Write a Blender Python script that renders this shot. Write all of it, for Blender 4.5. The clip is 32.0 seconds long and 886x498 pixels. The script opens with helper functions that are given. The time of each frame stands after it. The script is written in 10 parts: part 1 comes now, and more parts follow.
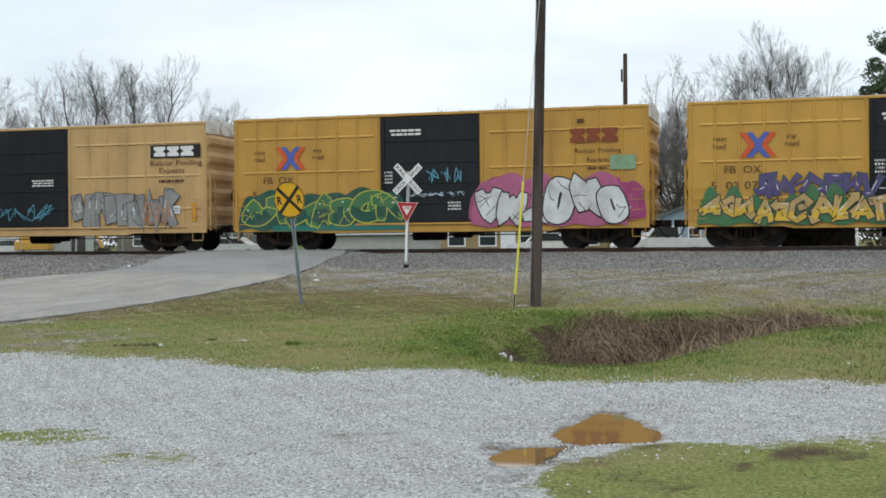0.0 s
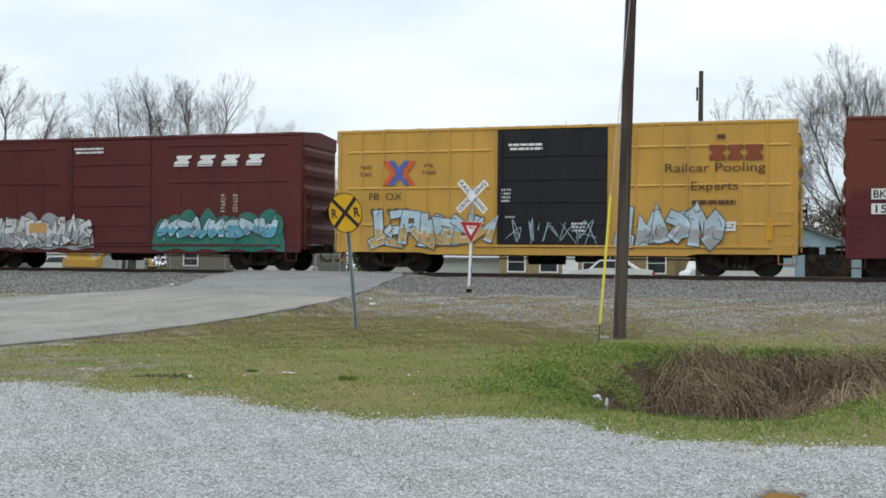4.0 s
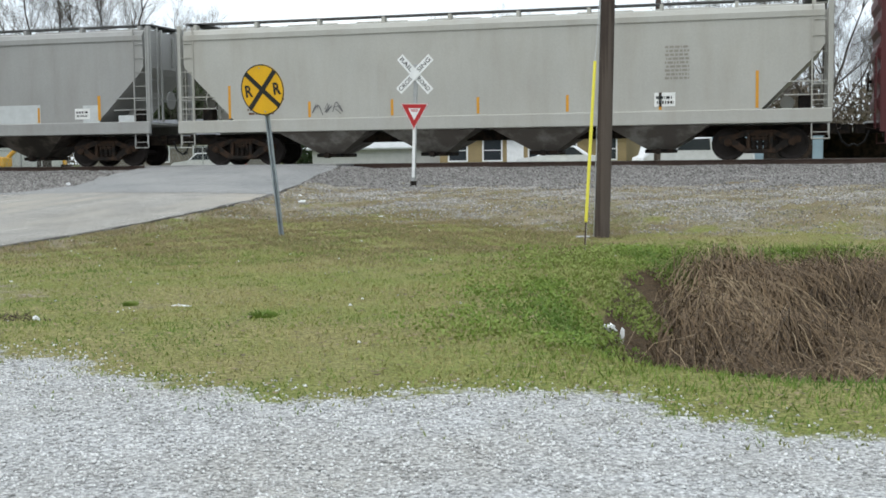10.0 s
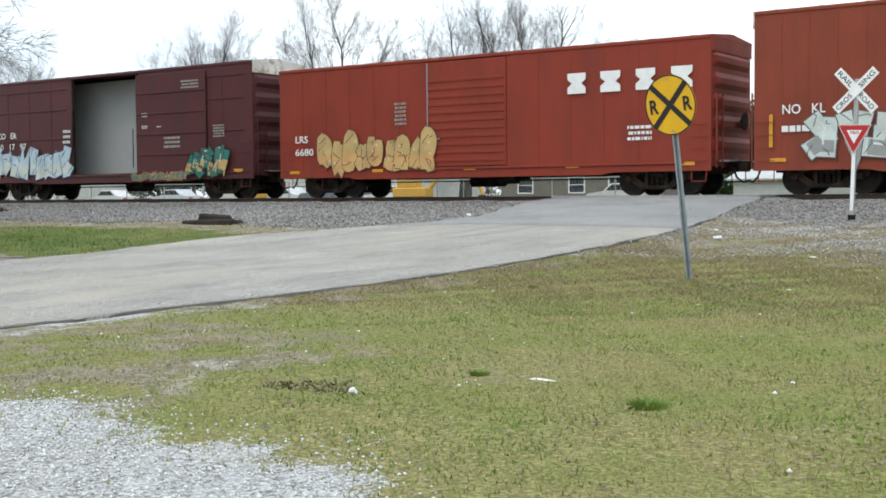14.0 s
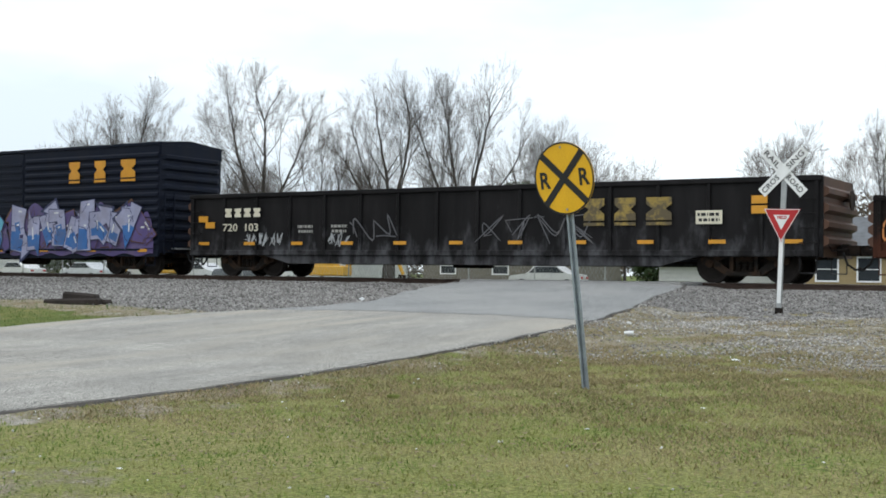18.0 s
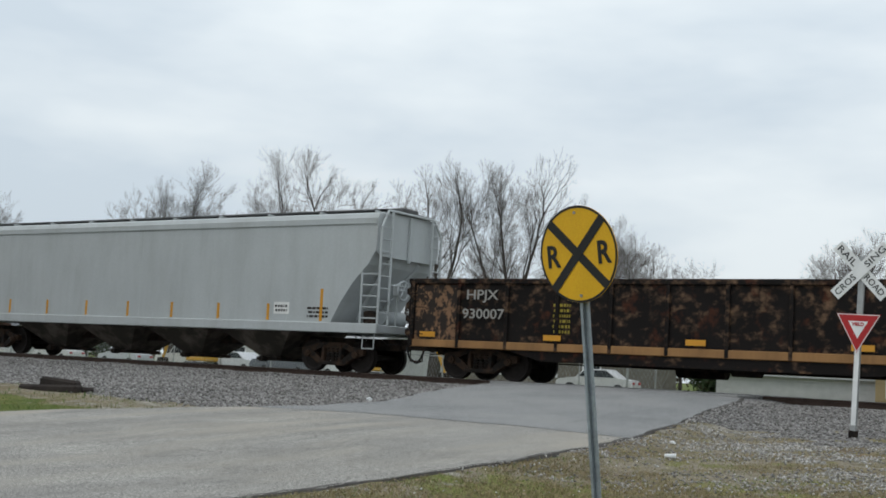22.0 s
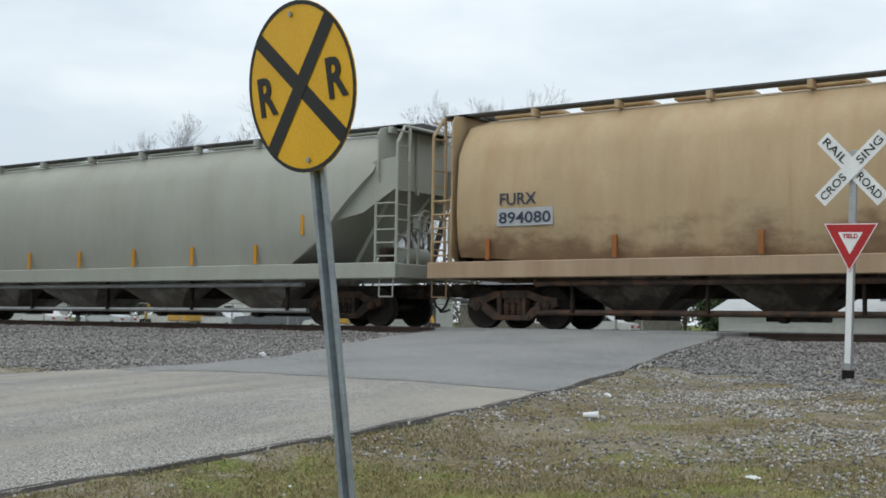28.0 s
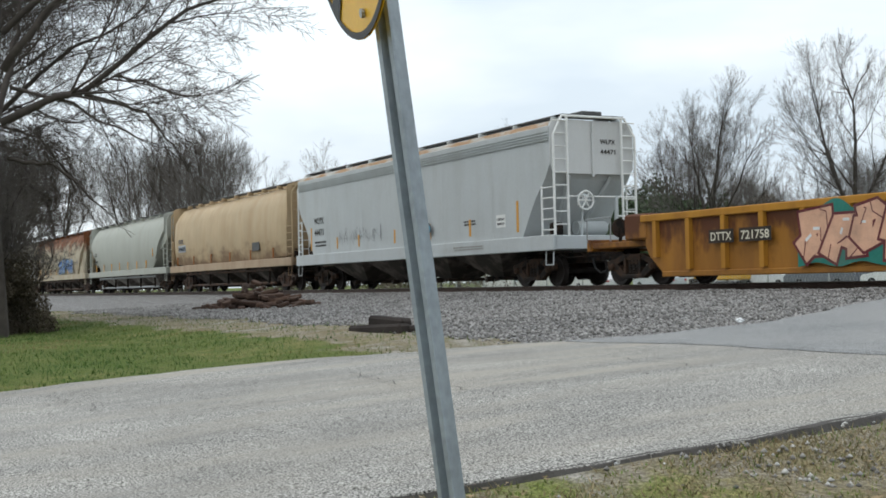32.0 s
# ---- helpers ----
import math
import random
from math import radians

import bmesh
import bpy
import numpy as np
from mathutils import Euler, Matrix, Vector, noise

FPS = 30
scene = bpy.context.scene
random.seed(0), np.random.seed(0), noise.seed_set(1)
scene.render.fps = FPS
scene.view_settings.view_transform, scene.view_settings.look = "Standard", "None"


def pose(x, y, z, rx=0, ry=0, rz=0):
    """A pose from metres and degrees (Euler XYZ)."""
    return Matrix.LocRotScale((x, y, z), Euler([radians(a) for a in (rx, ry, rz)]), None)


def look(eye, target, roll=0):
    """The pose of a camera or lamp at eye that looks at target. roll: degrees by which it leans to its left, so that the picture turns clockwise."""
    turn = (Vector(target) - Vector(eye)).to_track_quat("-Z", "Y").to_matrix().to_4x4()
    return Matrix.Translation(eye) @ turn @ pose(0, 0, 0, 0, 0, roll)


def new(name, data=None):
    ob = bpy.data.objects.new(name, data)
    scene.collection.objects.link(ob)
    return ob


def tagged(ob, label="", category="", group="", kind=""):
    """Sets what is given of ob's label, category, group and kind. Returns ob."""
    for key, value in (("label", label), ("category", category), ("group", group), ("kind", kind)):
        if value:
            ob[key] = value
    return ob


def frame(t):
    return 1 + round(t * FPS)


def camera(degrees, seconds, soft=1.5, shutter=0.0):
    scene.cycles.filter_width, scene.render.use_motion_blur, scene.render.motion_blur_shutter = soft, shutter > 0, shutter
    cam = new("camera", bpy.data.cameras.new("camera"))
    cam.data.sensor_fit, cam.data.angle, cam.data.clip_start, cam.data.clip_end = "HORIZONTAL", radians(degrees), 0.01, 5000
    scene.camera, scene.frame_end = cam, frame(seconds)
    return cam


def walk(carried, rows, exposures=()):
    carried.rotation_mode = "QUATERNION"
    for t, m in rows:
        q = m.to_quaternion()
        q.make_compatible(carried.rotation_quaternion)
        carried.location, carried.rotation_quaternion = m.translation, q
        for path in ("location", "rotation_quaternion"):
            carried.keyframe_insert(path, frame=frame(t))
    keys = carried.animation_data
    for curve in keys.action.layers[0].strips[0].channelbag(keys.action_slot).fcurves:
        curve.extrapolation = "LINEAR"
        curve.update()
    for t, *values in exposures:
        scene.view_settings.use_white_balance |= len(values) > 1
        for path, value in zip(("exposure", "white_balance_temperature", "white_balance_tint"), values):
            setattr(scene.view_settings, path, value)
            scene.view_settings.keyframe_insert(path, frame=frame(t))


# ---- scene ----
cam = camera(40.04, 32.0, soft=1.7)
PATH = [
    (0, look((7.703, -44.091, 0.238), (4.958, -34.476, 0.185), -0.48)),
    (0.5, look((7.632, -43.758, 0.235), (4.515, -34.257, 0.334), -0.40)),
    (1, look((7.475, -43.357, 0.193), (4.295, -33.877, 0.288), -0.31)),
    (1.5, look((7.325, -42.989, 0.211), (4.212, -33.486, 0.264), -0.38)),
    (2, look((7.199, -42.593, 0.172), (4.068, -33.096, 0.277), 0.05)),
    (2.5, look((6.989, -42.293, 0.170), (4.289, -32.665, 0.131), 0.44)),
    (3, look((6.842, -42.036, 0.196), (3.542, -32.599, 0.423), 0.72)),
    (3.5, look((6.663, -41.699, 0.138), (3.471, -32.225, 0.374), 0.65)),
    (5.5, look((6.063, -40.344, 0.124), (2.956, -30.840, -0.030), 0.45)),
    (6, look((5.963, -40.030, 0.123), (3.025, -30.471, 0.093), 0.37)),
    (6.5, look((5.841, -39.683, 0.113), (3.065, -30.077, 0.080), 0.38)),
    (7, look((5.760, -39.333, 0.109), (3.113, -29.690, -0.017), 0.33)),
    (7.5, look((5.596, -38.983, 0.120), (3.214, -29.271, 0.199), 0.10)),
    (8, look((5.437, -38.597, 0.084), (3.132, -28.867, 0.055), 0.46)),
    (8.5, look((5.330, -38.270, 0.085), (2.972, -28.557, -0.205), 0.21)),
    (9, look((5.181, -37.898, 0.084), (3.188, -28.105, -0.275), -1.01)),
    (9.5, look((5.074, -37.518, 0.082), (2.855, -27.788, -0.552), -1.09)),
    (10, look((4.927, -37.153, 0.081), (2.290, -27.534, -0.648), -0.64)),
    (10.5, look((4.801, -36.798, 0.067), (1.972, -27.228, -0.570), -0.66)),
    (10.8, look((4.713, -36.579, 0.084), (0.379, -27.583, -0.446), -0.43)),
    (11, look((4.703, -36.444, 0.058), (0.062, -27.601, -0.459), -1.15)),
    (11.5, look((4.534, -36.070, 0.060), (-0.458, -27.414, -0.338), -0.84)),
    (12, look((4.519, -35.719, 0.058), (0.222, -26.712, -0.583), -1.45)),
    (12.5, look((4.317, -35.280, 0.043), (-0.085, -26.318, -0.506), -0.59)),
    (13, look((4.173, -34.982, 0.050), (-0.289, -26.041, -0.329), -0.81)),
    (13.5, look((3.975, -34.527, 0.021), (-1.674, -26.279, -0.202), 0.14)),
    (15.5, look((3.581, -33.702, 0.210), (-2.166, -25.602, -0.953), -2.07)),
    (16, look((3.270, -32.971, 0.100), (-2.946, -25.149, -0.314), -0.62)),
    (16.8, look((3.181, -32.292, 0.124), (-1.955, -23.712, 0.241), -0.48)),
    (17, look((3.141, -32.148, 0.126), (-2.493, -23.887, 0.181), -0.50)),
    (17.5, look((3.151, -31.821, 0.140), (-2.577, -23.625, 0.258), -1.08)),
    (18, look((3.039, -31.435, 0.155), (-2.224, -22.934, 0.358), 0.68)),
    (18.5, look((2.919, -31.116, 0.168), (-3.388, -23.374, 0.697), 0.45)),
    (19, look((2.855, -30.748, 0.160), (-3.336, -22.917, 0.755), 0.89)),
    (19.5, look((2.709, -30.371, 0.163), (-2.430, -21.852, 1.176), 0.82)),
    (20, look((2.580, -29.912, 0.156), (-3.259, -21.827, 0.888), 1.61)),
    (20.5, look((2.394, -29.471, 0.147), (-3.074, -21.127, 0.837), 2.79)),
    (21, look((2.269, -29.083, 0.144), (-3.252, -20.778, 0.881), 2.40)),
    (21.3, look((2.236, -28.962, 0.151), (-4.347, -21.479, 0.972), 2.39)),
    (22, look((1.932, -28.325, 0.206), (-3.731, -20.142, 1.196), 3.05)),
    (22.5, look((1.829, -28.056, 0.202), (-4.590, -20.472, 1.336), 2.27)),
    (23, look((1.606, -27.606, 0.130), (-4.635, -19.869, 1.223), 2.65)),
    (23.5, look((1.477, -27.246, 0.131), (-4.457, -19.265, 1.169), 2.94)),
    (24, look((1.407, -26.889, 0.109), (-4.704, -18.987, 0.574), 2.34)),
    (24.5, look((1.272, -26.525, 0.147), (-4.901, -18.691, 0.876), 2.04)),
    (25, look((1.223, -26.145, 0.139), (-5.373, -18.679, 1.006), 1.63)),
    (25.5, look((1.210, -25.819, 0.107), (-4.866, -17.888, 0.518), 1.39)),
    (27.5, look((1.003, -24.218, 0.106), (-4.584, -15.942, 0.646), 0.32)),
    (28, look((1.018, -23.813, 0.127), (-4.762, -15.675, 0.726), 0.78)),
    (28.5, look((0.934, -23.383, 0.153), (-4.433, -14.967, 0.748), 0.30)),
    (29, look((0.930, -22.989, 0.134), (-4.745, -14.777, 0.738), -0.02)),
    (29.5, look((0.887, -22.570, 0.114), (-4.324, -14.046, 0.540), -0.16)),
    (30, look((0.796, -22.227, 0.124), (-4.809, -13.949, 0.375), -0.88)),
    (30.5, look((0.688, -21.875, 0.138), (-6.364, -14.785, 0.197), -1.46)),
    (31, look((0.389, -21.547, 0.141), (-7.171, -15.001, 0.150), -1.33)),
    (31.5, look((0.262, -21.255, 0.156), (-7.978, -15.590, 0.272), -2.10)),
    (32, look((0.086, -20.945, 0.175), (-8.722, -16.219, 0.454), -1.32)),
]
walk(cam, PATH, [(0, -0.1), (3, -0.12), (6, 0.04), (10, 0.23), (13, 0.4), (16, 0.34), (18, 0.12), (19, -0.13), (22, -0.38), (25, -0.42), (28, -0.22), (30, -0.06), (32, -0.04)])

# ---- world, sun ----
SUN_EL, SUN_ROT = radians(60), radians(200)
world = bpy.data.worlds.new("world")
scene.world = world
world.use_nodes = True
wt = world.node_tree
wn, wl = wt.nodes, wt.links
wn.clear()
w_out = wn.new("ShaderNodeOutputWorld")
w_bg = wn.new("ShaderNodeBackground")
w_sky = wn.new("ShaderNodeTexSky")
w_sky.sky_type = "NISHITA"
w_sky.sun_disc = False
w_sky.sun_elevation, w_sky.sun_rotation = SUN_EL, SUN_ROT
w_sky.air_density, w_sky.dust_density = 1.0, 3.0
w_tc = wn.new("ShaderNodeTexCoord")
w_map = wn.new("ShaderNodeMapping")
w_map.inputs["Scale"].default_value = (1.0, 1.0, 3.2)
w_noise = wn.new("ShaderNodeTexNoise")
w_noise.inputs["Scale"].default_value = 2.3
w_noise.inputs["Detail"].default_value = 5
w_noise.inputs["Roughness"].default_value = 0.52
w_ramp = wn.new("ShaderNodeValToRGB")
w_ramp.color_ramp.elements[0].position = 0.38
w_ramp.color_ramp.elements[0].color = (9.2, 10.5, 11.6, 1)
w_ramp.color_ramp.elements[1].position = 0.60
w_ramp.color_ramp.elements[1].color = (12.3, 13.3, 13.8, 1)
w_mix = wn.new("ShaderNodeMixRGB")
w_mix.inputs["Fac"].default_value = 0.9
wl.new(w_tc.outputs["Generated"], w_map.inputs["Vector"])
wl.new(w_map.outputs["Vector"], w_noise.inputs["Vector"])
wl.new(w_noise.outputs["Fac"], w_ramp.inputs["Fac"])
wl.new(w_sky.outputs["Color"], w_mix.inputs["Color1"])
wl.new(w_ramp.outputs["Color"], w_mix.inputs["Color2"])
# an overcast sky is brighter overhead than towards the horizon
w_sep = wn.new("ShaderNodeSeparateXYZ")
w_up = wn.new("ShaderNodeMapRange")
w_up.inputs["From Min"].default_value, w_up.inputs["From Max"].default_value = 0.0, 1.0
w_up.inputs["To Min"].default_value, w_up.inputs["To Max"].default_value = 0.88, 1.36
w_dome = wn.new("ShaderNodeVectorMath")
w_dome.operation = "SCALE"
wl.new(w_tc.outputs["Generated"], w_sep.inputs["Vector"])
wl.new(w_sep.outputs["Z"], w_up.inputs["Value"])
wl.new(w_mix.outputs["Color"], w_dome.inputs[0])
wl.new(w_up.outputs["Result"], w_dome.inputs["Scale"])
wl.new(w_dome.outputs["Vector"], w_bg.inputs["Color"])
w_bg.inputs["Strength"].default_value = 0.097
wl.new(w_bg.outputs["Background"], w_out.inputs["Surface"])

sun = new("sun", bpy.data.lights.new("sun", "SUN"))
sun.data.energy, sun.data.angle, sun.data.color = 0.6, radians(40), (1.0, 0.93, 0.82)
sun.matrix_world = look((math.sin(SUN_ROT) * 50, math.cos(SUN_ROT) * 50, 86), (0, 0, 0))


# ---- mesh building ----
class Build:
    """Collects points and faces of one mesh."""

    def __init__(self):
        self.v, self.f = [], []

    def add(self, vs, fs):
        n = len(self.v)
        self.v.extend(vs)
        self.f.extend([tuple(i + n for i in q) for q in fs])
        return self

    def box(self, x0, x1, y0, y1, z0, z1, b=0.0):
        if b <= 0:
            vs = [(x, y, z) for z in (z0, z1) for y in (y0, y1) for x in (x0, x1)]
            return self.add(vs, [(0, 2, 3, 1), (4, 5, 7, 6), (0, 1, 5, 4), (2, 6, 7, 3), (0, 4, 6, 2), (1, 3, 7, 5)])
        b = min(b, (x1 - x0) / 2.01, (y1 - y0) / 2.01, (z1 - z0) / 2.01)
        vs, idx = [], {}
        for cx, (xa, xb) in enumerate(((x0, x0 + b), (x1, x1 - b))):
            for cy, (ya, yb) in enumerate(((y0, y0 + b), (y1, y1 - b))):
                for cz, (za, zb) in enumerate(((z0, z0 + b), (z1, z1 - b))):
                    for k, p in enumerate(((xa, yb, zb), (xb, ya, zb), (xb, yb, za))):
                        idx[cx, cy, cz, k] = len(vs)
                        vs.append(p)
        fs = []
        for c in (0, 1):
            q = [idx[c, 0, 0, 0], idx[c, 0, 1, 0], idx[c, 1, 1, 0], idx[c, 1, 0, 0]]
            fs.append(q if c == 0 else q[::-1])
            q = [idx[0, c, 0, 1], idx[1, c, 0, 1], idx[1, c, 1, 1], idx[0, c, 1, 1]]
            fs.append(q if c == 0 else q[::-1])
            q = [idx[0, 0, c, 2], idx[0, 1, c, 2], idx[1, 1, c, 2], idx[1, 0, c, 2]]
            fs.append(q if c == 0 else q[::-1])
        for a in (0, 1):
            for c in (0, 1):
                fs.append([idx[a, c, 0, 0], idx[a, c, 1, 0], idx[a, c, 1, 1], idx[a, c, 0, 1]])
                fs.append([idx[a, 0, c, 0], idx[a, 1, c, 0], idx[a, 1, c, 2], idx[a, 0, c, 2]])
                fs.append([idx[0, a, c, 1], idx[1, a, c, 1], idx[1, a, c, 2], idx[0, a, c, 2]])
                for d in (0, 1):
                    fs.append([idx[a, c, d, 0], idx[a, c, d, 1], idx[a, c, d, 2]])
        return self.add(vs, fs)

    def cyl(self, p0, p1, r0, r1=None, n=10, caps=True):
        r1 = r0 if r1 is None else r1
        p0, p1 = Vector(p0), Vector(p1)
        q = (p1 - p0).to_track_quat("Z", "Y").to_matrix()
        vs = []
        for p, r in ((p0, r0), (p1, r1)):
            for i in range(n):
                a = 2 * math.pi * i / n
                vs.append(tuple(p + q @ Vector((r * math.cos(a), r * math.sin(a), 0))))
        fs = [(i, (i + 1) % n, n + (i + 1) % n, n + i) for i in range(n)]
        if caps:
            fs += [tuple(range(n))[::-1], tuple(range(n, 2 * n))]
        return self.add(vs, fs)

    def tube(self, pts, r, n=6):
        for a, b in zip(pts, pts[1:]):
            self.cyl(a, b, r, n=n)
        return self

    def prism(self, poly, axis, a, b):
        """A polygon extruded along an axis: poly in (y, z), (x, z) or (x, y)."""
        n = len(poly)
        put = {"x": lambda p, c: (c, p[0], p[1]), "y": lambda p, c: (p[0], c, p[1]), "z": lambda p, c: (p[0], p[1], c)}[axis]
        vs = [put(p, a) for p in poly] + [put(p, b) for p in poly]
        fs = [(i, (i + 1) % n, n + (i + 1) % n, n + i) for i in range(n)]
        fs += [tuple(range(n))[::-1], tuple(range(n, 2 * n))]
        return self.add(vs, fs)

    def loft(self, rings, close=True, caps=True):
        """Joins rings of equal length."""
        n, vs, fs = len(rings[0]), [p for r in rings for p in r], []
        for k in range(len(rings) - 1):
            for i in range(n if close else n - 1):
                j = (i + 1) % n
                fs.append((k * n + i, k * n + j, (k + 1) * n + j, (k + 1) * n + i))
        if caps:
            fs += [tuple(range(n))[::-1], tuple(range((len(rings) - 1) * n, len(rings) * n))]
        return self.add(vs, fs)

    def mesh(self, name, mat, smooth=False):
        me = bpy.data.meshes.new(name)
        me.from_pydata(self.v, [], self.f)
        bm = bmesh.new()
        bm.from_mesh(me)
        bmesh.ops.recalc_face_normals(bm, faces=bm.faces)
        bm.to_mesh(me)
        bm.free()
        if mat:
            me.materials.append(mat)
        if smooth:
            me.shade_smooth()
            me.set_sharp_from_angle(angle=radians(35))
        return me


def part(name, b, mat, parent, label="", smooth=False):
    me = b if isinstance(b, bpy.types.Mesh) else b.mesh(name, mat, smooth)
    ob = new(name, me)
    ob.parent = parent
    if label:
        ob["label"] = label
    return ob


def thing(name, label, category, at=(0, 0, 0), rz=0.0, group="", kind=""):
    ob = new(name)
    ob.matrix_world = pose(*at, 0, 0, rz)
    return tagged(ob, label, category, group, kind)


def raw_mesh(name, verts, tris, mat, smooth=False):
    """A large triangle mesh straight from arrays."""
    me = bpy.data.meshes.new(name)
    verts, tris = np.asarray(verts, np.float32), np.asarray(tris, np.int32)
    k = tris.shape[1]
    me.vertices.add(len(verts))
    me.vertices.foreach_set("co", verts.ravel())
    me.loops.add(tris.size)
    me.loops.foreach_set("vertex_index", tris.ravel())
    me.polygons.add(len(tris))
    me.polygons.foreach_set("loop_start", np.arange(0, tris.size, k, dtype=np.int32))
    me.update(calc_edges=True)
    if mat:
        me.materials.append(mat)
    if smooth:
        me.shade_smooth()
    return me


def text_mesh(body, size, mat, width=None, bold=0.0):
    """Lettering as a mesh in the x-z plane that faces -y, left end at the origin."""
    cu = bpy.data.curves.new("lettering", "FONT")
    cu.body, cu.size, cu.extrude, cu.offset, cu.resolution_u = body, size, 0.0015, bold, 3
    tmp = bpy.data.objects.new("lettering", cu)
    me = bpy.data.meshes.new_from_object(tmp)
    bpy.data.objects.remove(tmp)
    co = np.empty(len(me.vertices) * 3, np.float32)
    me.vertices.foreach_get("co", co)
    co = co.reshape(-1, 3)
    sx = 1.0 if width is None or not len(co) else width / max(1e-4, co[:, 0].max())
    out = np.stack([co[:, 0] * sx, -co[:, 2], co[:, 1]], 1)
    me.vertices.foreach_set("co", out.ravel())
    me.materials.clear()
    me.materials.append(mat)
    me.update()
    return me


def lettering(name, body, size, mat, parent, x, y, z, width=None, bold=0.0):
    """Words on a wall that faces -y, each word a part of its own."""
    def extent(t):
        return max([0.0] + [v.co.x for v in text_mesh(t, size, mat, None, bold).vertices])

    words = body.split()
    k = 1.0 if width is None else width / extent(body)
    at, ob = 0, None
    for word in words:
        end = body.index(word, at) + len(word)
        w = extent(word)
        ob = part(name, text_mesh(word, size, mat, w * k, bold), mat, parent)
        ob.location = (x + (extent(body[:end]) - w) * k, y, z)
        at = end
    return ob


def rng(seed):
    return np.random.RandomState(seed)


# ---- materials ----
MATS = {}


def mat(name, color, rough=0.7, metal=0.0, vary=0.14, scale=1.5, bump=0.15, bscale=30.0, dirt=None, amount=0.0, dscale=2.0,
        stretch=(1, 1, 1), rust=None, rand=0.0, spec=0.35, edge=0.12, strong=0.85, grain=0.22):
    """Paint or stone with two scales of change, bump, and dirt or rust in streaks."""
    if name in MATS:
        return MATS[name]
    m = bpy.data.materials.new(name)
    m.use_nodes = True
    nt = m.node_tree
    n, l = nt.nodes, nt.links
    bs = n["Principled BSDF"]
    bs.inputs["Roughness"].default_value, bs.inputs["Metallic"].default_value = rough, metal
    bs.inputs["Specular IOR Level"].default_value = spec
    tc = n.new("ShaderNodeTexCoord")
    big = n.new("ShaderNodeTexNoise")
    big.inputs["Scale"].default_value, big.inputs["Detail"].default_value = scale, 6
    l.new(tc.outputs["Object"], big.inputs["Vector"])
    ramp = n.new("ShaderNodeValToRGB")
    ramp.color_ramp.elements[0].position, ramp.color_ramp.elements[1].position = 0.28, 0.72
    ramp.color_ramp.elements[0].color = (*[c * (1 - vary) for c in color], 1)
    ramp.color_ramp.elements[1].color = (*[min(1, c * (1 + vary)) for c in color], 1)
    l.new(big.outputs["Fac"], ramp.inputs["Fac"])
    col = ramp.outputs["Color"]
    fine = n.new("ShaderNodeTexNoise")
    fine.inputs["Scale"].default_value, fine.inputs["Detail"].default_value = bscale, 4
    l.new(tc.outputs["Object"], fine.inputs["Vector"])
    fm = n.new("ShaderNodeMixRGB")
    fm.blend_type = "OVERLAY"
    fm.inputs["Fac"].default_value = grain
    l.new(col, fm.inputs["Color1"])
    if grain > 0.3:
        gr = n.new("ShaderNodeMapRange")
        gr.inputs["From Min"].default_value, gr.inputs["From Max"].default_value = 0.36, 0.64
        l.new(fine.outputs["Fac"], gr.inputs["Value"])
        l.new(gr.outputs["Result"], fm.inputs["Color2"])
    else:
        l.new(fine.outputs["Fac"], fm.inputs["Color2"])
    col = fm.outputs["Color"]
    if rand:
        oi = n.new("ShaderNodeObjectInfo")
        hs = n.new("ShaderNodeHueSaturation")
        mr = n.new("ShaderNodeMapRange")
        mr.inputs["To Min"].default_value, mr.inputs["To Max"].default_value = 1 - rand, 1 + rand
        l.new(oi.outputs["Random"], mr.inputs["Value"])
        l.new(mr.outputs["Result"], hs.inputs["Value"])
        l.new(col, hs.inputs["Color"])
        col = hs.outputs["Color"]
    for k, spot in enumerate([s for s in ((dirt, amount, dscale, stretch, None), rust) if s and s[0]]):
        dcol, amt, dsc, stc, zr = spot
        mp = n.new("ShaderNodeMapping")
        mp.inputs["Scale"].default_value = stc
        mp.inputs["Location"].default_value = (k * 7.3, k * 3.1, 0)
        dn = n.new("ShaderNodeTexNoise")
        dn.inputs["Scale"].default_value, dn.inputs["Detail"].default_value, dn.inputs["Roughness"].default_value = dsc, 7, 0.62
        l.new(tc.outputs["Object"], mp.inputs["Vector"])
        l.new(mp.outputs["Vector"], dn.inputs["Vector"])
        val = dn.outputs["Fac"]
        if zr:
            sp = n.new("ShaderNodeSeparateXYZ")
            l.new(tc.outputs["Object"], sp.inputs["Vector"])
            zm = n.new("ShaderNodeMapRange")
            zm.inputs["From Min"].default_value, zm.inputs["From Max"].default_value = zr
            zm.inputs["To Min"].default_value, zm.inputs["To Max"].default_value = -0.28, 0.28
            l.new(sp.outputs["Z"], zm.inputs["Value"])
            ad = n.new("ShaderNodeMath")
            l.new(val, ad.inputs[0])
            l.new(zm.outputs["Result"], ad.inputs[1])
            val = ad.outputs["Value"]
        dr = n.new("ShaderNodeMapRange")
        dr.interpolation_type = "SMOOTHSTEP"
        dr.inputs["From Min"].default_value, dr.inputs["From Max"].default_value = 0.62 - amt * 0.4 - (edge if k == 0 else 0.2) / 2, 0.62 - amt * 0.4 + (edge if k == 0 else 0.2)
        l.new(val, dr.inputs["Value"])
        mx = n.new("ShaderNodeMixRGB")
        mx.inputs["Color2"].default_value = (*dcol, 1)
        sc = n.new("ShaderNodeMath")
        sc.operation = "MULTIPLY"
        sc.inputs[1].default_value = strong if k == 0 else 0.96
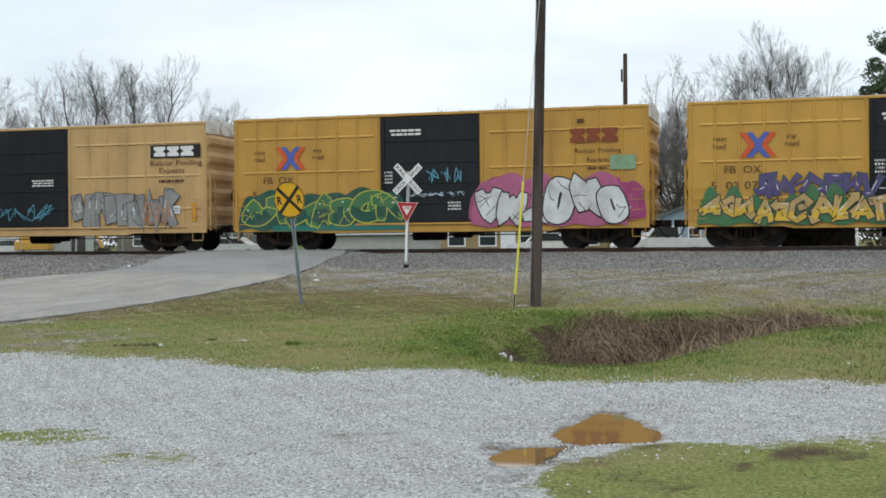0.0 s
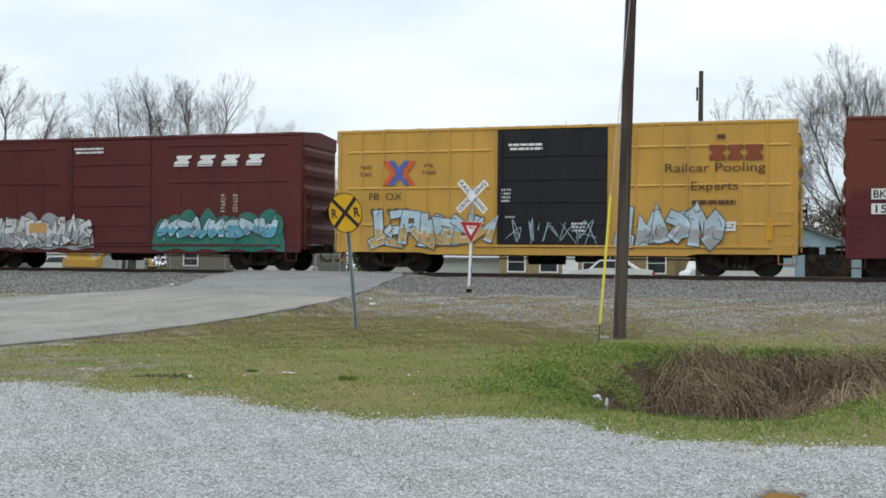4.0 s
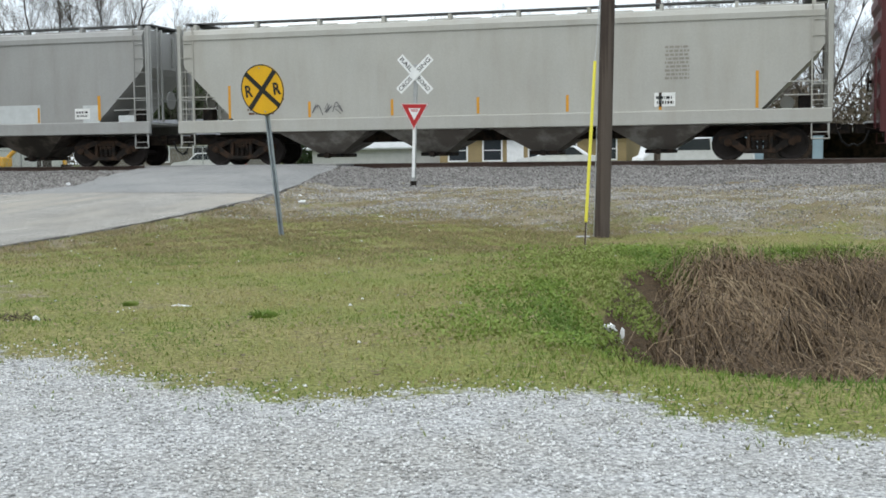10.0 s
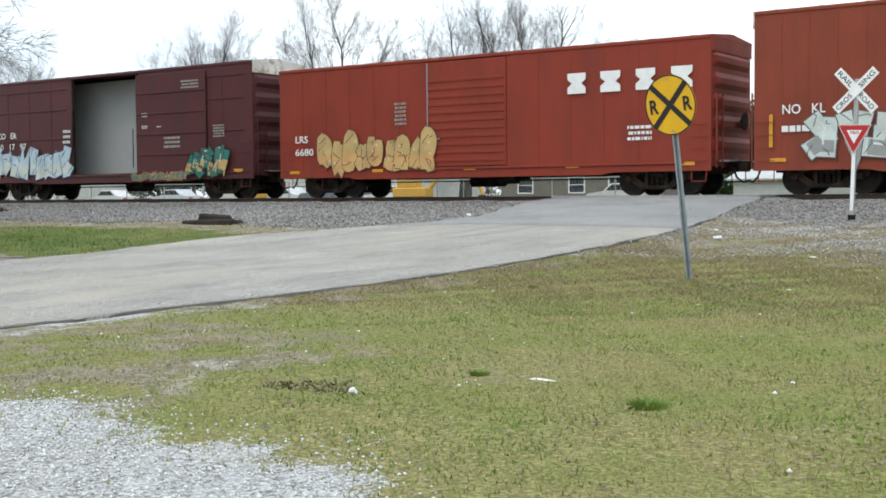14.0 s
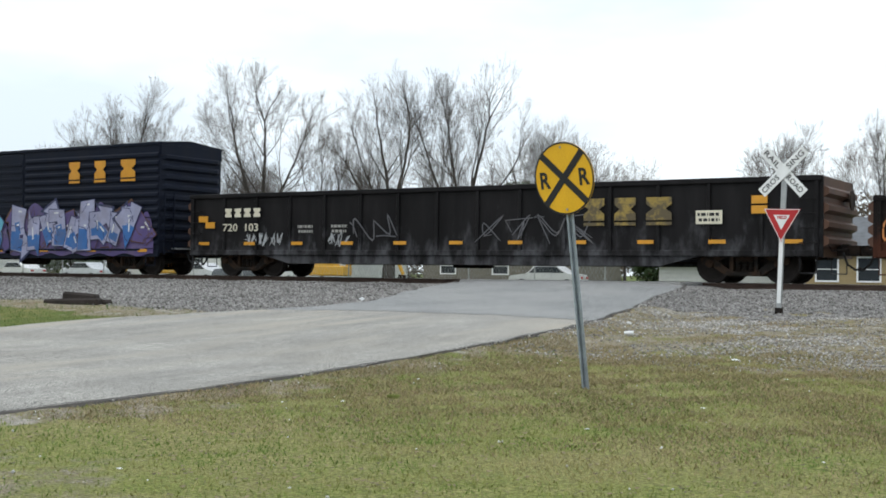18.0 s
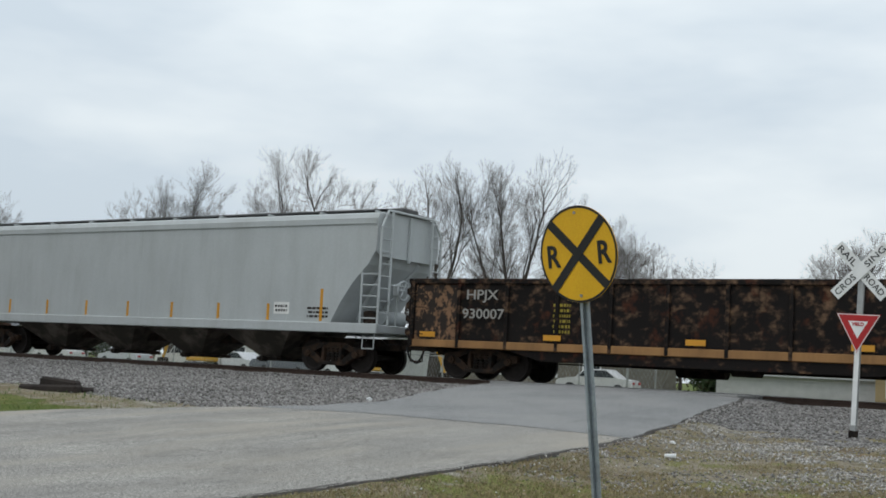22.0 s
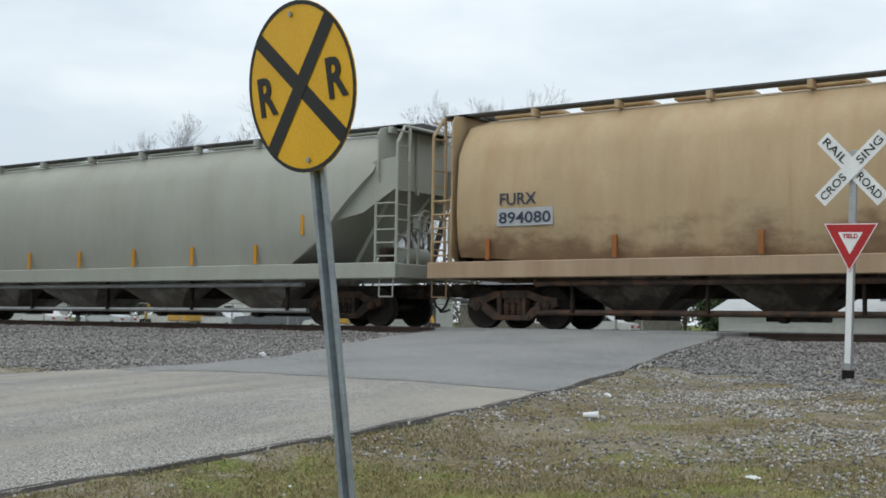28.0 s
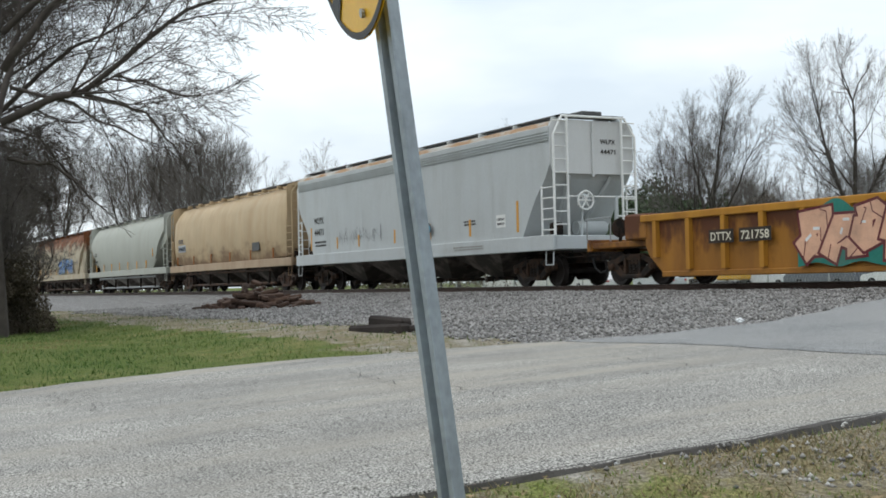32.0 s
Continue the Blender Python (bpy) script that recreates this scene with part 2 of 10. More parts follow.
        l.new(dr.outputs["Result"], sc.inputs[0])
        l.new(sc.outputs["Value"], mx.inputs["Fac"])
        l.new(col, mx.inputs["Color1"])
        col = mx.outputs["Color"]
    l.new(col, bs.inputs["Base Color"])
    if bump:
        bp = n.new("ShaderNodeBump")
        bp.inputs["Strength"].default_value, bp.inputs["Distance"].default_value = bump, 0.01
        l.new(fine.outputs["Fac"], bp.inputs["Height"])
        l.new(bp.outputs["Normal"], bs.inputs["Normal"])
    MATS[name] = m
    return m


def paint(name, color, grime=(0.10, 0.07, 0.05), amount=0.35, rust=None, rough=0.55, vary=0.10, spec=0.22):
    """Weathered rolling-stock paint, grime running down in streaks."""
    return mat(name, color, rough, 0, vary, 0.6, 0.02, 25, grime, amount, 0.9, (1.6, 1.6, 0.3), rust, spec=spec, edge=0.36, strong=0.55, grain=0.1)


def plain(name, color, rough=0.6, metal=0.0):
    return mat(name, color, rough, metal, 0.08, 4.0, 0.05, 60)


M_BLACK = plain("black_steel", (0.012, 0.012, 0.013), 0.6)
M_UNDER = mat("underframe_steel", (0.014, 0.012, 0.011), 0.85, 0, 0.3, 3, 0.3, 20, (0.04, 0.027, 0.02), 0.35, 3, spec=0.15)
M_TRUCK = mat("truck_cast_steel", (0.02, 0.017, 0.015), 0.8, 0.1, 0.3, 4, 0.3, 30, (0.06, 0.035, 0.022), 0.35, 3, spec=0.2)
M_RUSTTRUCK = mat("rusty_cast_steel", (0.10, 0.055, 0.035), 0.8, 0.1, 0.3, 4, 0.3, 30, (0.045, 0.035, 0.03), 0.4, 3)
M_WHEEL = mat("wheel_steel", (0.025, 0.02, 0.018), 0.65, 0.3, 0.25, 5, 0.2, 30, spec=0.25)
M_RAIL = mat("rail_steel", (0.07, 0.045, 0.035), 0.6, 0.4, 0.2, 3, 0.2, 30)
M_RAILTOP = mat("rail_head", (0.35, 0.34, 0.33), 0.3, 0.9, 0.1, 8, 0.05, 60)
M_TIE = mat("tie_wood", (0.075, 0.055, 0.045), 0.9, 0, 0.3, 5, 0.6, 40, rand=0.25)
M_WHITE = plain("white_paint", (0.72, 0.72, 0.70))
M_CREAM = plain("cream_paint", (0.62, 0.58, 0.46))
M_DARKTXT = plain("dark_lettering", (0.025, 0.022, 0.02))
M_BROWNTXT = plain("brown_lettering", (0.10, 0.045, 0.02))
M_AMBER = plain("amber_reflector", (0.58, 0.27, 0.025), 0.4)
M_DULLRED = plain("faded_red_paint", (0.22, 0.055, 0.022))
M_FADEDRED = plain("washed_out_red_paint", (0.50, 0.17, 0.06))
M_BLUE = plain("blue_paint", (0.08, 0.12, 0.42))
M_ORANGE = plain("orange_paint", (0.60, 0.10, 0.03))
M_GALV = mat("galvanised_steel", (0.36, 0.37, 0.37), 0.45, 0.6, 0.15, 4, 0.1, 40)
M_GALVROOF = mat("galvanised_roof", (0.62, 0.60, 0.55), 0.55, 0.1, 0.18, 1.2, 0.1, 30, (0.30, 0.20, 0.12), 0.25, 2.5)


# ---- ground ----
GY = (-80, -34, -27.5, -23, -19.4, -15.1, -13.1, -10, -7.4, -4.6, -2.0, 2.0, 4.6, 8, 15, 60)
GZ = (-1.35, -1.32, -1.23, -1.18, -1.07, -0.98, -0.80, -0.68, -0.57, -0.40, -0.17, -0.17, -0.45, -0.75, -0.8, -0.6)
RY = (-80, -34, -26, -19, -15.3, -11.9, -9, -5, -2.2, 2.2, 5, 10, 60)
RZ = (-1.32, -1.30, -1.18, -0.98, -0.74, -0.60, -0.44, -0.17, -0.015, -0.015, -0.2, -0.5, -0.55)
# left and right edges of the road along y
EDGE_Y = (-70, -30, -25, -23, -21, -19, -17.5, -16.3, -15.4, -14.4, -13, -11.6, -10.9, -9.3, -8, -6.8, -4, -1.9, 1.9, 60)
EDGE_L = (-17.5, -15.9, -15.6, -15.4, -15.3, -15.2, -15.1, -14.95, -14.75, -14.35, -13.85, -13.2, -12.9, -12.65, -12.95, -13.4, -14.05, -14.25, -14.25, -15.0)
EDGE_R = (-7.6, -6.9, -6.5, -6.08, -5.95, -5.88, -5.75, -5.6, -5.56, -5.62, -5.8, -5.98, -6.12, -6.4, -6.68, -6.95, -7.42, -7.95, -7.95, -7.5)
DITCH = ((3.05, -25.4), (2.9, -22.4), (3.6, -20.6), (4.9, -19.4), (7.5, -18.8), (40, -18.0), (40, -21.4), (9.3, -22.2), (7.8, -23.9), (7.05, -25.7),
         (6.6, -27.1), (6.15, -28.6), (5.85, -29.25), (5.3, -29.5), (4.6, -29.4), (3.95, -29.1), (3.35, -27.8))
PUDDLES = (((5.81, -34.17), (5.9, -33.25), (5.99, -32.68), (6.15, -32.68), (6.46, -33.42), (6.73, -34.1), (6.63, -34.38), (6.08, -34.58), (5.9, -34.4)),
           ((5.55, -35.3), (5.66, -34.9), (5.98, -34.78), (5.97, -35.1), (5.95, -35.6), (5.72, -35.72)))


def inside_depth(x, y, poly):
    """Distance inside a polygon; negative outside."""
    p = np.array(poly)
    q = np.roll(p, -1, 0)
    best, odd = np.full(np.shape(x), 1e9), np.zeros(np.shape(x), bool)
    for (ax, ay), (bx, by) in zip(p, q):
        t = np.clip(((x - ax) * (bx - ax) + (y - ay) * (by - ay)) / ((bx - ax) ** 2 + (by - ay) ** 2), 0, 1)
        best = np.minimum(best, np.hypot(x - ax - t * (bx - ax), y - ay - t * (by - ay)))
        with np.errstate(divide="ignore", invalid="ignore"):
            cross = ((ay > y) != (by > y)) & (x < (bx - ax) * (y - ay) / (by - ay) + ax)
        odd ^= cross
    return np.where(odd, best, -best)


def wob(x, y, s=1.0, k=0.0):
    """Smooth uneven field, about -1 to 1."""
    return (np.sin(x * 1.3 * s + 1.7 + k) * np.cos(y * 1.1 * s - 0.6 + k) + 0.6 * np.sin(x * 2.9 * s - y * 2.3 * s + k)
            + 0.4 * np.cos(x * 5.3 * s + y * 4.7 * s + 2 * k)) / 2.0


def smooth(a, b, v):
    t = np.clip((v - a) / (b - a), 0, 1)
    return t * t * (3 - 2 * t)


def road_l(y):
    return np.interp(y, EDGE_Y, EDGE_L)


def road_r(y):
    return np.interp(y, EDGE_Y, EDGE_R)


def road_z(y):
    return np.interp(y, RY, RZ)


def ground_z(x, y):
    z = np.interp(y, GY, GZ)
    z = z + 0.025 * wob(x, y, 0.5) + 0.012 * wob(x, y, 2.1, 1.0)
    left = smooth(-15, -20, x) * smooth(-30, -18, y) * smooth(-2, -9, y)
    z = z + left * 0.12
    z = z - 0.2 * smooth(-1.0, 2.0, x) * smooth(-14.0, -16.2, y) * smooth(-22.0, -19.0, y)
    d = inside_depth(x, y, DITCH)
    fall = np.where(x < 8.5, 0.22 + 0.78 * np.clip((-19.5 - y) / 8.0, 0, 1), 0.22 + 0.78 * np.clip((-18.4 - y) / 3.0, 0, 1))
    z = z - 1.05 * smooth(-0.2, 1.0, d) * fall - 0.06 * smooth(0.5, 2.0, d) * (1 + wob(x, y, 1.4))
    for p in PUDDLES:
        k = smooth(-0.35, 0.12, inside_depth(x, y, p))
        z = z * (1 - k) + k * -1.375
    near = smooth(1.0, 0.0, np.maximum(road_l(y) - x, x - road_r(y)))
    under = (x > road_l(y)) & (x < road_r(y))
    rz = road_z(y)
    z = z * (1 - near) + near * (rz - 0.05)
    return np.where(under, rz - 0.09, z)


def lot_mask(x, y):
    """Pale limestone lot and road shoulders."""
    e = np.interp(x, (-6.5, -4.5, -2.7, -1.3, -0.4, 0.4, 1.0, 1.7, 2.6, 3.4, 4.1, 4.6, 5.0, 5.7, 6.6, 7.5, 8.6), (-31.0, -30.3, -29.6, -29.95, -29.95, -30.1, -30.4, -30.7, -30.62, -30.28, -30.28, -30.7, -31.0, -31.25, -30.9, -30.55, -30.8))
    e = e + 0.05 * wob(x, y, 0.9) + 0.24 * wob(x, y, 2.1, 6.0) + 0.16 * wob(x, y, 6.1, 2.0)
    m = smooth(0.6 + 0.5 * smooth(1.0, -1.0, x), -0.6, y - e)
    m = m * smooth(-1.0, 0.6, x - road_l(y))
    m = np.maximum(m, smooth(1.3, 0.2, np.abs(x - road_r(y) - 0.1)) * smooth(-22, -25.5, y) * (0.5 + 0.3 * wob(x, y, 1.4, 7.0)))
    g = smooth(0.0, 1.5, (-34.4 + (x - 6.6) * 0.67 + 0.3 * wob(x, y, 1.2)) - y) * smooth(5.7, 6.5, x + 0.25 * wob(x, y, 2))
    m = m * (1 - g)
    m = m * (1 - 0.55 * smooth(0.1, 0.8, wob(x, y, 1.7, 0.4)) * smooth(1.9, 0.5, np.hypot((x - 2.2) * 0.8, y + 35.6)))
    for px, py, rx, ry, k in ((1.5, -35.5, 1.2, 0.6, 0.6), (0.9, -36.6, 0.7, 0.5, 0.6), (3.1, -36.2, 0.8, 0.4, 0.5), (6.9, -34.85, 0.5, 0.35, 0.75)):
        m = m * (1 - k * smooth(1.1, 0.5, np.hypot((x - px) / rx, (y - py) / ry) + 0.5 * wob(x, y, 3.1, px)))
    return np.clip(m, 0, 1)


def damp_mask(x, y):
    """Darker, wetter gravel towards the puddles."""
    return smooth(-33.9, -34.8, y + 0.3 * wob(x, y, 1.1, 3.0)) * smooth(-38.6, -36.8, y) * smooth(-0.9, 0.6, wob(x, y, 1.7, 8.0) + 0.7 * wob(x + 0.3 * y, y, 4.1, 1.0)) * smooth(2.4, 3.4, x) * smooth(11.0, 9.0, x) + 0.36 * smooth(5.0, 8.0, x) * smooth(-31.4, -32.6, y) * smooth(-0.7, 0.7, wob(x, y, 1.9, 2.0) + 0.6 * wob(x, y, 5.1, 4.0))


def ballast_mask(x, y):
    right = smooth(-10.2, -8.6, y + 0.5 * wob(x, y, 0.8))
    left = smooth(-11.9, -10.9, y + 0.4 * wob(x, y, 0.7))
    m = np.where(x > -10, right, left) * smooth(7.5, 5.0, y)
    m = m * np.where(x > -10, smooth(-0.7, 0.25, wob(x, y, 1.2, 9.0) + (y + 7.5) * 0.38), 1.0)
    return np.clip(m, 0, 1)


def dirt_mask(x, y):
    """Thin, stony earth between the grass and the ballast, and along the road."""
    e = smooth(-16.3, -14.6, y + 0.5 * wob(x, y, 0.7)) * smooth(6.5, 5, y)
    e = np.where(x > -10, e, smooth(-14.2, -12.9, y + 0.3 * wob(x, y)) * smooth(6.5, 5, y))
    e = np.maximum(e, 0.75 * smooth(-17.9, -16.2, y + 0.6 * wob(x, y, 0.9)) * smooth(6.5, 5, y) * (x > -10) * smooth(-0.5, 0.2, wob(x, y, 1.5, 4.0) + 0.3))
    e = np.maximum(e, smooth(2.1, 0.4, x - road_r(y) + 0.45 * wob(x, y, 1.5)) * (x > road_r(y)) * (0.72 + 0.28 * smooth(-17, -15, y)))
    e = np.maximum(e, smooth(0.9, 0.2, road_l(y) - x + 0.2 * wob(x, y, 1.5)) * (x < road_l(y)) * 0.9)
    e = np.maximum(e, 0.52 * smooth(1.0, 0.3, np.hypot(x + 0.7, (y + 26.9) * 1.6)))
    e = np.maximum(e, 0.66 * smooth(-0.6, -3.0, x + 0.5 * wob(x, y, 0.9)) * smooth(-24.0, -26.5, y + 0.5 * wob(x, y, 1.0, 2.0)) * (x > road_r(y)))
    e = e * (0.62 + 0.38 * smooth(-0.5, 0.5, wob(x, y, 1.1, 3.0)))
    return np.clip(e, 0, 1)


def axis(*spans):
    out = []
    for a, b, s in spans:
        out.append(np.arange(a, b, s))
    return np.unique(np.concatenate(out).round(3))


xs = axis((-3000, -400, 400), (-400, -60, 20), (-60, -22, 1.0), (-22, 13, 0.2), (13, 40, 0.7), (40, 400, 20), (400, 3001, 400))
ys = axis((-3000, -400, 400), (-400, -60, 20), (-60, -46, 1.0), (-46, -1.0, 0.2), (-1, 10, 0.5), (10, 60, 2.0), (60, 400, 20), (400, 3001, 400))
gx, gy = np.meshgrid(xs, ys)
gz = ground_z(gx, gy)
nx, ny = len(xs), len(ys)
ij = (np.arange(ny - 1)[:, None] * nx + np.arange(nx - 1)[None]).ravel()


def ground_material():
    m = bpy.data.materials.new("grass_gravel_earth")
    m.use_nodes = True
    nt = m.node_tree
    n, l = nt.nodes, nt.links
    bs = n["Principled BSDF"]
    bs.inputs["Roughness"].default_value = 0.95
    bs.inputs["Specular IOR Level"].default_value = 0.2
    tc = n.new("ShaderNodeTexCoord")

    def tex(scale, detail=6, rough=0.6):
        t = n.new("ShaderNodeTexNoise")
        t.inputs["Scale"].default_value, t.inputs["Detail"].default_value, t.inputs["Roughness"].default_value = scale, detail, rough
        l.new(tc.outputs["Object"], t.inputs["Vector"])
        return t.outputs["Fac"]

    def ramp(src, *stops):
        r = n.new("ShaderNodeValToRGB")
        while len(r.color_ramp.elements) < len(stops):
            r.color_ramp.elements.new(0.5)
        for e, (p, c) in zip(r.color_ramp.elements, stops):
            e.position, e.color = p, (*c, 1)
        l.new(src, r.inputs["Fac"])
        return r.outputs["Color"]

    def mix(fac, a, b):
        x = n.new("ShaderNodeMixRGB")
        l.new(fac, x.inputs["Fac"])
        l.new(a, x.inputs["Color1"])
        l.new(b, x.inputs["Color2"])
        return x.outputs["Color"]

    def mask(name, noise, spread=0.7):
        a = n.new("ShaderNodeAttribute")
        a.attribute_name = name
        s = n.new("ShaderNodeMath")
        s.operation = "MULTIPLY_ADD"
        l.new(noise, s.inputs[0])
        s.inputs[1].default_value = spread
        s.inputs[2].default_value = -spread / 2
        d = n.new("ShaderNodeMath")
        l.new(a.outputs["Fac"], d.inputs[0])
        l.new(s.outputs["Value"], d.inputs[1])
        r = n.new("ShaderNodeMapRange")
        r.interpolation_type = "SMOOTHSTEP"
        r.inputs["From Min"].default_value, r.inputs["From Max"].default_value = 0.36, 0.62
        l.new(d.outputs["Value"], r.inputs["Value"])
        return r.outputs["Result"]

    def crisp(src, lo=0.38, hi=0.62):
        q = n.new("ShaderNodeMapRange")
        q.inputs["From Min"].default_value, q.inputs["From Max"].default_value = lo, hi
        l.new(src, q.inputs["Value"])
        return q.outputs["Result"]

    n_big, n_mid, n_fine, n_stone = tex(0.35), crisp(tex(2.2)), tex(22), tex(48, 3, 0.7)
    v = n.new("ShaderNodeTexVoronoi")
    v.inputs["Scale"].default_value = 26
    l.new(tc.outputs["Object"], v.inputs["Vector"])
    grass = mix(n_mid, ramp(n_big, (0.35, (0.135, 0.165, 0.036)), (0.62, (0.20, 0.205, 0.065))),
                ramp(n_fine, (0.35, (0.10, 0.145, 0.026)), (0.65, (0.25, 0.235, 0.085))))
    lot = mix(n_mid, ramp(n_stone, (0.3, (0.223, 0.223, 0.220)), (0.66, (0.602, 0.606, 0.611))), ramp(v.outputs["Distance"], (0.0, (0.602, 0.602, 0.602)), (0.6, (0.317, 0.317, 0.313))))
    lot = mix(crisp(tex(0.7, 6, 0.65), 0.46, 0.66), lot, ramp(n_stone, (0.3, (0.17, 0.163, 0.15)), (0.66, (0.50, 0.49, 0.465))))
    ballast = mix(n_mid, ramp(n_stone, (0.3, (0.088, 0.083, 0.080)), (0.7, (0.377, 0.369, 0.361))), ramp(v.outputs["Distance"], (0.0, (0.368, 0.356, 0.344)), (0.55, (0.114, 0.105, 0.099))))
    earth = mix(n_mid, ramp(n_fine, (0.38, (0.125, 0.10, 0.06)), (0.62, (0.30, 0.255, 0.17))), ramp(n_stone, (0.37, (0.09, 0.078, 0.045)), (0.63, (0.36, 0.325, 0.27))))
    n_patch, n_patch2 = tex(0.8, 5, 0.62), tex(0.45, 5, 0.65)
    patch = ramp(n_patch, (0.36, (0.15, 0.11, 0.07)), (0.45, (0.21, 0.175, 0.095)), (0.52, (0.27, 0.235, 0.185)), (0.57, (0.16, 0.14, 0.075)), (0.64, (0.33, 0.305, 0.265)))
    earth = mix(crisp(tex(3.5), 0.42, 0.7), patch, earth)
    dry = ramp(n_fine, (0.3, (0.16, 0.14, 0.055)), (0.66, (0.28, 0.25, 0.11)))
    thin = n.new("ShaderNodeMapRange")
    thin.inputs["From Min"].default_value, thin.inputs["From Max"].default_value, thin.inputs["To Max"].default_value = 0.43, 0.60, 0.85
    l.new(n_patch2, thin.inputs["Value"])
    grass = mix(thin.outputs["Result"], grass, dry)
    lush = mix(n_mid, ramp(n_fine, (0.35, (0.045, 0.08, 0.012)), (0.65, (0.12, 0.15, 0.032))), ramp(n_big, (0.35, (0.07, 0.11, 0.018)), (0.65, (0.17, 0.165, 0.055))))
    grass = mix(mask("lush", tex(0.9), 0.5), grass, lush)
    col = mix(mask("earth", tex(1.6, 6, 0.7), 1.3), grass, earth)
    col = mix(mask("lot", tex(6, 6, 0.7), 1.2), col, lot)
    col = mix(mask("ballast", tex(1.9, 6, 0.7), 1.0), col, ballast)
    mud = n.new("ShaderNodeRGB")
    mud.outputs[0].default_value = (0.075, 0.05, 0.028, 1)
    col = mix(mask("mud", tex(2.5), 0.6), col, mud.outputs[0])
    sharp = n.new("ShaderNodeMapRange")
    sharp.inputs["From Min"].default_value, sharp.inputs["From Max"].default_value = 0.36, 0.64
    l.new(tex(34, 4, 0.75), sharp.inputs["Value"])
    ov = n.new("ShaderNodeMixRGB")
    ov.blend_type = "OVERLAY"
    ov.inputs["Fac"].default_value = 0.5
    l.new(col, ov.inputs["Color1"])
    l.new(sharp.outputs["Result"], ov.inputs["Color2"])
    col = ov.outputs["Color"]
    l.new(col, bs.inputs["Base Color"])
    bp = n.new("ShaderNodeBump")
    bp.inputs["Strength"].default_value, bp.inputs["Distance"].default_value = 0.9, 0.03
    l.new(n_stone, bp.inputs["Height"])
    l.new(bp.outputs["Normal"], bs.inputs["Normal"])
    return m


ground_me = raw_mesh("ground", np.stack([gx.ravel(), gy.ravel(), gz.ravel()], 1), np.stack([ij, ij + 1, ij + nx + 1, ij + nx], 1), ground_material(), True)
ditch_d = inside_depth(gx, gy, DITCH)
# ditch floor: mud, toned dark to give the deep shade under the brambles
mud = smooth(0.0, 0.5, ditch_d)
for p in PUDDLES:
    mud = np.maximum(mud, 0.55 * smooth(-0.25, 0.0, inside_depth(gx, gy, p)))
mud = np.maximum(mud, 0.42 * damp_mask(gx, gy))
mud = np.maximum(mud, smooth(1.0, 0.6, np.hypot((gx + 16.0) / 1.2, (gy + 20.7) / 0.45) + 0.25 * wob(gx, gy, 2.5)))
for key, field in (("lot", lot_mask(gx, gy)), ("ballast", ballast_mask(gx, gy)), ("earth", dirt_mask(gx, gy)), ("mud", mud), ("lush", smooth(-12.0, -14.0, gx))):
    at = ground_me.attributes.new(key, "FLOAT", "POINT")
    at.data.foreach_set("value", field.astype(np.float32).ravel())
ground = tagged(new("ground", ground_me), "patchy spring grass, pale gravel lot and stony earth", "ground", kind="structure")

# ---- road over the crossing ----
M_ROAD = mat("old_asphalt", (0.285, 0.272, 0.25), 0.93, 0, 0.16, 0.6, 0.8, 70, (0.165, 0.16, 0.152), 0.24, 1.0, (1.5, 0.5, 1), ((0.335, 0.305, 0.26), 0.22, 0.8, (1.3, 0.22, 1), None), spec=0.2, edge=0.3, strong=0.8, grain=1.0)
M_ROADNEW = mat("newer_asphalt", (0.222, 0.222, 0.221), 0.92, 0, 0.1, 0.6, 0.8, 80, (0.272, 0.264, 0.251), 0.25, 0.6, spec=0.2, edge=0.3, strong=0.7, grain=0.75)
M_TAR = mat("tarred_edge", (0.075, 0.068, 0.062), 0.95, 0, 0.2, 3, 0.8, 40)
road = thing("road", "worn grey asphalt road that climbs over the railway", "road", kind="structure")


def road_strip(name, y0, y1, material, lift=0.0, wl=0.0, wr=0.0):
    b = Build()
    yy = np.linspace(y0, y1, int((y1 - y0) / 0.35) + 1)
    rows = []
    for y in yy:
        e = 0.10 * wob(np.array(3.0), np.array(y), 1.3) + 0.05 * wob(np.array(1.0), np.array(y), 5.0)
        xl = float(road_l(y)) - 0.12 * wob(np.array(9.0), np.array(y), 1.7) + wl
        xr = float(road_r(y)) + e * 0.6 + wr
        z = float(road_z(y)) + lift
        row = []
        for k in range(13):
            u = k / 12
            x = xl + (xr - xl) * u
            row.append((float(x), float(y), z + 0.05 * math.sin(math.pi * u) - 0.03 + 0.008 * float(wob(np.array(x), np.array(y), 1.6))))
        row.append((float(xr) + 0.03, float(y), z - 0.16))
        row.insert(0, (float(xl) - 0.03, float(y), z - 0.16))
        rows.append(row)
    b.loft(rows, close=False, caps=False)
    return part(name, b, material, road, smooth=True)


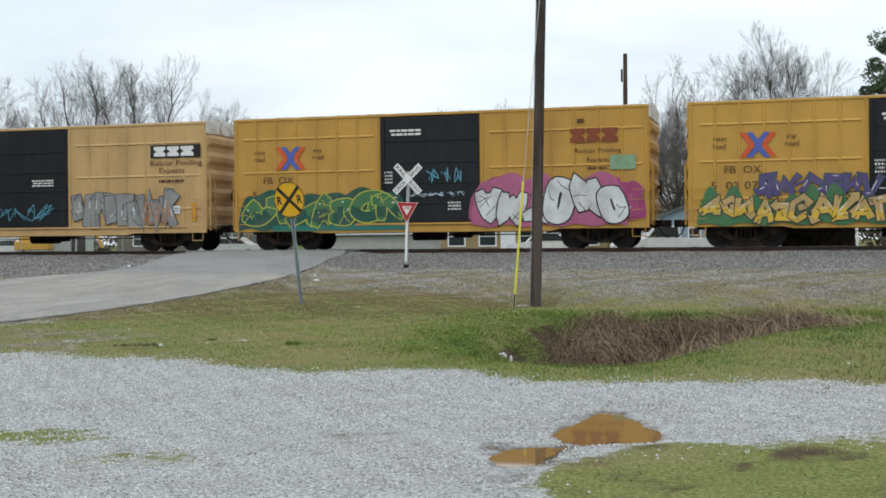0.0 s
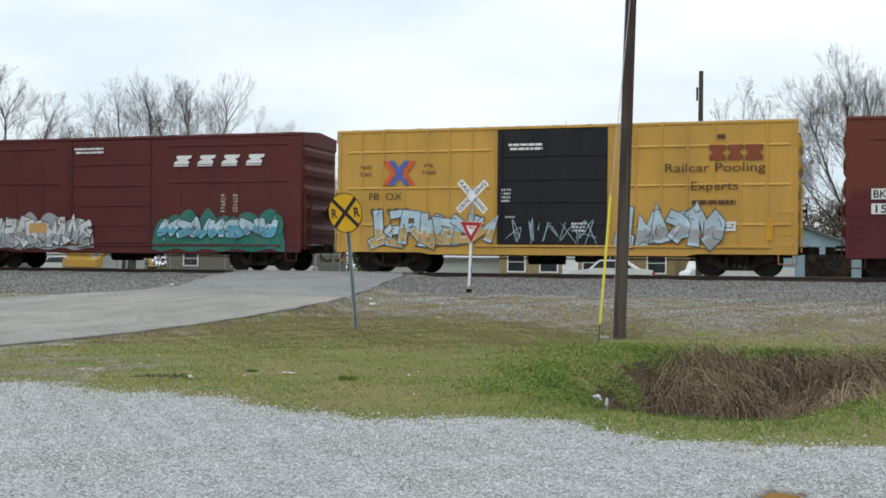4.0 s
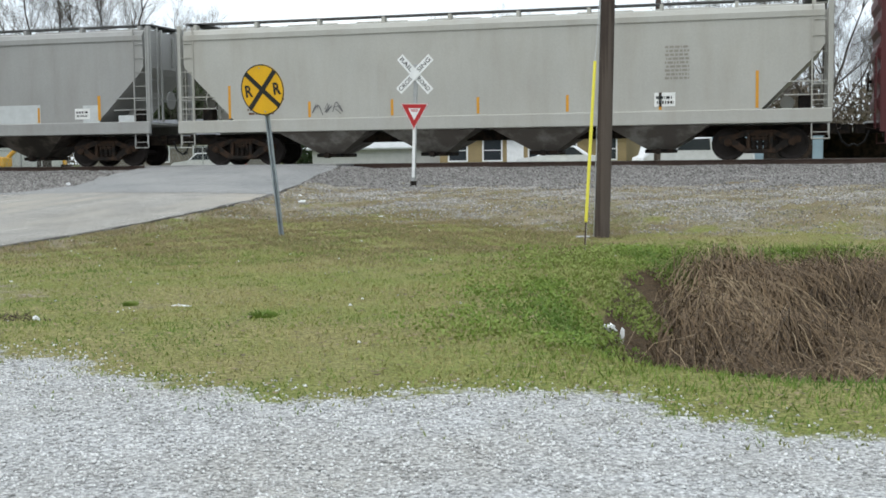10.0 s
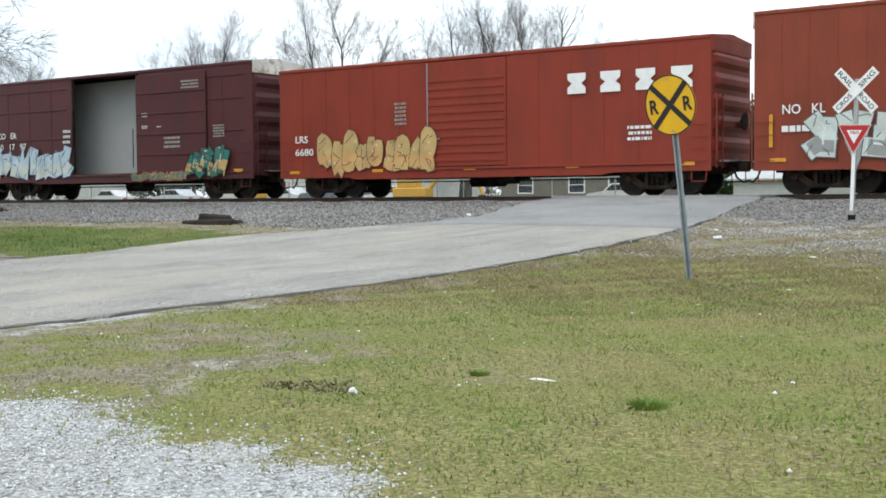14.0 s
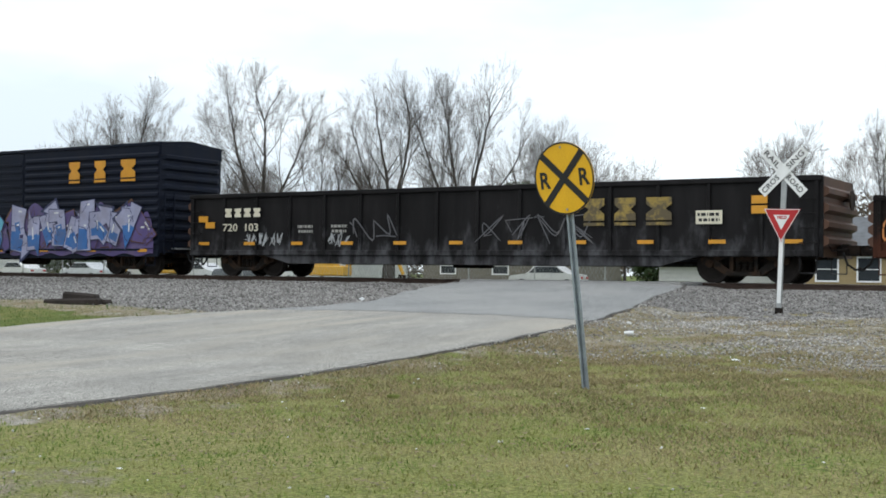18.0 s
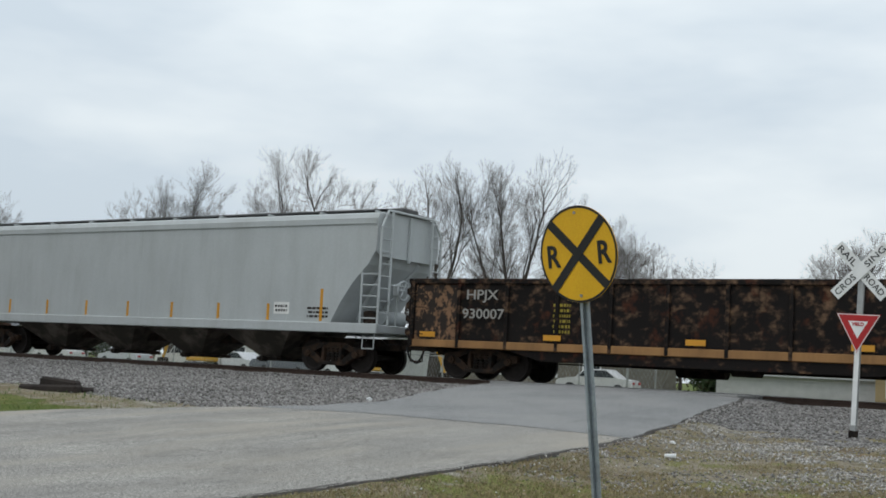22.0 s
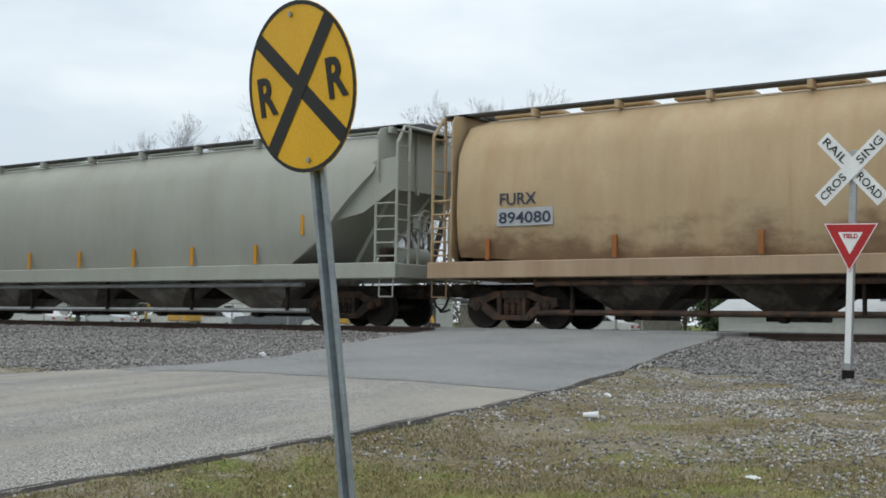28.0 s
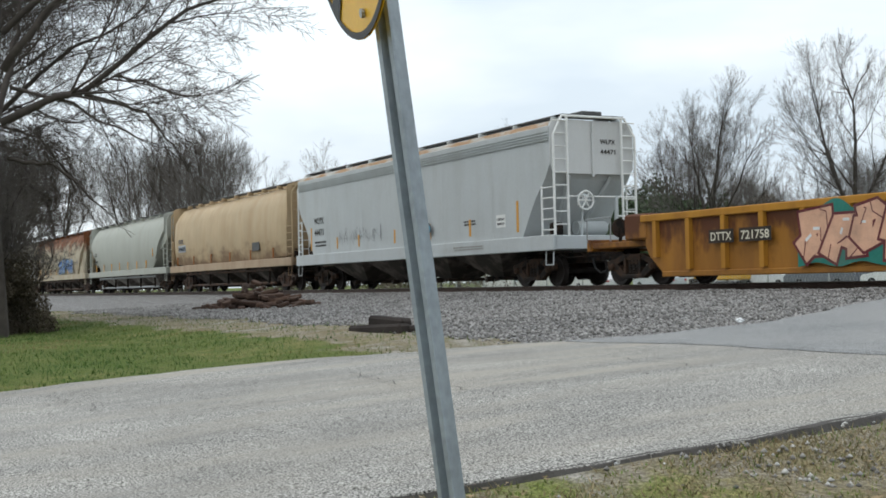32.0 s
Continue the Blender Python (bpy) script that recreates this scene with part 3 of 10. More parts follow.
road_strip("old_surface", -70, -12.0, M_ROAD)["label"] = "older pale patched asphalt"
road_strip("crossing_surface", -12.0, -2.45, M_ROADNEW, 0.004)["label"] = "newer darker asphalt up to the rails"
road_strip("far_surface", 2.45, 60, M_ROADNEW, 0.0)
b = Build()
for a, c in ((-2.45, -0.86), (-0.66, 0.66), (0.86, 2.45)):
    b.box(-14.35, -7.9, a, c, -0.15, 0.002, 0.015)
part("crossing_panel", b, M_ROADNEW, road, "asphalt between the rails")
b, rows, r = Build(), [], rng(8)
w, jag = 0.05, 0.0
for k in range(520):
    y = -32 + k * 0.06
    e = 0.10 * float(wob(np.array(3.0), np.array(y), 1.3)) + 0.05 * float(wob(np.array(1.0), np.array(y), 5.0))
    w = min(0.11, max(0.015, w + r.uniform(-0.016, 0.016)))
    jag = 0.7 * jag + r.uniform(-0.008, 0.008)
    x = float(road_r(y)) + e * 0.6 + jag
    z = float(road_z(y)) - 0.033
    rows.append([(x - 0.03, y, z + 0.006), (x + w * 0.3, y, z - 0.004), (x + w, y, z - 0.05), (x + w + 0.02, y, z - 0.14)])
b.loft(rows, close=False, caps=False)
part("broken_edge", b, M_TAR, road, "dark crumbling tarred edge")


def crack(pts, w):
    b = Build()
    for (x0, y0), (x1, y1) in zip(pts, pts[1:]):
        d = Vector((x1 - x0, y1 - y0)).normalized()
        nx_, ny_ = -d.y * w, d.x * w
        u0, u1 = [float((px - road_l(py)) / (road_r(py) - road_l(py))) for px, py in ((x0, y0), (x1, y1))]
        z0 = float(road_z(y0)) + 0.05 * math.sin(math.pi * u0) - 0.006
        z1 = float(road_z(y1)) + 0.05 * math.sin(math.pi * u1) - 0.006
        b.add([(x0 - nx_, y0 - ny_, z0), (x1 - nx_, y1 - ny_, z1), (x1 + nx_, y1 + ny_, z1), (x0 + nx_, y0 + ny_, z0)], [(0, 1, 2, 3)])
    return b


r = rng(5)
for k, (y, x0, x1) in enumerate(((-11.95, -12.6, -6.05), (-15.9, -12.0, -8.5), (-18.5, -13.8, -11.0), (-13.6, -10.4, -7.2))):
    xx = np.linspace(x0, x1, 26)
    part("crack", crack([(float(x), y + float(0.16 * wob(np.array(x), np.array(y), 2.2, k)) + r.uniform(-0.02, 0.02)) for x in xx], 0.009 if k == 0 else 0.006), M_TAR, road, "thin dark crack")
b = Build()
ang = np.linspace(0, 2 * math.pi, 22)[:-1]
ring = [(-7.84 + (0.55 + 0.12 * math.sin(3 * a)) * math.cos(a) * 0.9, -14.87 + (0.42 + 0.1 * math.cos(5 * a)) * math.sin(a) * 0.9, float(road_z(-14.87 + 0.4 * math.sin(a))) - 0.016) for a in ang]
b.add(ring, [tuple(range(len(ring)))])
part("patch", b, mat("pale_patch", (0.42, 0.37, 0.32), 0.95, 0, 0.2, 3, 0.6, 50), road, "pale worn patch")

# ---- railway track ----
track = thing("railway_track", "steel rails on dark wooden ties in stone ballast", "track", kind="structure")
RAIL_SECTION = [(-0.07, -0.18), (0.07, -0.18), (0.07, -0.165), (0.012, -0.145), (0.012, -0.05), (0.036, -0.04), (0.036, -0.004), (0.028, 0.0), (-0.028, 0.0), (-0.036, -0.004), (-0.036, -0.04), (-0.012, -0.05), (-0.012, -0.145), (-0.07, -0.165)]
for y in (-0.755, 0.755):
    part("rail", Build().prism([(p[0] + y, p[1]) for p in RAIL_SECTION], "x", -700, 400), M_RAIL, track, "rust-brown steel rail")
    part("rail_head", Build().box(-700, 400, y - 0.022, y + 0.022, 0.0005, 0.003), M_RAILTOP, track, "polished running surface")
tie_me = Build().box(-0.115, 0.115, -1.3, 1.3, -0.34, -0.175, 0.015).mesh("tie", M_TIE)
for k in range(200):
    part("tie", tie_me, M_TIE, track).location = (-78 + k * 0.55, 0.03 * math.sin(k * 7), 0)
b = Build()
for k in range(500):
    x = -350 + k * 0.55
    if x < -78.3 or x > 32.2:
        b.box(x - 0.115, x + 0.115, -1.3, 1.3, -0.34, -0.175)
tagged(part("far_ties", b, M_TIE, track), kind="stuff")


# ---- the train ----
SPEED, GAIN = 12.2543, 0.0439
CARS = []


def truck_meshes(tag, steel):
    b = Build()
    for y in (-0.755, 0.755):
        s = 1 if y > 0 else -1
        prof = [(0.0, 0.02), (0.44, 0.02), (0.455, 0.045), (0.457, 0.10), (0.485, 0.125), (0.485, 0.15)]
        ring = 20
        rows = []
        for rad, off in ((0.09, 0.06), (0.16, 0.035), (0.36, 0.02), (0.40, 0.045), (0.457, 0.05), (0.462, -0.05), (0.482, -0.07), (0.482, -0.095), (0.40, -0.09), (0.34, -0.03), (0.15, -0.04), (0.09, -0.09)):
            rows.append([(rad * math.cos(2 * math.pi * i / ring), y + s * off, rad * math.sin(2 * math.pi * i / ring)) for i in range(ring)])
        b.loft(rows)
    b.cyl((0, -1.0, 0), (0, 1.0, 0), 0.085, n=12)
    wheelset = b.mesh("wheelset", M_WHEEL, True)
    b = Build()
    # arched top member, slanting tension members, columns and spring seat, with open windows between
    b.prism([(-1.14, 0.50), (-1.14, 0.66), (-0.72, 0.73), (-0.42, 0.84), (0.42, 0.84), (0.72, 0.73), (1.14, 0.66), (1.14, 0.50), (0.98, 0.44), (0.74, 0.55), (0.42, 0.68), (-0.42, 0.68), (-0.74, 0.55), (-0.98, 0.44)], "y", -0.07, 0.07)
    for s in (-1, 1):
        b.prism([(s * 0.72, 0.60), (s * 0.90, 0.47), (s * 0.46, 0.19), (s * 0.36, 0.19), (s * 0.36, 0.33)], "y", -0.085, 0.085)
        b.box(min(s * 0.27, s * 0.37), max(s * 0.27, s * 0.37), -0.11, 0.11, 0.26, 0.80, 0.015)
    b.box(-0.46, 0.46, -0.12, 0.12, 0.18, 0.30, 0.02)
    frame_ = b.mesh("side_frame", steel)
    coil = [(0.055 + 0.022 * (k % 2), 0.30 + 0.375 * k / 10) for k in range(11)]
    b = Build().loft([[(q * math.cos(0.628 * i), q * math.sin(0.628 * i), z) for i in range(10)] for q, z in coil])
    spring = b.mesh("spring", steel)
    cap = Build().cyl((0, 0, 0), (0, -0.12, 0), 0.115, 0.10, 12).cyl((0, -0.12, 0), (0, -0.15, 0), 0.06, 0.05, 8).mesh("bearing_cap", steel, True)
    bol = Build().box(-0.2, 0.2, -1.02, 1.02, 0.55, 0.78, 0.03).cyl((0, 0, 0.78), (0, 0, 0.92), 0.24, n=12).box(-0.9, 0.9, -0.10, 0.10, 0.42, 0.5, 0.02).mesh("truck", steel)
    shoe = Build().box(-0.05, 0.05, -0.06, 0.06, 0.3, 0.62, 0.02).mesh("brake_shoe", M_TRUCK)
    return wheelset, frame_, spring, cap, bol, shoe


TRUCKS = {"dark": truck_meshes("dark", M_TRUCK), "rusty": truck_meshes("rusty", M_RUSTTRUCK)}
WHEELSETS = {-1: [], 1: []}


def add_truck(car, x, style="dark"):
    wheelset, frame_, spring, cap, bol, shoe = TRUCKS[style]
    t = part("truck", bol, None, car)
    t.location = (x, 0, 0)
    for s in (-1, 1):
        w = part("wheelset", wheelset, None, t)
        w.location = (s * 0.89, 0, 0.457)
        WHEELSETS[s].append(w)
        part("side_frame", frame_, None, t).location = (0, s * 0.98, 0)
        for x in (-0.17, 0.0, 0.17):
            part("spring", spring, None, t).location = (x, s * 0.98, 0)
        for e in (-1, 1):
            c = part("bearing_cap", cap, None, t)
            c.location = (e * 0.89, s * 1.02, 0.50)
            c.rotation_euler = (0, 0, 0 if s < 0 else math.pi)
            part("brake_shoe", shoe, None, t).location = (e * 0.40, s * 0.755, 0)


def add_couplers(car, half):
    for s in (-1, 1):
        b = Build().box(min(s * (half - 0.5), s * (half + 0.30)), max(s * (half - 0.5), s * (half + 0.30)), -0.17, 0.17, 0.72, 1.02, 0.02)
        b.prism([(s * (half + 0.30), -0.12), (s * (half + 0.55), -0.16), (s * (half + 0.62), 0.0), (s * (half + 0.55), 0.14), (s * (half + 0.30), 0.12)], "z", 0.72, 0.98)
        part("coupler", b, M_UNDER, car)
        pts = [(s * (half + 0.2), -0.35, 0.8), (s * (half + 0.32), -0.36, 0.5), (s * (half + 0.5), -0.3, 0.36), (s * (half + 0.62), -0.2, 0.42)]
        part("air_hose", Build().tube(pts, 0.03, 6), M_BLACK, car)
        part("cut_lever", Build().tube([(s * (half + 0.12), -1.45, 0.95), (s * (half + 0.14), -1.2, 0.82), (s * (half + 0.3), -0.2, 0.9)], 0.014, 5), M_UNDER, car)


def add_underframe(car, half, zs, drop=True):
    part("center_sill", Build().box(-half + 0.2, half - 0.2, -0.3, 0.3, 0.62, zs + 0.1), M_UNDER, car)
    for k in range(9):
        x = -half + 1.0 + k * (2 * half - 2.0) / 8
        for y0, y1 in ((-1.4, -0.3), (0.3, 1.4)):
            part("cross_bearer", Build().box(x - 0.06, x + 0.06, y0, y1, zs - 0.06, zs + 0.08), M_UNDER, car)
    part("air_reservoir", Build().cyl((-1.4, 0.75, 0.55), (-0.1, 0.75, 0.55), 0.22, n=12), M_UNDER, car, smooth=True)
    part("brake_cylinder", Build().cyl((0.6, -0.7, 0.58), (1.3, -0.7, 0.58), 0.17, n=12).cyl((1.3, -0.7, 0.58), (1.75, -0.7, 0.58), 0.04, n=8), M_UNDER, car, smooth=True)
    part("brake_rod", Build().tube([(-half + 2.4, -0.45, 0.52), (half - 2.4, -0.45, 0.52)], 0.02, 5), M_UNDER, car)
    part("train_pipe", Build().tube([(-half + 0.2, -0.95, 0.72), (half - 0.2, -0.95, 0.72)], 0.025, 5), M_UNDER, car)


def ladder(car, x0, x1, y, z0, z1, material, rungs, name="ladder"):
    b = Build()
    for x in (x0, x1):
        b.box(x - 0.02, x + 0.02, y - 0.03, y + 0.01, z0, z1)
    for k in range(rungs):
        z = z0 + 0.08 + k * (z1 - z0 - 0.16) / max(1, rungs - 1)
        b.cyl((x0, y - 0.02, z), (x1, y - 0.02, z), 0.013, n=5)
    return part(name, b, material, car)


def end_ladder(car, x, y0, y1, z0, z1, material, rungs, s):
    b = Build()
    for y in (y0, y1):
        b.box(min(x, x + s * 0.04), max(x, x + s * 0.04), y - 0.02, y + 0.02, z0, z1)
    for k in range(rungs):
        z = z0 + 0.08 + k * (z1 - z0 - 0.16) / max(1, rungs - 1)
        b.cyl((x + s * 0.03, y0, z), (x + s * 0.03, y1, z), 0.013, n=5)
    return part("end_ladder", b, material, car)


def bars(car, x, y, z, w, h, rows, material, seed=0, name="stencilling"):
    """Unreadable stencilling as small plain bars."""
    b, r = Build(), rng(seed + int(abs(x * 31) + z * 17))
    step = h / rows
    for k in range(rows):
        p, zz = x + (0 if k % 2 == 0 else w * 0.05), z + h - (k + 0.8) * step
        while p < x + w:
            q = min(x + w, p + r.uniform(0.06, 0.24) * max(w, 0.3))
            b.box(p, q - 0.015, y - 0.003, y, zz, zz + step * 0.55)
            p = q + 0.02
    return tagged(part(name, b, material, car), kind="stuff")


def blob(b, pts, rad, y, k0=0):
    """A thick brush stroke through points (x, z, width factor) on a wall plane."""
    n = 9
    for i, (x, z, w) in enumerate(pts):
        yy = y - 0.0002 * (k0 + 2 * i)
        ring = [(x + rad * w * math.cos(2 * math.pi * j / n), yy, z + rad * w * math.sin(2 * math.pi * j / n)) for j in range(n)]
        b.add(ring, [tuple(range(n))[::-1]])
        if i + 1 < len(pts):
            x2, z2, w2 = pts[i + 1]
            d = Vector((x2 - x, z2 - z))
            if d.length > 1e-4:
                d.normalize()
                px, pz = -d.y, d.x
                yy -= 0.0001
                b.add([(x + px * rad * w, yy, z + pz * rad * w), (x2 + px * rad * w2, yy, z2 + pz * rad * w2), (x2 - px * rad * w2, yy, z2 - pz * rad * w2), (x - px * rad * w, yy, z - pz * rad * w)], [(0, 1, 2, 3)])


GLYPHS = (
    [[(0.0, 0.0), (0.42, 1.0), (0.9, 0.0)], [(0.2, 0.34), (0.72, 0.34)]],
    [[(0.95, 0.97), (0.12, 1.0), (0.1, 0.0), (0.95, 0.05)], [(0.1, 0.5), (0.72, 0.54)]],
    [[(0.12, 0.0), (0.1, 1.0)], [(0.92, 1.0), (0.15, 0.48), (0.95, 0.0)]],
    [[(0.92, 0.9), (0.2, 1.0), (0.08, 0.62), (0.88, 0.42), (0.8, 0.03), (0.02, 0.06)]],
    [[(0.08, 0.0), (0.1, 1.0), (0.85, 0.92), (0.8, 0.5), (0.15, 0.46)], [(0.4, 0.45), (0.98, 0.0)]],
    [[(0.05, 0.0), (0.12, 0.98), (0.5, 0.3), (0.9, 1.0), (0.95, 0.0)]],
    [[(0.08, 0.0), (0.1, 1.0), (0.85, 0.0), (0.9, 1.0)]],
    [[(0.1, 0.08), (0.08, 0.92), (0.85, 0.95), (0.9, 0.06), (0.1, 0.08)]],
    [[(0.05, 1.0), (0.2, 0.05), (0.8, 0.08), (0.92, 1.0)], [(0.5, 0.1), (0.5, 0.62)]],
    [[(0.0, 0.94), (1.0, 0.98)], [(0.52, 0.95), (0.46, 0.0)]],
    [[(0.9, 0.8), (0.5, 1.0), (0.1, 0.75), (0.1, 0.2), (0.55, 0.0), (0.95, 0.25), (0.9, 0.5), (0.55, 0.48)]],
    [[(0.02, 1.0), (0.5, 0.0), (0.95, 1.0)], [(0.5, 0.05), (0.95, 0.1)]],
)


def ribbon(b, pts, w, y, ext=0.0, taper=0.0):
    """A flat band along (x, z) points on a wall plane, with mitred joints."""
    p = [Vector(q) for q in pts]
    d = [(p[i + 1] - p[i]).normalized() for i in range(len(p) - 1)]
    p[0] = p[0] - d[0] * ext
    p[-1] = p[-1] + d[-1] * ext
    rows = []
    for i, q in enumerate(p):
        a = d[max(0, i - 1)]
        c = d[min(len(d) - 1, i)]
        nn = Vector((-a.y - c.y, a.x + c.x))
        nn = nn.normalized() if nn.length > 0.05 else Vector((-c.y, c.x))
        k = min(1.7, 1.0 / max(0.35, nn.dot(Vector((-c.y, c.x)))))
        ww = w * k * (1 - taper * (1 if i in (0, len(p) - 1) else 0))
        rows.append((q + nn * ww, q - nn * ww))
    v = [(c.x, y - 0.00004 * k, c.y) for k, r_ in enumerate(rows) for c in r_]
    b.add(v, [(2 * i, 2 * i + 2, 2 * i + 3, 2 * i + 1) for i in range(len(rows) - 1)])


def rounded(pts, n=5):
    """The same line with its corners swung into curves."""
    p = [Vector(q) for q in pts]
    p = [p[0] * 2 - p[1]] + p + [p[-1] * 2 - p[-2]]
    out = []
    for i in range(1, len(p) - 2):
        for k in range(n):
            t = k / n
            out.append(0.5 * (2 * p[i] + (p[i + 1] - p[i - 1]) * t + (2 * p[i - 1] - 5 * p[i] + 4 * p[i + 1] - p[i + 2]) * t * t + (3 * p[i] - p[i - 1] - 3 * p[i + 1] + p[i + 2]) * t ** 3))
    return [tuple(q) for q in out + [p[-2]]]


def below(pts, z):
    """The pieces of a line that lie under a height."""
    out, cur = [], []
    for (xa, za), (xb, zb) in zip(pts, pts[1:]):
        if za <= z and not cur:
            cur = [(xa, za)]
        if (za <= z) != (zb <= z):
            t = (z - za) / (zb - za)
            cur.append((xa + (xb - xa) * t, z))
            if zb > z:
                out.append(cur)
                cur = []
                continue
        if zb <= z:
            cur.append((xb, zb))
    if len(cur) > 1:
        out.append(cur)
    return [c for c in out if len(c) > 1 and abs(c[0][0] - c[-1][0]) + abs(c[0][1] - c[-1][1]) > 0.02]


def graffiti(car, x0, x1, z0, z1, seed, y, cloud=None, fill=None, line=None, shade=None, style="block", n=5, weight=0.15, rim=0.05, puff=0.3, shine=None):
    """Spray-painted letter-like forms that spell nothing: cloud, outline, fill, shade and highlights in separate coats."""
    r = rng(seed)
    n = int(n * 1.5)
    weight *= 0.86
    h, cell = z1 - z0, (x1 - x0) / n
    coats = {k: Build() for k in ("cloud", "outline", "fill", "shade", "line", "shine")}
    if cloud:
        m = int((x1 - x0) / 0.09)
        bump, lo = max(0.5, h * 0.5), r.uniform(0, 6)
        top = []
        for k in range(m + 1):
            x = x0 - 0.2 + (x1 - x0 + 0.4) * k / m
            e = min(1.0, (x - x0 + 0.2) / 0.35, (x1 + 0.2 - x) / 0.35)
            f = abs(math.sin(x / bump * 2.2 + lo + math.sin(x * 1.3) * 0.8)) * (0.6 + 0.4 * math.sin(x * 1.9 + lo))
            top.append((x, z0 + (h * (1 - puff * 0.4) + h * puff * f) * (0.25 + 0.75 * math.sqrt(max(0.0, e)))))
        v = [(x, y, z0 + 0.02 + 0.05 * math.sin(x * 5)) for x, _ in top] + [(x, y, z) for x, z in top]
        coats["cloud"].add(v, [(i, i + 1, m + 2 + i, m + 1 + i) for i in range(m)])
    last = -1
    for gi in range(n):
        k = r.randint(len(GLYPHS))
        k = (k + 1) % len(GLYPHS) if k == last else k
        last = k
        flip, sl = r.randint(2), r.uniform(-0.12, 0.22) * (1.6 if style == "wild" else 1)
        upside, turn = r.randint(2), r.uniform(-0.3, 0.3)
        w, hh = cell * r.uniform(1.15, 1.6), h * r.uniform(0.62, 0.95)
        cx, cz = x0 + gi * cell + cell * r.uniform(-0.3, 0.05), z0 + h * 0.05 + (h - hh) * r.uniform(0, 0.9)
        hw = h * weight * r.uniform(0.85, 1.15) * (0.8 if style == "wild" else 1)
        yb = y - 0.003 - 0.003 * gi
        for si, st in enumerate(GLYPHS[k]):
            jit = 0.05 if style != "wild" else 0.11
            pts = [((1 - u) if flip else u, (1 - v) if upside else v) for u, v in st]
            pts = [(u + (v - 0.5) * turn, v - (u - 0.5) * turn * 0.7) for u, v in pts]
            pts = [(cx + hw + (w - 2 * hw) * (u + r.uniform(-jit, jit)) + sl * (v - 0.5) * w, cz + hw + (hh - 2 * hw) * (v + r.uniform(-jit, jit) * 0.6)) for u, v in pts]
            if style == "bubble":
                pts = rounded(pts)
            if style == "wild" and r.randint(3) == 0:
                a, c = Vector(pts[-2]), Vector(pts[-1])
                d = (c - a).normalized()
                tip, sd = c + d * hw * 2.4, Vector((-d.y, d.x)) * hw * 2.2
                tip.y = min(max(tip.y, z0 - 0.02), z1 + 0.25)
                for key, gg, dy in (("outline", 1.35, 0.0003), ("fill", 1.0, 0.0012)):
                    mid = (c * 2 + tip) / 3
                    coats[key].add([(q.x, yb - dy, q.y) for q in (mid + (c + sd - mid) * gg, mid + (tip - mid) * gg, mid + (c - sd - mid) * gg)], [(0, 1, 2)])
            tp = 0.35 if style == "bubble" else -0.18
            ribbon(coats["outline"], pts, hw + rim, yb - 0.0001 * si, hw * 0.6 + rim, tp)
            ribbon(coats["fill"], pts, hw, yb - 0.0014 - 0.0001 * si, hw * 0.6, tp)
            if shade:
                for piece in below(pts, cz + hh * r.uniform(0.38, 0.55)):
                    ribbon(coats["shade"], piece, hw * 0.96, yb - 0.0026 - 0.0001 * si)
            i = r.randint(len(pts) - 1)
            a, c = Vector(pts[i]), Vector(pts[i + 1])
            d = (c - a)
            if d.length > 0.05:
                nn = Vector((-d.y, d.x)).normalized() * hw * 0.5
                nn = nn if nn.y > 0 else -nn
                ribbon(coats["shine"], [tuple(a + d * 0.25 + nn), tuple(a + d * 0.7 + nn)], hw * 0.14, yb - 0.0036 - 0.0001 * si)
            for _ in range(2):
                a, c = Vector(pts[r.randint(len(pts))]), Vector((r.uniform(-1, 1), r.uniform(-1, 1))) * hw
                ribbon(coats["line"], [tuple(a + c), tuple(a + c * 0.2 + Vector((hw, hw)) * r.uniform(-0.6, 0.6)), tuple(a - c * 1.1)], 0.013, yb - 0.0038 - 0.0001 * si - 0.00004 * _)
    g = tagged(part("graffiti", coats["fill"], fill, car, "spray-painted shapes on the side"), kind="stuff")
    for key, m in (("cloud", cloud), ("outline", line), ("shade", shade), ("line", line), ("shine", shine or SP["white"])):
        if m and coats[key].f:
            tagged(part("paint_" + key, coats[key], m, g), kind="stuff")
    return g


def scribble(car, x0, x1, z0, z1, seed, y, material, rad=0.02, n=3):
    """Loose marker loops that stand for no letter."""
    r, b = rng(seed), Build()
    w, h = (x1 - x0) / n, z1 - z0
    for k in range(n):
        a, z = x0 + w * (k + 0.5), z0 + h * 0.5
        way = [(a + w * 0.55 * r.uniform(-1, 1), z + h * 0.5 * (1 if j % 2 else -1) * r.uniform(0.3, 1.0)) for j in range(r.randint(4, 7))]
        ribbon(b, rounded(way, 4), rad * 0.55, y - 0.0004 * k, 0, 0.4)
        ribbon(b, [(a + w * 0.5 * r.uniform(-1, 1), z + h * 0.4 * r.uniform(-1, 1)) for j in range(3)], rad * 0.45, y - 0.0004 * k - 0.0002)
    return tagged(part("painted_tag", b, material, car), kind="stuff")


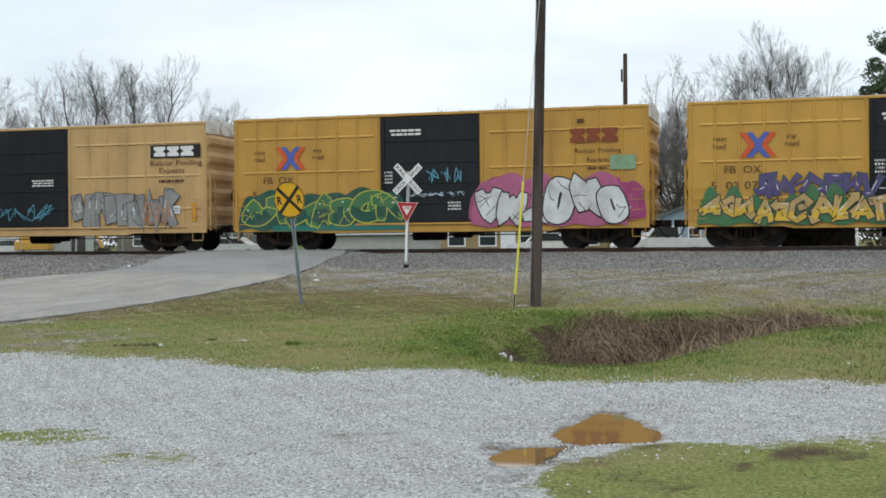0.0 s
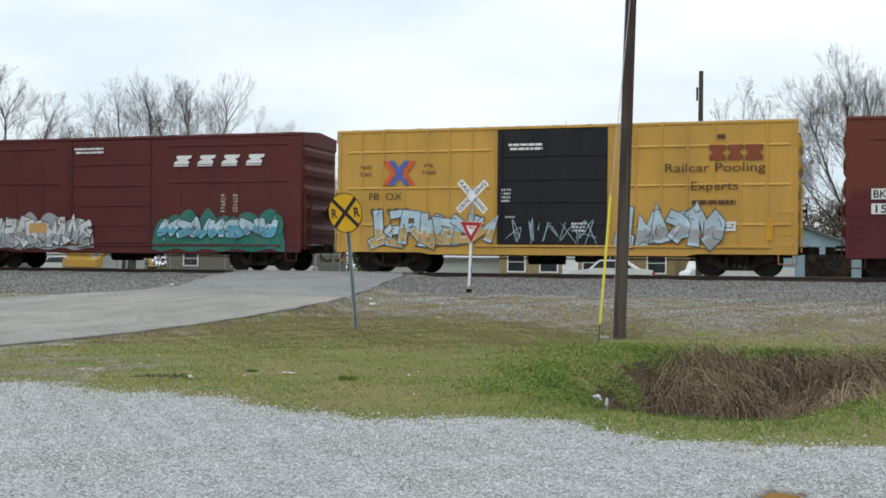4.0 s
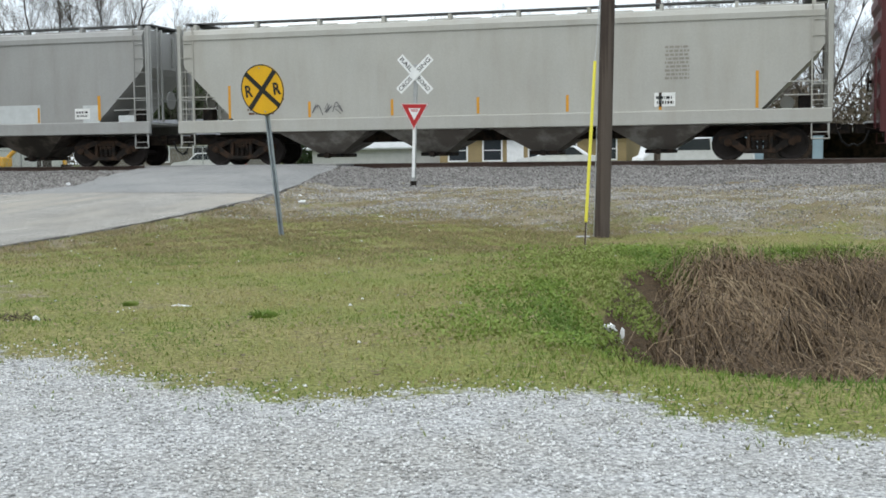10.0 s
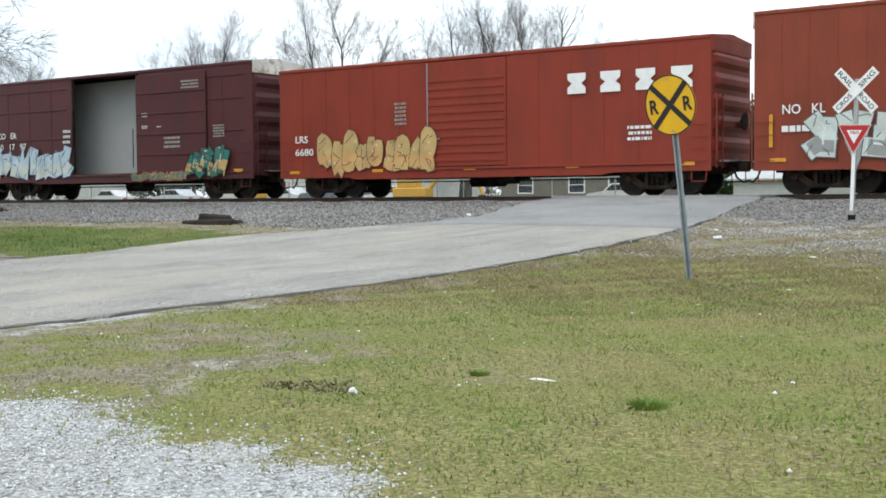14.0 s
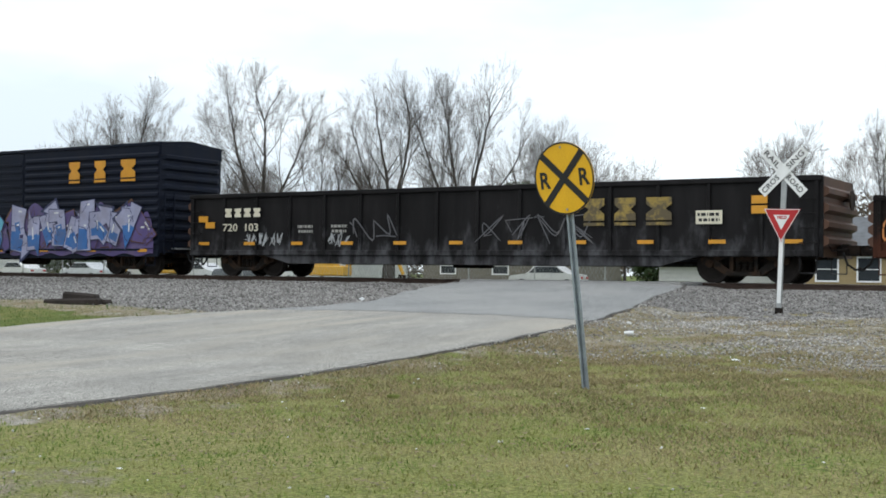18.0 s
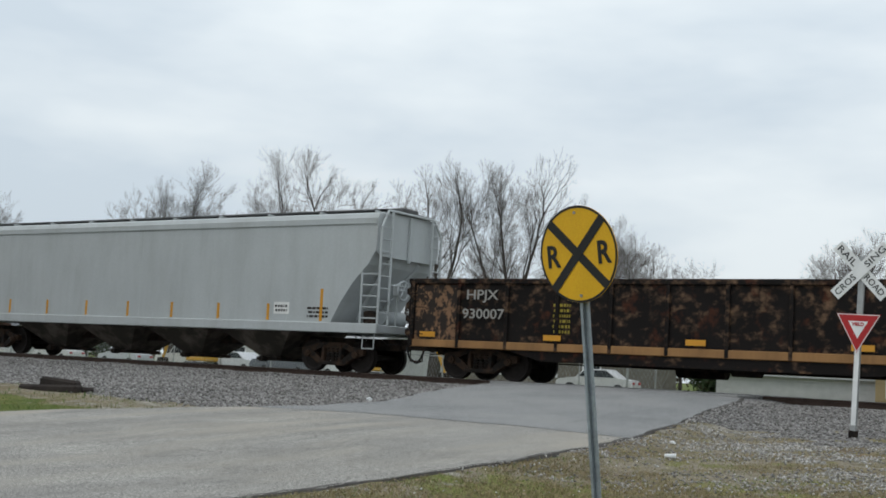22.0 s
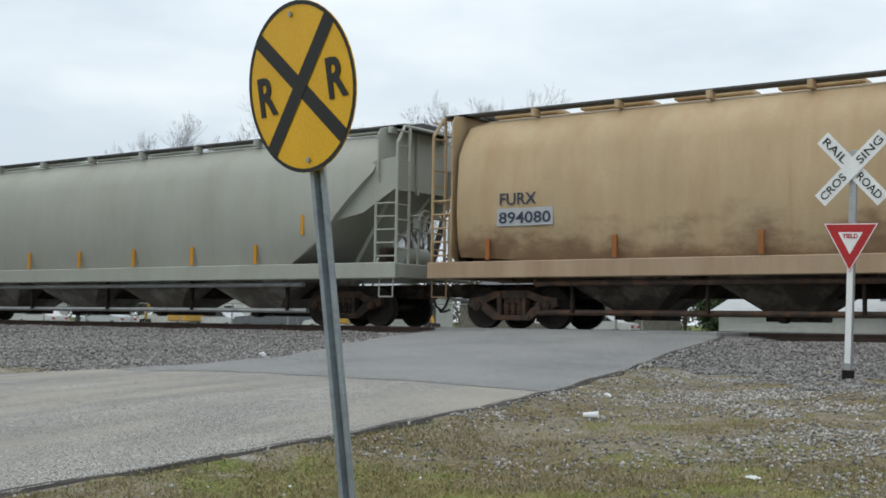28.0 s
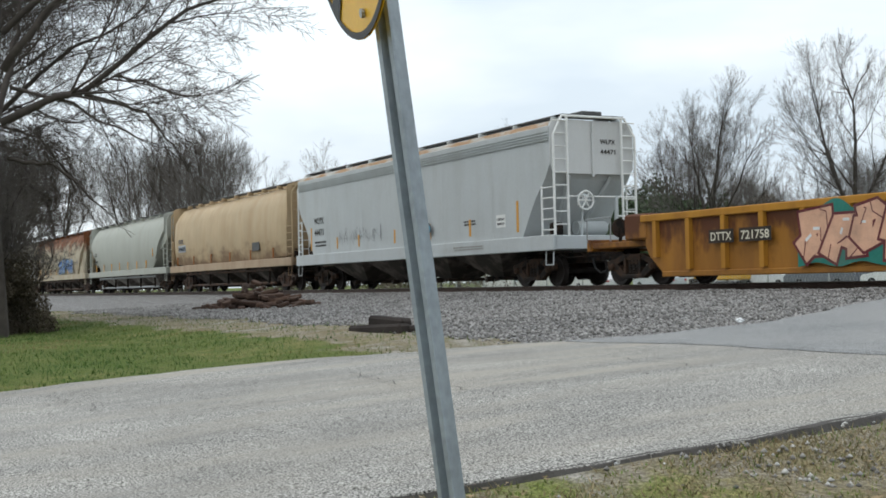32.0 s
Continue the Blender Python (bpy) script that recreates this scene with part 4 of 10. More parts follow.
def swap_logo(car, x, z, s, y):
    """The red and blue angled emblem, as plain shapes."""
    r_, b_ = Build(), Build()
    w = s * 0.16
    for sx in (1, -1):
        cx = x + s * 0.5
        for up in (1, -1):
            for lay, (o, m) in enumerate(((0.0, r_), (0.19, b_))):
                xa, za = cx - sx * s * (0.5 - o), z + s * 0.33 + up * s * 0.34
                xb, zb = cx - sx * s * (0.24 - o), z + s * 0.33
                yy = y - 0.004 - lay * 0.001 - 0.0003 * up - 0.0002 * sx
                m.add([(xa, yy, za), (xa + sx * w, yy, za), (xb + sx * w, yy, zb), (xb, yy, zb)], [(0, 1, 2, 3)])
    part("emblem_red", r_, M_ORANGE, car)
    part("emblem_blue", b_, M_BLUE, car)


def block_marks(car, x, y, z, widths, h, gap, material, slant=0.0, bar=False, name="painted_mark"):
    """A company mark as plain solid shapes."""
    for k, w in enumerate(widths):
        n_ = w * 0.24
        sh = [(0, 0), (w, 0), (w, h * 0.3), (w - n_, h * 0.5), (w, h * 0.7), (w, h), (0, h), (0, h * 0.7), (n_, h * 0.5), (0, h * 0.3)]
        b = Build().prism([(x + p + slant * q, z + q) for p, q in sh], "y", y - 0.004, y - 0.001)
        part(name, b, material, car)
        if bar:
            part("underline", Build().box(x, x + w, y - 0.004, y - 0.001, z - h * 0.22, z - h * 0.08), material, car)
        x += w + gap


def add_reflectors(car, half, y, z, n, w=0.45, h=0.10, vertical=False):
    for k in range(n):
        x = -half + 0.7 + k * (2 * half - 1.4) / (n - 1)
        b = Build().box(x - w / 2, x + w / 2, y - 0.006, y, z, z + h) if not vertical else Build().box(x - 0.05, x + 0.05, y - 0.006, y, z, z + 0.5)
        part("reflector", b, M_AMBER, car)


def boxcar(name, label, left, right, top, bottom, skin, door, roof, ends, d0, d1, posts=7, rails=(1.65, 2.93, 4.2), style="post", hollow=False, trucks="dark", doorstyle="plain", cap=None):
    half = (right - left) / 2
    car = thing(name, label, "boxcar", ((left + right) / 2, 0, 0), group="cars of the freight train")
    CARS.append(car)
    Y = 1.52
    eave = top - 0.10
    da, db = d0 - half, d1 - half
    for s in (-1, 1):
        y0, y1 = (s * Y, s * (Y - 0.05)) if s > 0 else (s * Y, s * (Y - 0.05))
        lo, hi = min(y0, y1), max(y0, y1)
        for xa, xb, tag in ((-half, da, "side_panel"), (db, half, "side_panel")):
            part(tag, Build().box(xa, xb, lo, hi, bottom + 0.18, eave, 0.008), skin, car)
            if style == "post":
                for k in range(posts + 1):
                    x = xa + 0.10 + k * (xb - xa - 0.2) / posts
                    part("side_post", Build().prism([(x - 0.05, s * Y), (x - 0.028, s * (Y + 0.037)), (x + 0.028, s * (Y + 0.037)), (x + 0.05, s * Y)], "z", bottom + 0.2, eave - 0.02), skin, car)
                for z in rails:
                    part("side_rib", Build().prism([(s * Y, z - 0.045), (s * (Y + 0.034), z - 0.02), (s * (Y + 0.034), z + 0.0), (s * Y, z + 0.055)], "x", xa + 0.4, xb - 0.25), skin, car)
            elif style == "seam":
                for k in range(1, posts):
                    x = xa + k * (xb - xa) / posts
                    part("side_seam", Build().box(x - 0.03, x + 0.03, min(s * Y, s * (Y + 0.012)), max(s * Y, s * (Y + 0.012)), bottom + 0.2, eave - 0.02, 0.004), skin, car)
                for z in rails:
                    part("side_rib", Build().box(xa + 0.7, xb - 0.5, min(s * Y, s * (Y + 0.03)), max(s * Y, s * (Y + 0.03)), z - 0.03, z + 0.03, 0.008), skin, car)
            elif style == "corrugated":
                for k in range(12):
                    z = bottom + 0.4 + k * (eave - bottom - 0.6) / 12
                    part("side_rib", Build().prism([(s * Y, z), (s * (Y + 0.045), z + 0.06), (s * (Y + 0.045), z + 0.14), (s * Y, z + 0.20)], "x", xa + 0.12, xb - 0.05), skin, car)
        part("side_sill", Build().prism([(-half, bottom + 0.2), (-half, bottom + 0.02), (-half + 3.1, bottom + 0.02), (-half + 3.5, bottom - 0.05), (half - 3.5, bottom - 0.05), (half - 3.1, bottom + 0.02), (half, bottom + 0.02), (half, bottom + 0.2)],
                                        "y", min(s * (Y - 0.06), s * (Y + 0.025)), max(s * (Y - 0.06), s * (Y + 0.025))), skin, car)
        part("eave_rail", Build().box(-half, half, min(s * (Y - 0.06), s * (Y + 0.03)), max(s * (Y - 0.06), s * (Y + 0.03)), eave - 0.03, eave + 0.06, 0.012), skin, car)
        if not (hollow and s < 0):
            dr = part("door", Build().box(da + 0.01, db - 0.01, min(s * (Y - 0.05), s * (Y + 0.02)), max(s * (Y - 0.05), s * (Y + 0.02)), bottom + 0.32, eave - 0.06, 0.01), door, car, "closed sliding door")
            zr = (bottom + 1.0, bottom + 1.75, bottom + 2.5, bottom + 3.3) if doorstyle == "plain" else [bottom + 0.5 + 0.26 * k for k in range(int((eave - bottom - 0.7) / 0.26))]
            for z in zr:
                part("door_rib", Build().box(da + 0.08, db - 0.08, min(s * (Y + 0.02), s * (Y + 0.045)), max(s * (Y + 0.02), s * (Y + 0.045)), z - 0.03, z + 0.03 if doorstyle == "plain" else z + 0.07, 0.008), door, dr)
            part("locking_bar", Build().cyl((da + 0.16, s * (Y + 0.05), bottom + 0.4), (da + 0.16, s * (Y + 0.05), eave - 0.1), 0.022, n=6), M_GALV if doorstyle != "plain" else door, dr)
            part("door_handle", Build().box(da + 0.3, da + 0.65, min(s * (Y + 0.045), s * (Y + 0.07)), max(s * (Y + 0.045), s * (Y + 0.07)), bottom + 1.2, bottom + 1.26, 0.01), M_GALV, dr)
        part("door_track", Build().box(da - 1.0, half - 0.8, min(s * (Y + 0.03), s * (Y + 0.075)), max(s * (Y + 0.03), s * (Y + 0.075)), bottom + 0.22, bottom + 0.29, 0.008), skin, car)
        for z in (1.5, 1.85, 2.2, 2.55):
            for e in (-1, 1):
                x = e * (half - 0.36)
                part("grab_iron", Build().tube([(x - 0.22, s * (Y + 0.02), bottom + z - 1.2), (x - 0.22, s * (Y + 0.08), bottom + z - 1.2), (x + 0.22, s * (Y + 0.08), bottom + z - 1.2), (x + 0.22, s * (Y + 0.02), bottom + z - 1.2)], 0.012, 5), skin, car)
        for e in (-1, 1):
            x = e * (half - 0.36)
            part("sill_step", Build().tube([(x - 0.22, s * Y, bottom + 0.05), (x - 0.22, s * (Y + 0.02), bottom - 0.28), (x + 0.22, s * (Y + 0.02), bottom - 0.28), (x + 0.22, s * Y, bottom + 0.05)], 0.016, 5), skin, car)
    sec = [(-Y, eave + 0.05), (-Y, eave + 0.08), (0, top + 0.12), (Y, eave + 0.08), (Y, eave + 0.05)]
    part("roof", Build().prism(sec, "x", -half, half), roof, car, "ridged metal roof")
    b = Build()
    for k in range(13):
        x = -half + 0.6 + k * (2 * half - 1.2) / 12
        b.prism([(-Y, eave + 0.09), (0, top + 0.16), (Y, eave + 0.09), (Y, eave + 0.06), (0, top + 0.11), (-Y, eave + 0.06)], "x", x - 0.04, x + 0.04)
    part("roof_ribs", b, roof, car)
    for e in (-1, 1):
        xe = e * half
        part("end_wall", Build().box(min(xe, xe - e * 0.05), max(xe, xe - e * 0.05), -Y + 0.05, Y - 0.05, bottom + 0.15, eave + 0.02, 0.006), ends, car)
        nrib = 5 if style != "corrugated" else 9
        for k in range(nrib):
            z = bottom + 0.55 + k * (eave - bottom - 0.75) / nrib
            hgt = (eave - bottom - 0.75) / nrib
            part("end_rib", Build().loft([[(xe, y, z), (xe + e * dd, y, z + hgt * 0.22), (xe + e * dd, y, z + hgt * 0.5), (xe, y, z + hgt * 0.75)] for y, dd in ((-Y + 0.08, 0.01), (-Y + 0.25, 0.085), (Y - 0.25, 0.085), (Y - 0.08, 0.01))]), ends, car)
        part("end_cap", Build().prism([(-Y + 0.02, eave + 0.0), (-Y + 0.02, eave + 0.08), (0, top + 0.1), (Y - 0.02, eave + 0.08), (Y - 0.02, eave + 0.0)], "x", min(xe - e * 0.02, xe + e * 0.06), max(xe - e * 0.02, xe + e * 0.06)).box(min(xe, xe + e * 0.05), max(xe, xe + e * 0.05), -Y + 0.02, Y - 0.02, eave - 0.38, eave), cap or M_GALVROOF, car, "" if cap else "pale galvanised end cap")
        end_ladder(car, xe + e * 0.09, -Y + 0.15, -Y + 0.6, bottom + 0.1, bottom + 2.2, ends, 6, e)
        part("end_platform", Build().box(min(xe, xe + e * 0.3), max(xe, xe + e * 0.3), -0.9, 0.9, bottom + 0.28, bottom + 0.33), M_GALV, car)
        part("brake_wheel", Build().cyl((xe + e * 0.18, 0.55, bottom + 1.5), (xe + e * 0.22, 0.55, bottom + 1.5), 0.27, n=14).cyl((xe, 0.55, bottom + 1.5), (xe + e * 0.18, 0.55, bottom + 1.5), 0.05, n=8), M_UNDER, car)
    part("floor", Build().box(-half + 0.06, half - 0.06, -Y + 0.06, Y - 0.06, bottom + 0.2, bottom + 0.32), M_TIE, car)
    add_underframe(car, half, bottom + 0.1)
    add_couplers(car, half)
    for e in (-1, 1):
        add_truck(car, e * (half - 1.9), trucks)
    return car, half


def hopper_pockets(car, half, bays, z_top, material, z_low=0.32):
    span = 2 * half - 6.2
    for k in range(bays):
        x = -span / 2 + span * (k + 0.5) / bays
        w = span / bays * 0.43
        b = Build().loft([[(x - w, -1.35, z_top), (x + w, -1.35, z_top), (x + w, 1.35, z_top), (x - w, 1.35, z_top)],
                          [(x - w * 0.96, -1.33, z_top - 0.12), (x + w * 0.96, -1.33, z_top - 0.12), (x + w * 0.96, 1.33, z_top - 0.12), (x - w * 0.96, 1.33, z_top - 0.12)],
                          [(x - 0.36, -0.55, z_low), (x + 0.36, -0.55, z_low), (x + 0.36, 0.55, z_low), (x - 0.36, 0.55, z_low)]])
        p = part("hopper_bay", b, material, car)
        part("outlet_gate", Build().box(x - 0.42, x + 0.42, -0.75, 0.75, z_low - 0.1, z_low + 0.01, 0.02).cyl((x, -0.75, z_low - 0.05), (x, -1.0, z_low - 0.05), 0.09, n=10), M_UNDER, p)


def hopper_common(car, half, z0, z1, top, walk_z, skin, steel, bays, under, trucks, pipes=False, inner=True, frame_top=None, sill=None, plain_ends=True):
    for s in (-1, 1):
        part("side_sill", Build().box(-half, half, min(s * 1.44, s * 1.58), max(s * 1.44, s * 1.58), z0, z1, 0.02), sill or skin, car)
    part("center_sill", Build().box(-half + 0.1, half - 0.1, -0.3, 0.3, 0.68, 1.0), M_UNDER, car)
    hopper_pockets(car, half, bays, z0 + 0.08, under)
    # roof walkway round the hatches
    for s in (-1, 1):
        w = part("roof_walkway", Build().box(-half + 0.25, half - 0.25, min(s * 0.72, s * 1.1), max(s * 0.72, s * 1.1), walk_z - 0.05, walk_z, 0.01), M_GALVDARK, car)
        n = 10
        for k in range(n):
            x = -half + 0.5 + k * (2 * half - 1.0) / (n - 1)
            part("walkway_bracket", Build().box(x - 0.05, x + 0.05, min(s * 0.95, s * 1.22), max(s * 0.95, s * 1.22), top + 0.05, walk_z - 0.05, 0.01), skin, w)
    for e in (-1, 1):
        part("cross_walk", Build().box(min(e * (half - 0.75), e * (half - 0.1)), max(e * (half - 0.75), e * (half - 0.1)), -1.1, 1.1, walk_z - 0.05, walk_z, 0.01), M_GALVDARK, car)
    for k in range(8):
        x = -half + 1.8 + k * (2 * half - 3.6) / 7
        part("roof_hatch", Build().box(x - 0.85, x + 0.85, -0.3, 0.3, top + 0.25, top + 0.36, 0.03), skin, car)
    ft = frame_top or walk_z
    for e in (-1, 1) if plain_ends else ():
        xe = e * (half - 0.06)
        for s in (-1, 1):
            part("corner_post", Build().box(xe - 0.06, xe + 0.06, min(s * 1.34, s * 1.50), max(s * 1.34, s * 1.50), z1, ft - 0.1, 0.015), skin, car)
            if inner:
                part("inner_post", Build().box(xe - 0.03, xe + 0.03, s * 0.55 - 0.04, s * 0.55 + 0.04, z1, ft - 0.15), skin, car)
            xa, xb = sorted((e * (half - 0.1), e * (half - 0.55)))
            ladder(car, xa, xb, s * 1.5 if s < 0 else 1.53, z0 - 0.35, ft - 0.15, skin, 9)
        end_ladder(car, xe + e * 0.05, -1.4, -0.95, z1, ft - 0.1, skin, 8, e)
        part("end_platform", Build().box(min(e * (half - 1.6), e * half), max(e * (half - 1.6), e * half), -1.45, 1.45, z1 - 0.1, z1 - 0.03), skin, car)
        part("hand_rail", Build().tube([(e * (half - 1.3), -1.5, z1 + 0.75), (e * half, -1.5, z1 + 0.75), (e * half, 1.5, z1 + 0.75)], 0.02, 5).tube([(e * (half - 1.3), -1.5, z1 + 0.38), (e * half, -1.5, z1 + 0.38)], 0.02, 5), skin, car)
        part("brake_wheel", Build().cyl((e * (half - 0.25), 0.35, z1 + 0.75), (e * (half - 0.2), 0.35, z1 + 0.75), 0.3, n=16).cyl((e * (half - 0.6), 0.35, z1 + 0.75), (e * (half - 0.25), 0.35, z1 + 0.75), 0.06, n=8), skin, car)
        part("air_reservoir", Build().cyl((e * (half - 1.2), -0.5, z1 + 0.2), (e * (half - 1.2), 0.5, z1 + 0.2), 0.2, n=12), skin, car, smooth=True)
        part("brake_valve", Build().box(min(e * (half - 0.9), e * (half - 0.55)), max(e * (half - 0.9), e * (half - 0.55)), -0.9, -0.55, z1, z1 + 0.45, 0.03), M_UNDER, car)
        part("sill_step", Build().tube([(e * (half - 0.55), -1.52, z0), (e * (half - 0.55), -1.53, z0 - 0.45), (e * (half - 0.08), -1.53, z0 - 0.45), (e * (half - 0.08), -1.52, z0)], 0.018, 5), skin, car)
    if pipes:
        for z, y in ((z0 - 0.12, -1.35), (0.36, -1.2)):
            part("discharge_pipe", Build().cyl((-half + 3.0, y, z), (half - 3.0, y, z), 0.06, n=8).tube([(-half + 3.0, y, z), (-half + 2.75, y, z - 0.02), (-half + 2.7, y, z + 0.2)], 0.06, 8), steel, car, smooth=True)
        for k in range(5):
            x = -half + 3.6 + k * (2 * half - 7.2) / 4
            part("pipe_hanger", Build().box(x - 0.03, x + 0.03, -1.32, -1.22, 0.36, z0), M_UNDER, car)
    add_couplers(car, half)
    for e in (-1, 1):
        add_truck(car, e * (half - 1.95), trucks)


M_GALVDARK = mat("walkway_grating", (0.10, 0.10, 0.10), 0.7, 0.3, 0.2, 3, 0.2, 40)


M_ENDWHITE = paint("end_sheet_white", (0.56, 0.565, 0.56), (0.36, 0.34, 0.31), 0.2, vary=0.06)


def caged_end(car, half, h, e, z0, z1, top, walk_z, skin, pipe=M_WHITE, sheet_mat=None, low=3.3):
    """An overhanging end sheet above a slope, with a pipe cage, ladders and brake gear on the platform."""
    xe = e * (half - 0.06)
    sheet = [(-1.5, top), (-1.42, top + 0.14), (-1.12, top + 0.22), (1.12, top + 0.22), (1.42, top + 0.14), (1.5, top), (1.5, low + 0.32), (1.44, low + 0.1), (1.3, low), (-1.3, low), (-1.44, low + 0.1), (-1.5, low + 0.32)]
    part("end_sheet", Build().prism(sheet, "x", min(e * h, e * (h + 0.03)), max(e * h, e * (h + 0.03))), sheet_mat or M_ENDWHITE, car)
    part("end_stiffener", Build().box(min(e * (h + 0.03), e * (h + 0.11)), max(e * (h + 0.03), e * (h + 0.11)), -0.04, 0.04, 3.2, top + 0.2, 0.012), sheet_mat or M_ENDWHITE, car)
    for y in (-0.75, 0.75) if low > 3 else ():
        part("slope_rib", Build().cyl((e * (h - 0.1), y, 3.24), (e * (h - 1.45), y * 0.55, z1 + 0.1), 0.06, n=4), skin, car)
    part("end_sill", Build().box(min(e * (half - 0.4), e * half), max(e * (half - 0.4), e * half), -1.5, 1.5, z0 + 0.02, z1 - 0.02, 0.02), skin, car)
    part("end_platform", Build().box(min(e * (half - 1.5), e * (half - 0.4)), max(e * (half - 1.5), e * (half - 0.4)), -1.42, 1.42, z1 - 0.08, z1 - 0.03), skin, car)
    for s in (-1, 1):
        part("corner_post", Build().tube([(xe, s * 1.46, z1 - 0.05), (xe, s * 1.46, top - 0.25), (xe - e * 0.05, s * 1.12, walk_z - 0.06)], 0.038, 6), pipe, car)
        lad = part("end_ladder", Build().tube([(xe, s * 0.98, z1 - 0.05), (xe, s * 0.98, walk_z - 0.1)], 0.038, 6), pipe, car)
        for k in range(9):
            z = z1 + 0.3 + k * (walk_z - z1 - 0.5) / 8
            part("rung", Build().cyl((xe, s * 1.46, z), (xe, s * 0.98, z), 0.021, n=5), pipe, lad)
        low = part("side_ladder", Build().tube([(e * (half - 0.62), s * 1.53, z1 - 0.05), (e * (half - 0.62), s * 1.53, z1 + 1.45)], 0.034, 6), pipe, car)
        for k in range(5):
            z = z1 + 0.15 + k * 0.31
            part("rung", Build().cyl((e * (half - 0.62), s * 1.53, z), (xe, s * 1.48, z), 0.021, n=5), pipe, low)
        part("sill_step", Build().tube([(e * (half - 0.5), s * 1.5, z0 + 0.05), (e * (half - 0.5), s * 1.52, z0 - 0.42), (e * (half - 0.1), s * 1.52, z0 - 0.42), (e * (half - 0.1), s * 1.5, z0 + 0.05)], 0.018, 5), skin, car)
    part("cage_top", Build().tube([(xe - e * 0.05, -1.12, walk_z - 0.06), (xe - e * 0.05, 1.12, walk_z - 0.06)], 0.038, 6), pipe, car)
    part("hand_rail", Build().tube([(xe, -0.98, z1 + 1.12), (xe, 1.46, z1 + 1.12)], 0.025, 6).tube([(xe, 0.75, z1 + 0.55), (xe, 1.46, z1 + 0.55)], 0.026, 6), pipe, car)
    part("rail_post", Build().box(xe - 0.05, xe + 0.05, 0.68, 0.78, z1 - 0.04, z1 + 1.15, 0.012), skin, car)
    b = Build()
    ring = [(xe + e * 0.08, -0.42 + 0.27 * math.cos(a), z1 + 1.0 + 0.27 * math.sin(a)) for a in np.linspace(0, 2 * math.pi, 17).tolist()]
    b.tube(ring, 0.03, 5)
    for k in range(6):
        a = k * math.pi / 3
        b.cyl((xe + e * 0.08, -0.42, z1 + 1.0), (xe + e * 0.08, -0.42 + 0.26 * math.cos(a), z1 + 1.0 + 0.26 * math.sin(a)), 0.02, n=4)
    part("brake_wheel", b, pipe, car, "spoked brake wheel")
    part("brake_housing", Build().box(min(xe, xe - e * 0.22), max(xe, xe - e * 0.22), -0.55, -0.28, z1 + 0.82, z1 + 1.2, 0.04).cyl((xe - e * 0.1, -0.42, z1 + 0.82), (xe - e * 0.15, -0.42, z1 - 0.05), 0.035, n=6), skin, car)
    part("air_reservoir", Build().cyl((e * (half - 1.0), -0.1, z1 + 0.24), (e * (half - 1.0), 0.95, z1 + 0.24), 0.21, n=14), skin, car, smooth=True)
    part("brake_valve", Build().box(min(e * (half - 0.8), e * (half - 0.5)), max(e * (half - 0.8), e * (half - 0.5)), -1.2, -0.85, z1 - 0.03, z1 + 0.38, 0.05), M_UNDER, car)
    part("roof_step", Build().box(min(e * (half - 0.8), e * (half - 0.15)), max(e * (half - 0.8), e * (half - 0.15)), -0.36, 0.36, walk_z + 0.0, walk_z + 0.12, 0.02), M_GALVDARK, car)


def flat_hopper(name, label, left, right, z0, z1, top, walk_z, skin, under, bays=4, cut=1.7, cut_z=3.0, trucks="dark", curved=False, seams=6):
    half = (right - left) / 2
    car = thing(name, label, "hopper car", ((left + right) / 2, 0, 0), group="cars of the freight train")
    CARS.append(car)
    h = half - 0.22
    if curved:
        side = [(0.0, cut_z + 0.55), (0.25, cut_z + 0.15), (0.75, cut_z - 0.35), (1.15, cut_z - 0.9), (cut, z1)]
    else:
        side = [(0.0, cut_z + 0.2), (0.12, cut_z), (cut, z1)]
    poly = [(-h + a, z) for a, z in side] + [(h - a, z) for a, z in side[::-1]] + [(h, top), (-h, top)]
    part("body", Build().prism(poly, "y", -1.5, 1.5), skin, car)
    b = Build().loft([[(x, -1.5, top), (x, -1.42, top + 0.14), (x, -1.12, top + 0.22), (x, 1.12, top + 0.22), (x, 1.42, top + 0.14), (x, 1.5, top)] for x in (-h, h)])
    part("roof", b, skin, car)
    for y in (-1.535, 1.5):
        part("eave_band", Build().box(-h, h, y, y + 0.035, top - 0.16, top + 0.02, 0.01), skin, car)
    for k in range(1, seams):
        x = -h + 2 * h * k / seams
        part("side_seam", Build().box(x - 0.012, x + 0.012, -1.504, -1.5, z1, top - 0.16), skin, car)
    hopper_common(car, half, z0, z1, top, walk_z, skin, M_GALV, bays, under, trucks, plain_ends=not curved)
    for e in (-1, 1):
        if curved:
            caged_end(car, half, h, e, z0, z1, top, walk_z, skin, M_WHITE if skin is HWHT else skin, None if skin is HWHT else skin)
            continue
        for y in (-0.5, 0.5):
            part("end_stiffener", Build().box(min(e * h, e * (h + 0.07)), max(e * h, e * (h + 0.07)), y - 0.04, y + 0.04, cut_z + 0.3, top + 0.1, 0.01), skin, car)
    return car, half


